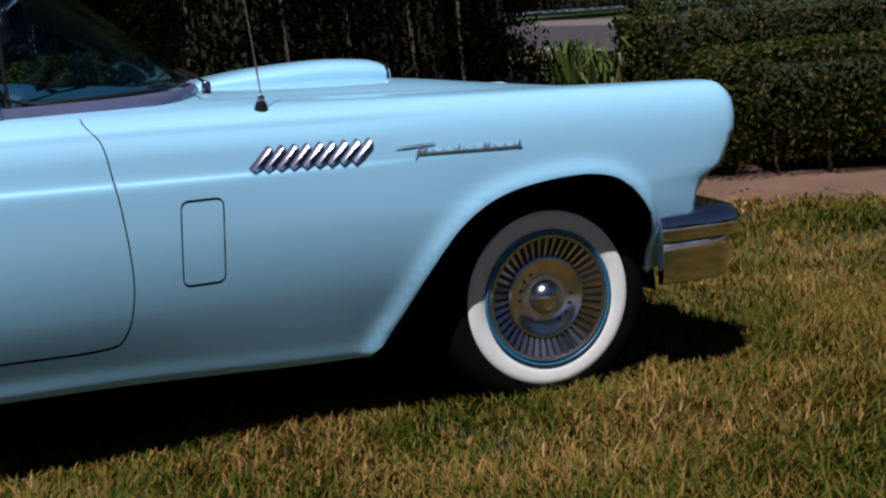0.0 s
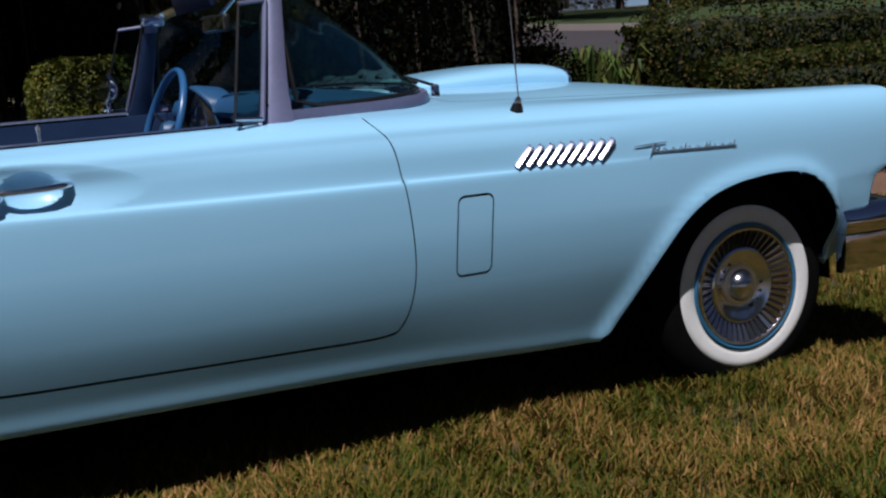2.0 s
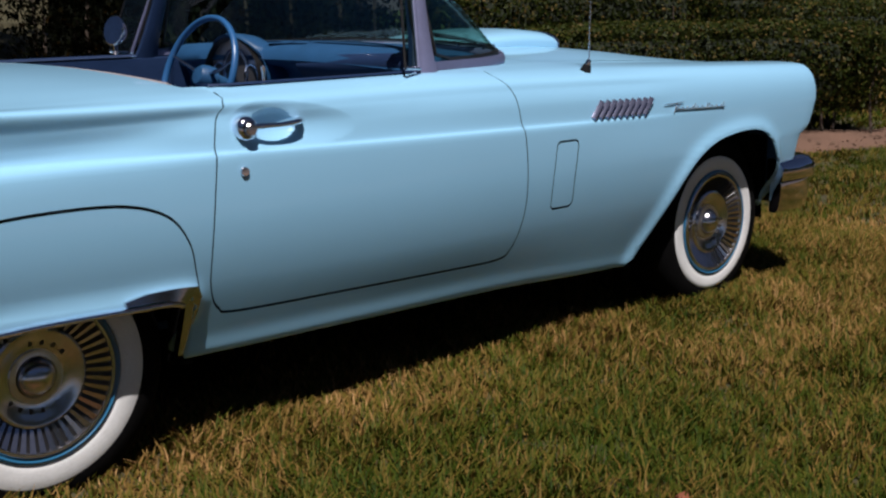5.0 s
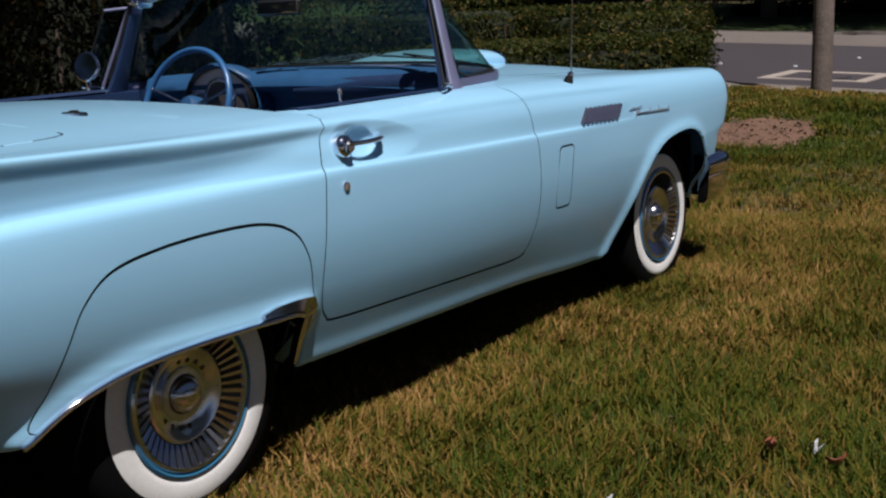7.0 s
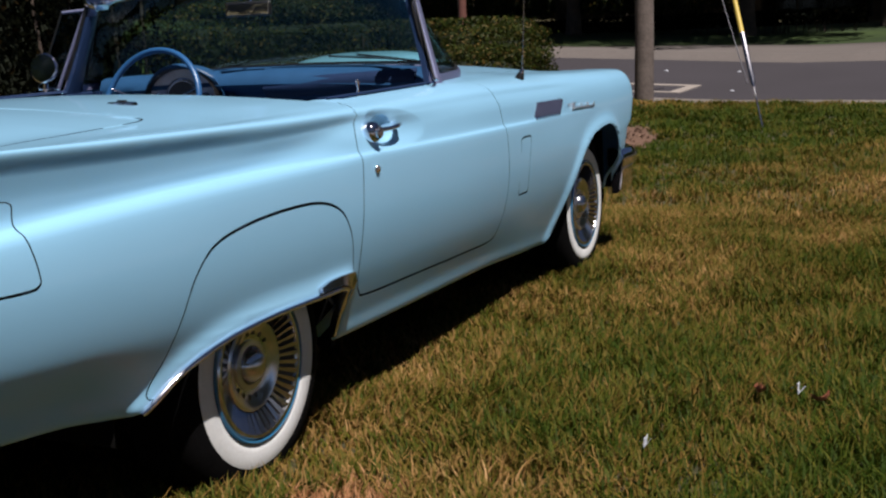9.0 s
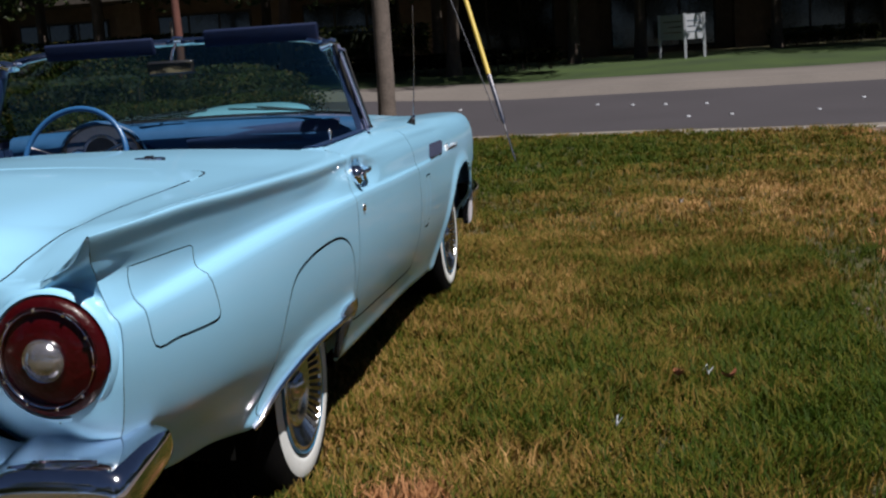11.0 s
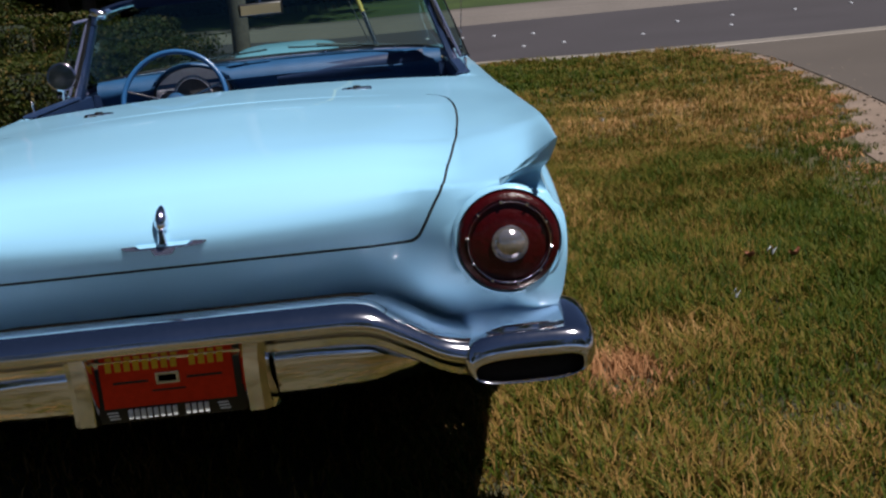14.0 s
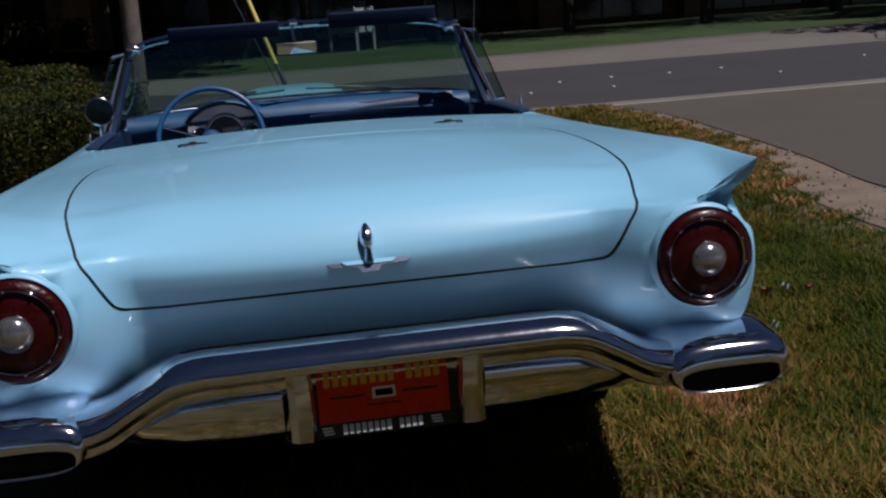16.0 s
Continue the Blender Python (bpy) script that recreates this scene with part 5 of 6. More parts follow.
inner_mirror = part("interior_mirror", box(bmesh.new(), (-0.010, -0.088, -0.026), (0.010, 0.088, 0.026), 0.009, 3), BLACK, car, "rear-view mirror on the windscreen header", angle=40)
inner_mirror.location, inner_mirror.rotation_euler = (1.31, 0.0, 1.195), (0, radians(-2.5), radians(8))
part("mirror_glass", box(bmesh.new(), (-0.012, -0.080, -0.020), (-0.0095, 0.080, 0.020), 0.0008, 1), MIRROR, inner_mirror, "silvered mirror")
part("mirror_stem", tube(bmesh.new(), [(0.008, 0, 0.015), (0.06, 0, 0.06), (0.09, -0.01, 0.09)], 0.006, 8), CHROME, inner_mirror)
part("header_latch", box(bmesh.new(), (1.385, -0.02, 1.285), (1.43, 0.02, 1.312), 0.008, 2), CHROME, car, "chrome centre latch")
door_mirror = part("door_mirror", spin(bmesh.new(), [(0.020, 0.040), (0.042, 0.026), (0.054, 0.006), (0.055, -0.004), (0.051, -0.007)], 36, "x"), CHROME, doors[1], "round chrome door mirror", angle=40)
door_mirror.location, door_mirror.rotation_euler = (1.115, 0.775, 1.018), (0, radians(11), radians(9))
part("mirror_glass", spin(bmesh.new(), [(0.050, -0.006), (0.050, -0.0085), (0.002, -0.0086)], 36, "x"), MIRROR_DIM, door_mirror, "dulled mirror glass")
part("mirror_arm", tube(bmesh.new(), [(0.01, 0.0, -0.045), (0.02, 0.005, -0.085), (0.03, 0.0, -0.105)], [0.010, 0.009, 0.016], 10), CHROME, door_mirror)

# ---------------------------------------------------------------- cockpit
part("cockpit_floor", box(bmesh.new(), (0.30, -0.74, 0.352), (2.0, 0.74, 0.37)), CARPET, car, "dark blue carpet")
part("cockpit_bulkhead", box(bmesh.new(), (0.26, -0.69, 0.37), (0.285, 0.69, 0.895)), VINYL_DARK, car)
for sign in (-1, 1):
    rows = []
    for x in np.linspace(0.44, 1.30, 10):
        w, z = float(SECTION_W[11](x)), float(SECTION_Z[11](x))
        rows.append([(x, sign * o, zz) for o, zz in ((w + 0.004, z - 0.008), (w - 0.012, z - 0.006), (w - 0.028, z - 0.010), (w - 0.030, z - 0.06), (0.715, 0.60), (0.72, 0.37), (0.76, 0.37), (0.76, 0.60))])
    part("door_lining", sweep(bmesh.new(), rows), VINYL_DARK, doors[sign], "dark blue vinyl inner door lining", angle=40)
    rows = [[(x, sign * float(SECTION_W[11](x)) + sign * o, float(SECTION_Z[11](x)) + zz) for o, zz in ((0.012, 0.002), (0.010, 0.006), (-0.024, 0.005), (-0.030, -0.002))] for x in np.linspace(0.51, 1.17, 14)]
    part("window_slot_trim", sweep(bmesh.new(), rows), VINYL_DARK, doors[sign], "dark strip along the window slot", angle=40)
    part("kick_panel", box(bmesh.new(), (1.30, sign * 0.70 - 0.012, 0.37), (1.76, sign * 0.70 + 0.012, 0.92)), VINYL_DARK, car)

# sloping shelf behind the seat: dark border, pale middle
shelf_rows = []
for y in np.linspace(-0.735, 0.735, 31):
    b = min(1.0, abs(y) / 0.72)
    x0, z0 = 0.445 + 0.015 * b**2, 0.951 - 0.030 * b**2
    back = 0.17 - 0.03 * b**4
    shelf_rows.append([(x0 - 0.012, y, z0 - 0.006), (x0 + 0.003, y, z0 - 0.003), (x0 + 0.2 * back, y, z0 - 0.012), (x0 + 0.85 * back, y, z0 - 0.050), (x0 + back, y, z0 - 0.08), (x0 + back, y, z0 - 0.35), (x0 - 0.012, y, z0 - 0.35)])
part("rear_shelf", sweep(bmesh.new(), shelf_rows), VINYL_DARK, car, "dark blue vinyl shelf behind the seat", angle=40)
part("shelf_pad", sweep(bmesh.new(), [[Vector(r[2]) + Vector((0.012, 0, 0.004)), Vector(r[2]) + Vector((0.015, 0, 0.009)), Vector(r[3]) + Vector((-0.01, 0, 0.009)), Vector(r[3]) + Vector((-0.006, 0, 0.003))] for r in shelf_rows[3:-3]]), VINYL_PALE, car, "pale grey vinyl pad", angle=40)
seat = part("bench_seat", box(bmesh.new(), (0.60, -0.66, 0.40), (1.10, 0.66, 0.60), 0.06, 4), VINYL, car, "blue vinyl bench seat", angle=50)
part("seat_back", box(bmesh.new(), (0.0, -0.66, 0.0), (0.14, 0.66, 0.36), 0.05, 4, Matrix.Translation((0.54, 0, 0.53)) @ Matrix.Rotation(radians(-12), 4, "Y")), VINYL, seat, angle=50)

# dashboard: rolled top, dark recess on the passenger's side, hooded dials ahead of the driver
dash_prof = [(1.795, 0.952), (1.70, 0.970), (1.55, 0.986), (1.43, 0.987), (1.36, 0.978), (1.325, 0.950), (1.318, 0.930), (1.335, 0.912), (1.40, 0.900), (1.43, 0.87), (1.43, 0.70), (1.60, 0.62), (1.795, 0.62)]
rows = []
for y in np.linspace(-0.70, 0.70, 33):
    b = (abs(y) / 0.70) ** 2
    front = float(np.interp(abs(y), (0, 0.28, 0.50, 0.635, 0.70), (1.785, 1.77, 1.72, 1.64, 1.50)))
    rows.append([(1.318 + (x - 1.318) * (front - 1.318) / (1.795 - 1.318), y, z - 0.022 * b) for x, z in dash_prof])
dash = part("dashboard", sweep(bmesh.new(), rows), VINYL, car, "blue padded dashboard", angle=50)
part("glovebox_recess", sweep(bmesh.new(), [[(1.312 + 0.02 * abs(v), -0.33 + 0.30 * u, 0.925 + 0.035 * v * (1 - 0.5 * u * u) - 0.012 * u) for v in (1, 0.3, -0.4, -1)] + [(1.345, -0.33 + 0.30 * u, 0.925 + 0.035 * v - 0.012 * u) for v in (-1, 1)] for u in np.linspace(-1, 1, 15)]), VINYL_DARK, dash, "dark blue recess ahead of the passenger", angle=60)
hood_rows = []
for x, r, drop in ((1.285, 0.128, 0.0), (1.290, 0.134, 0.0), (1.31, 0.137, 0.0), (1.38, 0.132, 0.004), (1.46, 0.115, 0.02), (1.56, 0.085, 0.045)):
    hood_rows.append([(x + 0.06 * (1 - math.sin(a)) * (1 if x < 1.3 else 0.2), 0.315 + 1.30 * r * math.cos(a), 0.874 - drop + r * max(-0.35, math.sin(a)) * (1.02)) for a in np.linspace(-0.45, math.pi + 0.45, 25)])
bm = sweep(bmesh.new(), hood_rows, closed=False)
cowl = part("instrument_hood", bm, VINYL, dash, "blue hooded instrument housing", angle=60)
sol = cowl.modifiers.new("thickness", "SOLIDIFY")
sol.thickness = 0.010
part("hood_liner", sweep(bmesh.new(), [[(x, 0.315 + 1.30 * r * math.cos(a), 0.872 + r * max(-0.35, math.sin(a))) for a in np.linspace(-0.45, math.pi + 0.45, 25)] for x, r in ((1.296, 0.124), (1.37, 0.118))], closed=False), BLACK, dash, "black inside of the instrument hood", angle=60)
dial_at = (1.324, 0.315, 0.880)
part("dial_panel", prism(bmesh.new(), [(0.152 * math.cos(a), 0.112 * max(-0.3, math.sin(a))) for a in np.linspace(-0.3, math.pi + 0.3, 30)], 0.006, lambda u, v, d: (dial_at[0] - 0.002 + d, dial_at[1] + u, dial_at[2] + v)), SATIN, dash, "satin metal instrument panel")
part("speedometer", spin(bmesh.new(), [(0.082, -0.002), (0.082, -0.007), (0.078, -0.009), (0.068, -0.009), (0.066, -0.004)], 40, "x", dial_at), STAINLESS, dash, "bright speedometer ring with dark face", angle=30)
part("dial_face", spin(bmesh.new(), [(0.067, -0.002), (0.067, -0.006), (0.02, -0.007)], 32, "x", dial_at), DIAL, dash)
for dy in (-0.155, 0.155):
    small = part("small_dial", spin(bmesh.new(), [(0.042, -0.004), (0.042, -0.010), (0.037, -0.010), (0.035, -0.006)], 28, "x", (1.324, 0.315 + dy * 0.62, 0.868)), CHROME, dash)
    part("dial_face", spin(bmesh.new(), [(0.036, -0.005), (0.036, -0.008), (0.008, -0.009)], 28, "x", (1.324, 0.315 + dy * 0.62, 0.868)), DIAL, small)
for k in range(10):
    part("trim_screw", spin(bmesh.new(), [(0.006, -0.004), (0.006, 0.002), (0.0055, 0.005), (0.002, 0.0065)], 10, "z", screen(-0.8 + 1.6 * k / 9, 0) + Vector((-0.035, 0, 0.012))), CHROME, dash)

wheel_m = Matrix.Translation((1.20, 0.37, 0.872)) @ Matrix.Rotation(radians(20), 4, "Y")
R = 0.205
steering = part("steering_wheel", spin(bmesh.new(), [(R + 0.0105 * math.cos(a), 0.0125 * math.sin(a)) for a in np.linspace(0, 2 * math.pi, 12, endpoint=False)], 64, "x", closed=True), RIM_BLUE, car, "thin-rimmed blue steering wheel", angle=60)
steering.matrix_basis = wheel_m
for a in (18, 162, 270):
    c, s = math.cos(radians(a)), math.sin(radians(a))
    part("spoke", tube(bmesh.new(), [(0.025, 0.03 * c, 0.03 * s), (0.018, 0.12 * c, 0.12 * s), (0, (R - 0.005) * c, (R - 0.005) * s)], [0.011, 0.008, 0.007], 8, True, 0.6), STAINLESS, steering)
part("hub", spin(bmesh.new(), [(0.045, 0.055), (0.042, 0.015), (0.03, -0.004), (0.006, -0.008)], 28, "x"), VINYL, steering, angle=40)
part("steering_column", tube(bmesh.new(), [(0.04, 0, 0), (0.16, 0, 0)], 0.026, 16), VINYL, steering)

# ---------------------------------------------------------------- ground, street and drive
rise_x = smooth_curve((-300, 0), (8, 0), (11.5, 0.02), (15.3, 0.0), (17.4, 0.08), (19.2, 0.22), (23, 0.38), (29, 0.56), (38, 0.65), (60, 1.0), (600, 6.0))


def rise_y(y):
    t = np.clip((np.asarray(y, float) - 0.8) / 60.0, 0, 1)
    return 3.0 * (t - 0.25 * t * t)


def land(x, y):
    # the turf stands a little higher round the parked car
    x, y = np.asarray(x, float), np.asarray(y, float)
    bank = np.clip((y + 1.75) / 0.8, 0, 1) * np.clip((x + 1.3) / 0.9, 0, 1) * np.clip((4.4 - x) / 1.0, 0, 1) * np.clip((2.0 - y) / 0.8, 0, 1)
    return rise_x(x) + rise_y(y) + 0.034 * bank


near_kerb = smooth_curve((-300, 10.8), (-10, 11.2), (-5.5, 11.1), (-3.6, 11.3), (-1.5, 12.1), (1.5, 12.7), (6, 12.9), (60, 13.2), (300, 14))
far_kerb = smooth_curve((-300, 19.6), (-12, 19.6), (-4, 19.8), (2, 20.0), (60, 20.5), (300, 22))
walk_back = smooth_curve((-300, 22.6), (-12, 22.9), (-5.5, 22.1), (-0.5, 22.5), (2.6, 21.9), (4.8, 21.0), (6, 20.9), (60, 21.6), (300, 23.2))
YS = np.array([-400, -200, -100, -60, -40, -30, -24, -20, -17, -14.5, -12, -10, -8.5, -7, -6, -5.2, -4.5, -3.9, -3.6, -3, -2.4, -1.75, -1.35, -0.95, -0.6, 0, 0.6, 1.2, 2, 3, 4, 5, 6.5, 8, 10, 13, 17, 22, 30, 40, 60, 100, 200, 400], float)


def strip(name, lines, material, label, category, kind="structure"):
    """A sheet across the given lines, each a function of y that gives x and z."""
    pts = [[(float(f(y)[0]), float(y), float(f(y)[1])) for f in lines] for y in YS]
    n = len(lines)
    verts = [p for row in pts for p in row]
    faces = [(a * n + b, a * n + b + 1, (a + 1) * n + b + 1, (a + 1) * n + b) for a in range(len(YS) - 1) for b in range(n - 1)]
    return tagged(link_mesh(name, verts, faces, material, smooth=True), label, category, kind=kind)


def fixed(x, drop=0.0):
    return lambda y: (x, land(x, y) - drop)


def off(curve, d, drop=0.0):
    return lambda y: (curve(y) + d, land(curve(y) + d, y) - drop)


def between(c1, c2, f, drop=0.0):
    return lambda y: (c1(y) + (c2(y) - c1(y)) * f, land(c1(y) + (c2(y) - c1(y)) * f, y) - drop)


strip("ground", [fixed(x) for x in (-400, -150, -60, -30, -15, -8, -5, -3, -1.5, -0.9, -0.4, 0, 1, 2, 3, 3.4, 3.9, 4.4, 5, 6, 7, 8, 9)]
      + [off(near_kerb, -0.9), off(near_kerb, -0.16), off(near_kerb, -0.14, 0.25), off(walk_back, -0.1, 0.25), off(walk_back, 0.0)]
      + [off(walk_back, d) for d in (2, 5, 9, 14, 22, 35, 60, 120, 250, 600)], SOIL, "mown lawn ground of mixed green and dry turf", "ground")
strip("far_lawn", [off(walk_back, -0.05, 0.2), off(walk_back, -0.05, -0.02)] + [off(walk_back, d, -0.02) for d in (0.5, 2, 5, 9, 13)] + [off(walk_back, 13, 0.2)], LAWN_FAR, "green mown lawn across the street", "lawn")
strip("road", [off(near_kerb, -0.02, 0.055)] + [between(near_kerb, far_kerb, f, 0.03) for f in np.linspace(0.08, 0.95, 8)] + [off(far_kerb, 0.02, 0.05)], ASPHALT, "worn grey asphalt street with lane dots", "road")
strip("kerb", [off(near_kerb, -0.15, 0.25), off(near_kerb, -0.15, -0.012), off(near_kerb, -0.01, -0.012), off(near_kerb, 0.0, 0.05), off(near_kerb, 0.8, 0.018), off(near_kerb, 0.8, 0.2)], KERB, "pale concrete kerb and gutter", "kerb")
strip("pavement", [off(far_kerb, -0.6, 0.2), off(far_kerb, -0.6, 0.022), off(far_kerb, 0, 0.04), off(far_kerb, 0.03, -0.06), off(far_kerb, 0.2, -0.07), between(far_kerb, walk_back, 0.5, -0.07), off(walk_back, 0.02, -0.05), off(walk_back, 0.02, 0.2)], CONCRETE, "pale concrete pavement across the street", "pavement")

drive_edge = smooth_curve((-14, -5.2), (-3, -4.6), (1.5, -4.25), (3.2, -3.72), (5.1, -4.02), (7.0, -4.25), (9.4, -4.45), (10.8, -4.3))
verge_edge = smooth_curve((-14, -4.6), (-3, -4.0), (0.5, -3.55), (2.1, -3.05), (3.2, -3.15), (4.3, -3.5), (6.0, -3.95), (9.4, -4.3), (10.8, -4.2))
XS = np.linspace(-14, 10.95, 100)
for name, lines, material, up, label, category in (
    ("driveway", (lambda x: -30 + 0 * x, lambda x: -16 + 0 * x, lambda x: -9 + 0 * x, lambda x: -6 + 0 * x, drive_edge), DRIVE, 0.012, "smooth brownish grey paved driveway", "driveway"),
    ("dirt_verge", (lambda x: drive_edge(x) - 0.05, lambda x: (drive_edge(x) + verge_edge(x)) / 2, verge_edge), VERGE, 0.007, "strip of bare dirt beside the driveway", "dirt"),
):
    rows = [[(float(x), float(f(x)), float(land(x, f(x)) + up + (0.004 if name == "driveway" else 0.0))) for f in lines] for x in XS]
    n = len(lines)
    tagged(link_mesh(name, [p for r in rows for p in r], [(a * n + b, (a + 1) * n + b, (a + 1) * n + b + 1, a * n + b + 1) for a in range(len(XS) - 1) for b in range(n - 1)], material, smooth=True), label, category, kind="structure")


# ---------------------------------------------------------------- hedges
rng = np.random.default_rng(5)


def leaves_mesh(name, centres, outward, size, material, parent, label="", spread=0.55):
    """Small folded leaves: two triangles each side of a midrib, turned mostly outwards."""
    n = len(centres)
    d = outward + spread * rng.normal(size=(n, 3))
    d /= np.linalg.norm(d, axis=1, keepdims=True)
    a = np.cross(d, rng.normal(size=(n, 3)))
    a /= np.linalg.norm(a, axis=1, keepdims=True)
    b = np.cross(d, a)
    s = (size * rng.uniform(0.6, 1.35, n))[:, None]
    tip, foot = centres + a * s, centres - a * s
    left, right = centres + b * s * 0.5 + d * s * 0.18, centres - b * s * 0.5 + d * s * 0.18
    verts = np.stack([foot, left, tip, right], 1).reshape(-1, 3)
    base = 4 * np.arange(n)[:, None]
    tris = np.concatenate([base + (0, 1, 2), base + (0, 2, 3)], 1).reshape(-1, 3)
    me = bpy.data.meshes.new(name)
    me.vertices.add(len(verts))
    me.vertices.foreach_set("co", verts.ravel().astype(np.float32))
    me.loops.add(len(tris) * 3)
    me.loops.foreach_set("vertex_index", tris.ravel().astype(np.int32))
    me.polygons.add(len(tris))
    me.polygons.foreach_set("loop_start", (3 * np.arange(len(tris))).astype(np.int32))
    me.polygons.foreach_set("loop_total", np.full(len(tris), 3, np.int32))
    me.update()
    me.validate()
    me.materials.append(material)
    ob = new(name, me)
    ob.parent = parent
    if label:
        tagged(ob, label)
    return ob


def hedge(label, at, size, turn, count, leaf=0.022, round_top=0.15, name="hedge", material=None, base=0.12, bumps=0.06):
    """A clipped hedge: dark stems inside, a shell of small leaves round a soft box."""
    x, y = at
    z = float(land(x, y))
    root = thing(name, label, "hedge", (x, y, z))
    root.rotation_euler = (0, 0, radians(turn))
    lx, ly, lz = size
    u = rng.normal(size=(count, 3))
    u /= np.abs(u).max(1, keepdims=True) ** rng.uniform(0.75, 1.0, count)[:, None]
    u = np.clip(u, -1, 1)
    u[:, 2] = np.where(u[:, 2] < -0.97, rng.uniform(-0.97, 0.6, count), u[:, 2])
    # rounded shoulders
    edge = np.maximum(np.abs(u[:, 0]), np.abs(u[:, 1]))
    zz = u[:, 2] * (1 - round_top * np.maximum(0, u[:, 2]) * edge**6)
    lump = np.array([noise.noise(Vector((p[0] * lx, p[1] * ly, p[2] * lz)) * 3.0 + Vector((x, y, 0))) for p in u])
    shell = rng.uniform(0.80, 1.0, count) ** 0.7 + bumps * lump
    c = np.stack([u[:, 0] * lx / 2 * shell, u[:, 1] * ly / 2 * shell, base + (lz - base) * (0.5 + 0.5 * zz * shell)], 1)
    n = u * (1 / lx, 1 / ly, 1 / lz)
    n /= np.linalg.norm(n, axis=1, keepdims=True) + 1e-9
    leaves_mesh("leaves", c, n, leaf, material or HEDGE, root)
    bm = bmesh.new()
    for cx in np.arange(-lx / 2 + 0.2, lx / 2 - 0.1, 0.3):
        for cy in np.arange(-ly / 2 + 0.15, ly / 2 - 0.1, 0.3):
            px, py = cx + rng.uniform(-0.08, 0.08), cy + rng.uniform(-0.08, 0.08)
            tube(bm, [(px, py, -0.05), (px + rng.uniform(-0.05, 0.05), py + rng.uniform(-0.05, 0.05), lz * 0.3), (px + rng.uniform(-0.1, 0.1), py + rng.uniform(-0.1, 0.1), lz * 0.72)], [0.014, 0.010, 0.005], 5)
    part("undergrowth", bm, BARK, root)
    # a plain dark box stands for the shaded inside
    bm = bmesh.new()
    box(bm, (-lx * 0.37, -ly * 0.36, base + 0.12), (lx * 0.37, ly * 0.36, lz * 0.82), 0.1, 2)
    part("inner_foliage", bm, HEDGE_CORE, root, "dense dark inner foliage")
    return root


hedge("clipped green hedge with small glossy leaves beside the lawn", (6.79, 2.19), (3.05, 1.0, 0.86), -25.6, 42000, 0.019, 0.10)
hedge("taller rounded green hedge behind a clipped one", (6.69, 3.33), (2.6, 0.9, 1.27), -20, 30000, 0.020, 0.45)
hedge("small square-clipped hedge behind a longer one", (9.1, 2.30), (1.7, 0.9, 1.02), -4, 13000, 0.022, 0.2)
# the dark hedges carry their deep shade in the leaf colour
hedge("low dark hedge beside strap-leaved plants", (4.08, 3.15), (0.8, 0.7, 0.94), 0, 9000, 0.020, 0.3, material=SHADED_LEAF)
hedge("tall dark dense hedge close beside the parked car", (2.95, 3.05), (1.9, 1.8, 2.8), 0, 44000, 0.021, 0.6, material=SHADED_LEAF)
hedge("tall dark dense hedge beside the gap to the street", (4.22, 4.55), (1.45, 1.4, 2.8), 0, 24000, 0.023, 0.25, material=SHADED_LEAF)
hedge("small cube-clipped hedge in sunlight", (1.85, 5.3), (0.85, 0.9, 0.98), -8, 24000, 0.013, 0.3, material=SUNLIT_LEAF)
hedge("clipped roadside hedge with a flat top", (13.3, 5.8), (1.0, 5.0, 0.95), 0, 12000, 0.035)


hedge("low clipped hedge along the far pavement", (27.5, 12.5), (2.2, 7.0, 1.0), 0, 7000, 0.06)
# the dark band of tree shade over there is put into this low hedge
hedge("low dark hedge across the street under trees", (26.0, 3.9), (1.0, 7.4, 0.46), 0, 9000, 0.05, 0.1, material=SHADED_LEAF)
hedge("low dark hedge before the far building", (33.0, 9.0), (1.4, 9.0, 1.1), 0, 6000, 0.06)
hedge("low clipped hedge before the far building", (33.5, -7.0), (1.0, 3.0, 0.55), 0, 2500, 0.05)


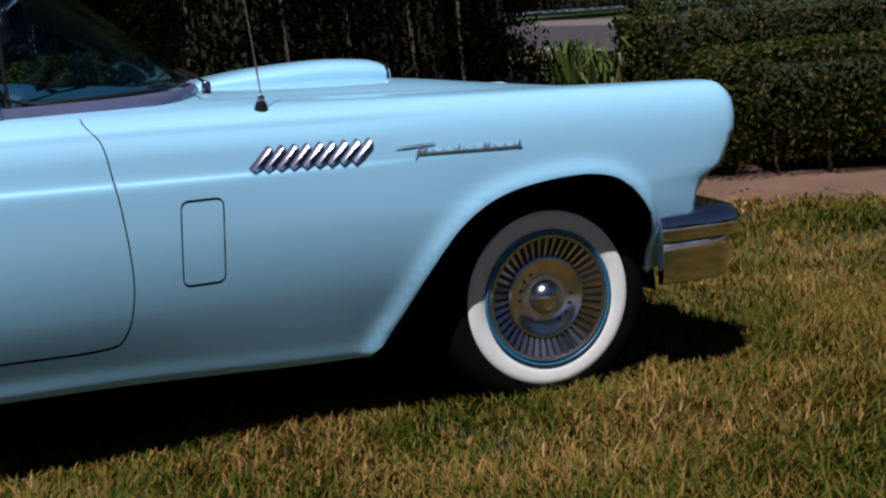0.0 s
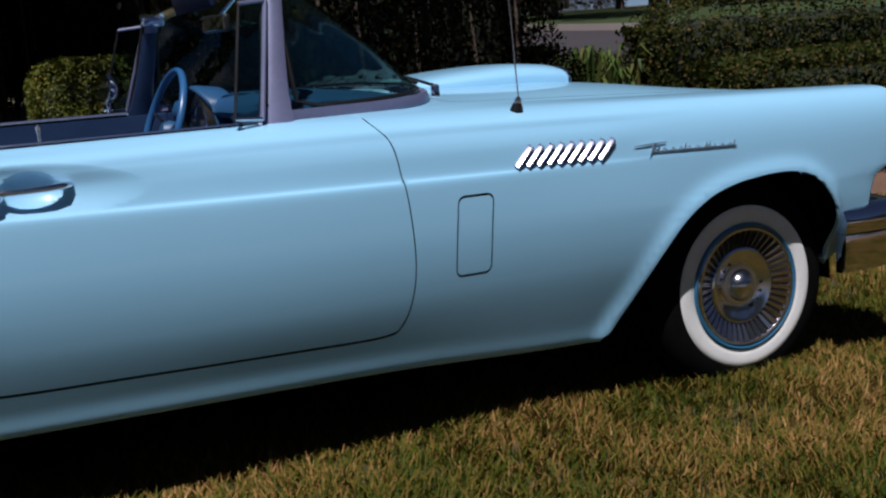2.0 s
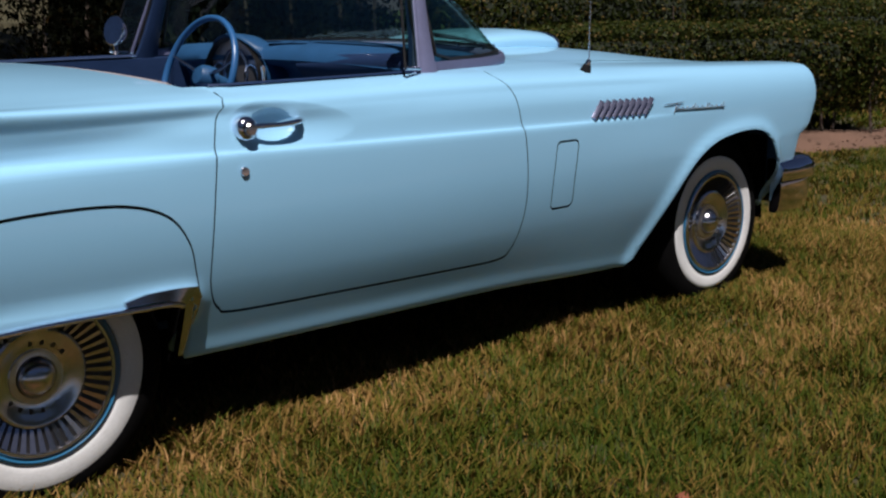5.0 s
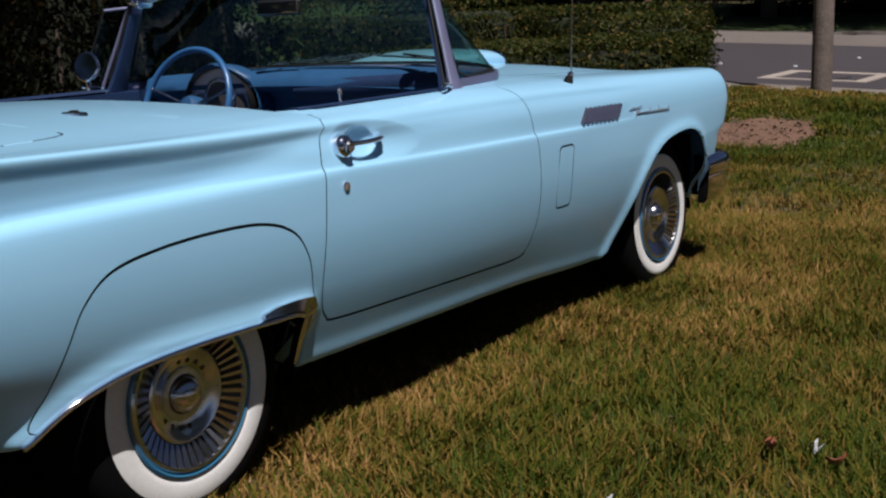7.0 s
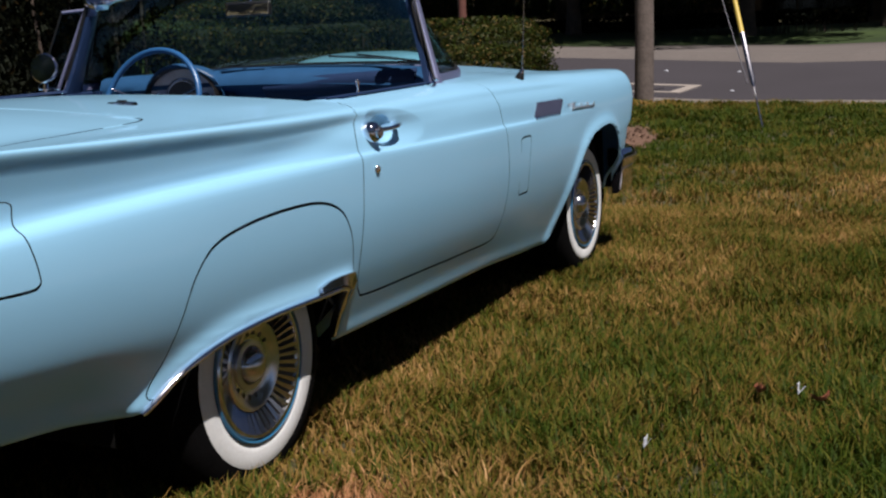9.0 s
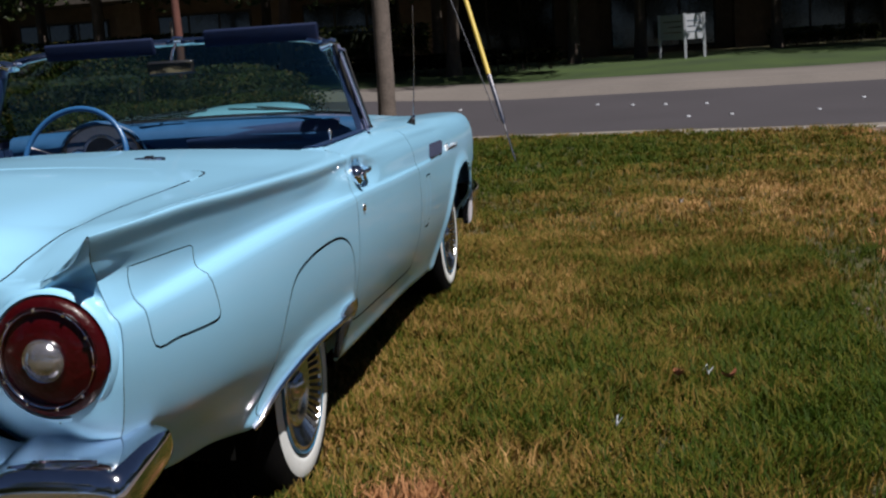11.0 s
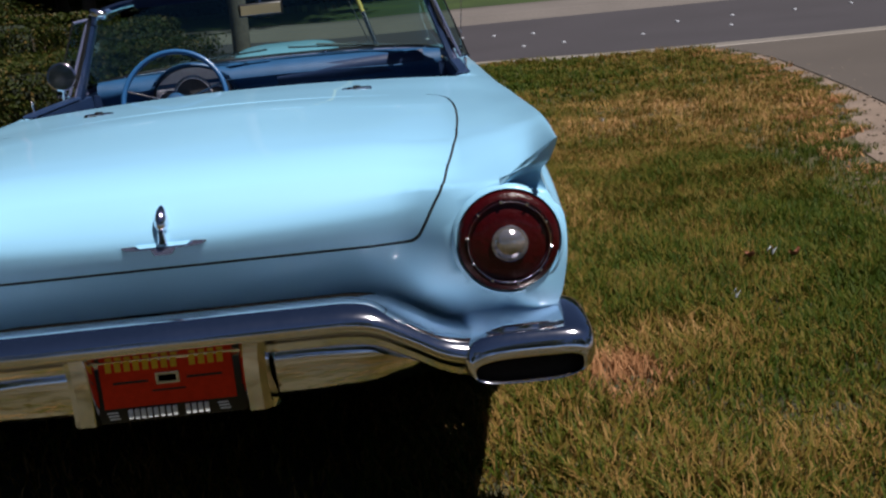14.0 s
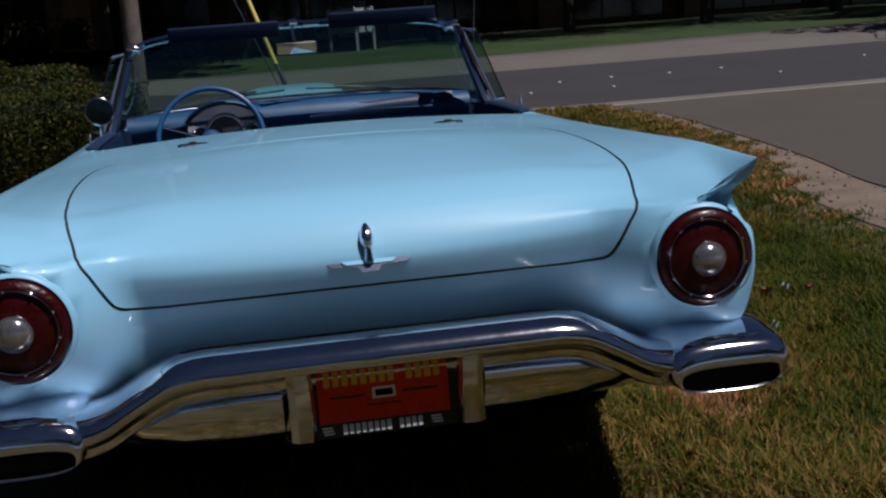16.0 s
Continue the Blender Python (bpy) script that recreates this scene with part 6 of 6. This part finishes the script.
def bent_tree(label, at, height, crown, trunk, count, leaf=0.07, low=1.6, lean=(0, 0), name="tree"):
    """A tapered trunk with limbs and a crown of leaf clumps with gaps."""
    x, y = at
    root = thing(name, label, "tree", (x, y, float(land(x, y)) - 0.03))
    r2 = random.Random(int(x * 31 + y * 17))
    bm = bmesh.new()
    path = [Vector((lean[0] * f * f * height, lean[1] * f * f * height, f * height * 0.7)) for f in np.linspace(0, 1, 8)]
    tube(bm, path, [trunk * (1.25 if i == 0 else 1 - 0.08 * i) for i in range(8)], 12)
    part("trunk", bm, BARK, root)
    centres = []
    for k in range(7):
        a, f = 2 * math.pi * k / 7 + r2.uniform(-0.3, 0.3), r2.uniform(0.45, 0.95)
        start = path[int(f * 7)]
        end = start + Vector((math.cos(a), math.sin(a), r2.uniform(0.1, 0.7))) * crown * r2.uniform(0.45, 0.8)
        mid = start.lerp(end, 0.5) + Vector((0, 0, 0.15 * crown))
        part("limb", tube(bmesh.new(), [start, mid, end], [trunk * 0.45, trunk * 0.28, trunk * 0.1], 7), BARK, root)
        centres += [end, mid]
    for k in range(16):
        a, rr = r2.uniform(0, 2 * math.pi), crown * math.sqrt(r2.random())
        centres.append(Vector((rr * math.cos(a) + lean[0] * height * 0.6, rr * math.sin(a) + lean[1] * height * 0.6, r2.uniform(low + 0.5, height))))
    c = np.array([centres[i] for i in rng.integers(0, len(centres), count)])
    d = rng.normal(size=(count, 3))
    d /= np.linalg.norm(d, axis=1, keepdims=True)
    p = c + d * (crown * 0.34 * rng.uniform(0.55, 1.0, count) ** 0.5)[:, None] * (1, 1, 0.7)
    keep = p[:, 2] > low + 0.25 * np.sin(3 * p[:, 0]) * np.cos(2.3 * p[:, 1])
    leaves_mesh("crown", p[keep], d[keep], leaf, TREE_LEAF, root)
    return root


bent_tree("shady broadleaf tree with a slim leaning trunk", (2.55, 5.75), 5.2, 2.6, 0.085, 16000, 0.06, 1.75, (-0.03, 0.02))
# these five are added so that their crowns darken the garden's far side
bent_tree("broadleaf tree shading the garden edge", (-1.5, 9.0), 6.0, 3.4, 0.15, 16000, 0.08, 1.3)
bent_tree("broadleaf tree shading the garden edge", (3.6, 11.5), 6.0, 3.2, 0.15, 14000, 0.08, 1.4)
bent_tree("broadleaf tree shading the garden edge", (12.5, 13.0), 6.5, 3.4, 0.16, 14000, 0.08, 1.9)
bent_tree("broad dense tree casting deep shade", (0.3, 8.4), 7.0, 4.2, 0.16, 26000, 0.085, 2.3)
bent_tree("broad dense tree casting deep shade", (5.6, 8.6), 7.0, 3.6, 0.16, 20000, 0.085, 2.3)
for x, y, lo in ((25.6, 11.5, 2.3), (25.2, 6.6, 2.4), (25.4, 2.6, 2.4)):
    bent_tree("leafy street tree leaning over the far pavement", (x, y), 6.5, 4.2, 0.17, 15000, 0.12, lo, (-0.22, -0.12))
for x, y, lo in ((29.5, 15, 1.9), (30.0, 8.5, 2.0), (29.5, 3.6, 2.1), (30.5, 0.0, 2.0), (31.5, -1.8, 2.3), (32.5, -5.6, 2.2), (31.5, -9.5, 1.7), (30.0, -13.2, 2.0), (31.5, -18, 1.6), (34.0, 20, 1.8), (36.5, -25, 1.6)):
    bent_tree("street tree across the road with a dark trunk", (x, y), 6.5, 4.4, 0.17, 9000, 0.13, lo)
# shrubs added to stand for the black shade behind the car
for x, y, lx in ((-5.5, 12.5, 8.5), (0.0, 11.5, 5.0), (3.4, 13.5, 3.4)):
    hedge("tall dark shrub border in the shade of trees", (x, y), (lx, 2.4, 4.2), 0, 14000, 0.055, 0.4, "shrub_border", SHADED_LEAF)

# unseen trees added round the camera's side to block low sky light
for x, y in ((-13, -17), (-5, -18.5), (3, -17.5), (11, -18.5), (-15, -9), (-16, -1), (-15, 8), (19, -20), (26, -21)):
    bent_tree("tall broadleaf tree enclosing the garden", (x, y), 8.5, 4.4, 0.2, 6000, 0.22, 0.8)

# trees and shrubs added to fill the dark beyond the hedge gap
for x, y in ((19, 40), (24, 35), (29, 44), (25, 52), (33, 33), (36, 48)):
    bent_tree("distant broadleaf tree beyond the street", (x, y), 8.0, 4.6, 0.2, 6000, 0.22, 0.9)
hedge("long dark shrub border far beyond the street", (27, 57), (30, 3.0, 5.0), 0, 9000, 0.16, 0.3, "shrub_border", SHADED_LEAF)

# ---------------------------------------------------------------- poles, sign and stay
def pole(label, at, radius, height, material=WOOD_POLE, name="utility_pole"):
    x, y = at
    root = thing(name, label, "pole", (x, y, float(land(x, y)) - 0.02))
    bm = bmesh.new()
    tube(bm, [(0.01 * math.sin(k), 0.01 * math.cos(2 * k), height * k / 10) for k in range(11)], [radius * (1 - 0.025 * k) for k in range(11)], 16)
    part("shaft", bm, material, root)
    return root


pole("weathered wooden utility pole at the lawn's edge", (12.55, 1.56), 0.122, 8.5)
pole("slim reddish wooden pole across the street", (20.9, 7.6), 0.085, 7.0, RED_POLE)
pole("thin pale post beside the far pavement", (22.6, 8.4), 0.035, 1.5, CONCRETE, "post")
base, direction = Vector((9.28, -0.447, 0.0)), Vector((0.470, 0.285, 0.90)).normalized()
stay = thing("guy_stay", "slanted steel guy stay with a yellow guard", "guy wire", base)
part("anchor_rod", tube(bmesh.new(), [direction * -0.05, direction * 0.36], 0.009, 8), STAINLESS, stay)
part("anchor_eye", spin(bmesh.new(), [(0.022 + 0.007 * math.cos(a), 0.007 * math.sin(a)) for a in np.linspace(0, 2 * math.pi, 8, endpoint=False)], 16, "y", direction * 0.37, True), STAINLESS, stay)
part("stay_wire", tube(bmesh.new(), [direction * 0.36, direction * 7.6], 0.007, 6), STAINLESS, stay)
part("grip", tube(bmesh.new(), [direction * 0.46, direction * 0.52, direction * 1.05, direction * 1.12], [0.012, 0.026, 0.026, 0.018], 10), STAINLESS, stay, "wrapped grey wire grip")
part("yellow_guard", tube(bmesh.new(), [direction * 1.06, direction * 3.3], 0.025, 12), YELLOW, stay, "yellow plastic guard")
part("second_wire", tube(bmesh.new(), [direction * 0.50 + Vector((-0.02, 0.05, 0)), direction * 7.5 + Vector((-0.05, 0.55, 0.0))], 0.006, 6), STAINLESS, stay)

sx, sy = 28.9, -2.92
sign_board = thing("sign_board", "white two-faced notice board on posts", "sign", (sx, sy, float(land(sx, sy))))
for (x0, y0), (x1, y1) in (((0, 0), (1.15, 0.62)), ((0, 0), (0.35, -0.50))):
    bm = bmesh.new()
    prism(bm, [(0, 0.50), (1, 0.50), (1, 1.14), (0, 1.14)], 0.04, lambda u, v, d: (x0 + (x1 - x0) * u + d, y0 + (y1 - y0) * u, v))
    board = part("board", bm, SIGN_GREY, sign_board, "white board", smooth=False)
    for row in range(3):
        part("faded_line", prism(bmesh.new(), [(0.12, 0.98 - 0.14 * row), (0.85 - 0.2 * (row % 2), 0.98 - 0.14 * row), (0.85 - 0.2 * (row % 2), 0.95 - 0.14 * row), (0.12, 0.95 - 0.14 * row)], 0.004, lambda u, v, d: (x0 + (x1 - x0) * u - 0.004 + d, y0 + (y1 - y0) * u, v)), STAINLESS, board, smooth=False)
for px, py in ((0, 0), (1.15, 0.62), (0.35, -0.50)):
    part("post", box(bmesh.new(), (px - 0.035, py - 0.035, -0.05), (px + 0.035, py + 0.035, 1.16), 0.008, 1), SIGN_GREY, sign_board)

# ---------------------------------------------------------------- far building
bz = float(land(37.5, 0)) - 0.1
bld = thing("brick_building", "long low brown brick building in tree shade", "building", (37.5, 0, bz))
part("wall", box(bmesh.new(), (0.4, -45, 0), (9, 45, 3.4)), BRICK, bld, smooth=False)
part("roof", box(bmesh.new(), (-1.4, -46, 3.0), (10, 46, 3.35), 0.03, 1), ROOF, bld, smooth=False)
for k, y in enumerate(np.arange(-42, 43, 5.25)):
    part("pier", box(bmesh.new(), (-0.25, y - 0.45, 0), (0.4, y + 0.45, 3.0), 0.01, 1), BRICK, bld, smooth=False)
    win = part("window", box(bmesh.new(), (0.36, y + 1.0, 0.25 if k % 3 else 0.02), (0.42, y + 4.4, 2.5)), DARK_FRAME, bld, smooth=False)
    for j in range(3):
        part("pane", box(bmesh.new(), (0.345, y + 1.07 + 1.12 * j, 0.32 if k % 3 else 0.08), (0.365, y + 2.11 + 1.12 * j, 2.42)), DARK_GLASS, win, smooth=False)

# ---------------------------------------------------------------- lane dots, patches and litter
for x, y in ((15.3, -2.43), (15.28, -3.06), (15.28, -4.31), (15.3, -5.7), (15.35, -8.6), (15.3, 1.0), (15.3, 2.1), (17.9, -1.0), (17.6, -1.6), (17.4, -2.14), (17.2, -2.8), (16.9, -6.16), (16.8, -7.2), (16.8, -5.2), (16.9, -8.2), (17.0, -11.0), (17.0, -12.2), (16.6, 3.2), (16.6, 4.4), (18.0, 1.4), (17.9, 2.6)):
    t = tagged(part("lane_dot", spin(bmesh.new(), [(0.036, -0.03), (0.033, -0.012), (0.024, -0.006), (0.004, -0.003)], 14, "z"), SIGN_GREY), "raised white lane dot on the asphalt", "road marker", "lane dots")
    t.location = (x, y, float(land(x, y)))
bm = bmesh.new()
rows = []
for cx_, cy_ in ((-1, -1), (1, -1), (1, 1), (-1, 1), (-1, -1)):
    row = []
    for r, drop in ((0.74, 0.06), (0.74, 0.018), (0.56, 0.018), (0.56, 0.06)):
        px, py = 15.35 + r * cx_, 2.35 + r * cy_
        row.append((px, py, float(land(px, py)) - drop))
    rows.append(row)
sweep(bm, rows, closed=False)
tagged(part("road_patch", bm, KERB, smooth=False), "square pale concrete frame round a manhole", "road patch", kind="structure")
cover = tagged(part("manhole_cover", spin(bmesh.new(), [(0.34, -0.02), (0.33, 0.0), (0.05, 0.001)], 28, "z"), ASPHALT), "round dark manhole cover in the road", "manhole cover")
cover.location = (15.35, 2.35, float(land(15.35, 2.35)) - 0.014)


def patch(label, centre, radii, turn, material, up, seed):
    """A flat bed of earth with an uneven rim."""
    r2 = random.Random(seed)
    bm = bmesh.new()
    mid = Vector(centre)
    rings = []
    for f in (1.0, 0.75, 0.45, 0.0):
        ring = []
        for k in range(40):
            a = 2 * math.pi * k / 40
            rr = f * (1 + 0.12 * math.sin(3 * a + seed) + 0.08 * math.sin(7 * a) + r2.uniform(-0.04, 0.04))
            p = Matrix.Rotation(radians(turn), 2) @ Vector((radii[0] * rr * math.cos(a), radii[1] * rr * math.sin(a)))
            ring.append(bm.verts.new((mid.x + p.x, mid.y + p.y, float(land(mid.x + p.x, mid.y + p.y)) + up * (1 - f * f) + 0.006)))
        rings.append(ring)
    for r, q in zip(rings, rings[1:]):
        for k in range(40):
            bm.faces.new((r[k], r[(k + 1) % 40], q[(k + 1) % 40], q[k]))
    bmesh.ops.remove_doubles(bm, verts=bm.verts, dist=0.001)
    return tagged(part("soil_bed", bm, material), label, "soil", kind="structure")


BEDS = [((8.4, 0.85), (1.15, 0.50), 15), ((6.43, 1.92), (2.3, 0.74), -25.6)]
patch("bare reddish soil at the end of the hedge", (*BEDS[0][0],), BEDS[0][1], BEDS[0][2], DIRT, 0.02, 3)
patch("bare reddish soil under the hedge", (*BEDS[1][0],), BEDS[1][1], BEDS[1][2], DIRT, 0.05, 8)

# strap-leaved plants in the gap between the hedges
plants = thing("strap_leaf_plant", "clump of long arching green strap leaves", "plant", (5.10, 3.72, float(land(5.10, 3.72))))
bm = bmesh.new()
r2 = random.Random(4)
for k in range(240):
    a, reach, top = r2.uniform(0, 6.28), r2.uniform(0.10, 0.36), r2.uniform(0.50, 1.0)
    bx, by = r2.uniform(-0.15, 0.15), r2.uniform(-0.30, 0.30)
    side_v = Vector((-math.sin(a), math.cos(a), 0)) * r2.uniform(0.010, 0.018)
    row = []
    for f in (0, 0.35, 0.65, 0.85, 1.0):
        p = Vector((bx + reach * f * math.cos(a), by + reach * f * math.sin(a), top * (math.sin(min(1.0, f * 1.15) * 1.9) - 0.15 * f)))
        wide = side_v * (1.05 - f**3)
        row.append((bm.verts.new(p - wide), bm.verts.new(p + wide)))
    for (a1, b1), (a2, b2) in zip(row, row[1:]):
        bm.faces.new((a1, b1, b2, a2))
part("leaves", bm, STRAP_LEAF, plants)

for x, y, s, turn_z in ((0.957, -1.828, 0.028, 20), (0.926, -2.004, 0.025, 110)):
    leaf = part("fallen_leaf", sweep(bmesh.new(), [[(s * u, s * 0.55 * v * (1 - u * u) ** 0.5, 0.012 * v * v + 0.016 * u * u) for v in (-1, -0.5, 0, 0.5, 1)] for u in np.linspace(-0.98, 0.98, 9)], closed=False), DEAD_LEAF)
    tagged(leaf, "curled reddish brown dead leaf on the grass", "leaf", "fallen leaves").location = (x, y, 0.055)
    leaf.rotation_euler = (0.3, 0.2, radians(turn_z))
for x, y, s in ((0.459, -1.632, 0.011), (5.34, -1.98, 0.015), (1.00, -1.927, 0.014)):
    scrap = part("paper_scrap", sweep(bmesh.new(), [[(s * u, s * v * 0.8, 0.012 * math.sin(3 * u + 2 * v) + 0.01 * v * v) for v in (-1, -0.3, 0.4, 1)] for u in np.linspace(-1, 1, 7)], closed=False), SIGN_GREY)
    tagged(scrap, "small crumpled white scrap on the grass", "litter", "litter").location = (x, y, 0.058)
    scrap.rotation_euler = (0.2, -0.3, s * 60)
clod = part("dark_clod", spin(bmesh.new(), [(0.012, -0.01), (0.03, 0.0), (0.024, 0.018), (0.006, 0.026)], 9, "z"), BARK)
tagged(clod, "small dark clod lying in the grass", "clod").location = (3.633, -0.862, 0.03)

# ---------------------------------------------------------------- grass
def in_bed(x, y):
    hit = np.zeros(len(x), bool)
    for (cx, cy), (rx, ry), turn in BEDS:
        c, s = math.cos(radians(turn)), math.sin(radians(turn))
        u, v = (x - cx) * c + (y - cy) * s, -(x - cx) * s + (y - cy) * c
        hit |= (u / rx) ** 2 + (v / ry) ** 2 < 0.92
    return hit


def grass(name, label, density, x0, x1, y0, y1, tall, wide, material=None, keep=None):
    """Bent blades in tufts, each of three triangles."""
    tufts = int(density * (x1 - x0) * (y1 - y0) / 7)
    cx, cy = rng.uniform(x0, x1, tufts), rng.uniform(y0, y1, tufts)
    ok = ~in_bed(cx, cy) & (cy > verge_edge(cx) + 0.12 * np.sin(9 * cx)) & (cx < near_kerb(cy) - 0.12)
    if material is None:
        ok &= ((cx + 0.19) / 0.22) ** 2 + ((cy + 1.09) / 0.14) ** 2 > rng.uniform(0.5, 1.1, len(cx))
    if keep is not None:
        ok &= keep(cx, cy)
    cx, cy = cx[ok], cy[ok]
    lush = np.array([noise.noise(Vector((a * 2.2, b * 2.2, 0.3))) for a, b in zip(cx, cy)])
    n = len(cx) * 7
    bx, by = np.repeat(cx, 7) + rng.normal(0, 0.016, n), np.repeat(cy, 7) + rng.normal(0, 0.016, n)
    h = tall * rng.uniform(0.35, 1.15, n) * (1 + 0.6 * np.repeat(lush, 7))
    # blades of a tuft lie roughly one way, and neighbouring tufts much alike
    lay = np.array([noise.noise(Vector((a * 1.6, b * 1.6, 7.1))) for a, b in zip(cx, cy)]) * 5 + rng.normal(0, 1.2, len(cx))
    a, lean = np.repeat(lay, 7) + rng.normal(0, 1.3, n), rng.uniform(0.15, 1.25, n) * h
    z = land(bx, by) - 0.004
    sx_, sy_ = -np.sin(a) * wide * 0.5, np.cos(a) * wide * 0.5
    dx, dy = np.cos(a) * lean, np.sin(a) * lean
    v = np.empty((n, 5, 3))
    for i, (f, w_, up) in enumerate(((0, 1, 0), (0, -1, 0), (0.35, 0.8, 0.62), (0.35, -0.8, 0.62), (1, 0, 0.93))):
        v[:, i, 0], v[:, i, 1], v[:, i, 2] = bx + dx * f + sx_ * w_, by + dy * f + sy_ * w_, z + h * up
    b = 5 * np.arange(n)[:, None]
    tris = np.concatenate([b + (0, 1, 3), b + (0, 3, 2), b + (2, 3, 4)], 1).reshape(-1, 3)
    me = bpy.data.meshes.new(name)
    me.vertices.add(5 * n)
    me.vertices.foreach_set("co", v.reshape(-1).astype(np.float32))
    me.loops.add(9 * n)
    me.loops.foreach_set("vertex_index", tris.ravel().astype(np.int32))
    me.polygons.add(3 * n)
    me.polygons.foreach_set("loop_start", (3 * np.arange(3 * n)).astype(np.int32))
    me.polygons.foreach_set("loop_total", np.full(3 * n, 3, np.int32))
    me.update()
    me.validate()
    me.materials.append(material or GRASS)
    return tagged(new(name, me), label, "grass", kind="stuff")


def near(x, y):
    return (y < 0.6) & (y > -3.4)


grass("grass", "short mown lawn of mixed green and straw blades", 15000, -2.4, 4.2, -2.6, -0.35, 0.062, 0.0054, keep=near)
grass("grass", "short mown lawn of mixed green and straw blades", 3200, -2.4, 4.2, -0.35, 0.9, 0.055, 0.006)
grass("grass", "short mown lawn of mixed green and straw blades", 5500, 2.9, 4.2, -0.35, 2.4, 0.055, 0.0058)
grass("grass", "short mown lawn of mixed green and straw blades", 5000, -2.4, 4.2, -3.6, -2.6, 0.052, 0.005)
grass("grass", "short mown lawn of mixed green and straw blades", 4600, 4.2, 7.5, -4.6, 2.6, 0.054, 0.0065)
grass("grass", "short mown lawn of mixed green and straw blades", 2200, 7.5, 13.0, -4.6, 6.0, 0.062, 0.011)
grass("grass", "short mown lawn of mixed green and straw blades", 700, -2.4, 7.5, 0.9, 6.0, 0.065, 0.014, keep=lambda x, y: (x > 3.2) | (y > 1.2))
grass("grass", "short mown lawn of mixed green and straw blades", 600, -7.0, -2.4, -4.6, 6.0, 0.06, 0.013)
grass("dry_grass", "small round patch of dead straw-coloured grass", 9000, -0.48, 0.10, -1.32, -0.88, 0.050, 0.005, STRAW, keep=lambda x, y: ((x + 0.19) / 0.24) ** 2 + ((y + 1.09) / 0.16) ** 2 < 1 + 0.3 * np.sin(40 * x))
grass("dry_grass", "ragged straw and weeds along the driveway's edge", 2600, 1.5, 10.8, -4.6, -2.9, 0.05, 0.009, STRAW, keep=lambda x, y: (np.abs(y - verge_edge(x) - 0.18) < 0.20 + 0.12 * np.sin(7 * x)) & (np.sin(13 * x + 5 * y) > -0.2))

# loose clods and debris on the bare strip
n = 550
cx = rng.uniform(1.0, 10.6, n)
cy = verge_edge(cx) + rng.normal(0.02, 0.22, n)
size = rng.uniform(0.004, 0.016, n)[:, None, None]
octa = np.array([(1, 0, 0), (-1, 0, 0), (0, 1, 0), (0, -1, 0), (0, 0, 0.7), (0, 0, -0.7)], float)
verts = octa[None] * size * rng.uniform(0.6, 1.4, (n, 6, 3))
turn = rng.uniform(0, 2 * math.pi, n)
c, s = np.cos(turn)[:, None], np.sin(turn)[:, None]
verts = np.stack([verts[:, :, 0] * c - verts[:, :, 1] * s, verts[:, :, 0] * s + verts[:, :, 1] * c, verts[:, :, 2]], -1)
verts += np.stack([cx, cy, land(cx, cy) + 0.014], -1)[:, None]
octa_faces = np.array([(0, 2, 4), (2, 1, 4), (1, 3, 4), (3, 0, 4), (2, 0, 5), (1, 2, 5), (3, 1, 5), (0, 3, 5)])
tagged(link_mesh("debris", verts.reshape(-1, 3), (octa_faces[None] + 6 * np.arange(n)[:, None, None]).reshape(-1, 3), CLOD, smooth=False), "small clods and stones on the bare dirt strip", "debris", kind="stuff")
n = 700
bed = rng.integers(0, 2, n)
ang, rad = rng.uniform(0, 2 * math.pi, n), np.sqrt(rng.uniform(0, 1, n))
mid_x, mid_y = np.array([b[0][0] for b in BEDS])[bed], np.array([b[0][1] for b in BEDS])[bed]
rx, ry = np.array([b[1][0] for b in BEDS])[bed], np.array([b[1][1] for b in BEDS])[bed]
rot = np.radians(np.array([b[2] for b in BEDS])[bed])
u, v = rx * rad * np.cos(ang), ry * rad * np.sin(ang)
lx, ly = mid_x + u * np.cos(rot) - v * np.sin(rot), mid_y + u * np.sin(rot) + v * np.cos(rot)
ob = leaves_mesh("leaf_litter", np.stack([lx, ly, land(lx, ly) + 0.035], -1), np.tile((0.0, 0.0, 1.0), (n, 1)), 0.024, LITTER, None, spread=0.35)
tagged(ob, "scattered dead brown leaves on the soil beds", "leaf litter", kind="stuff")
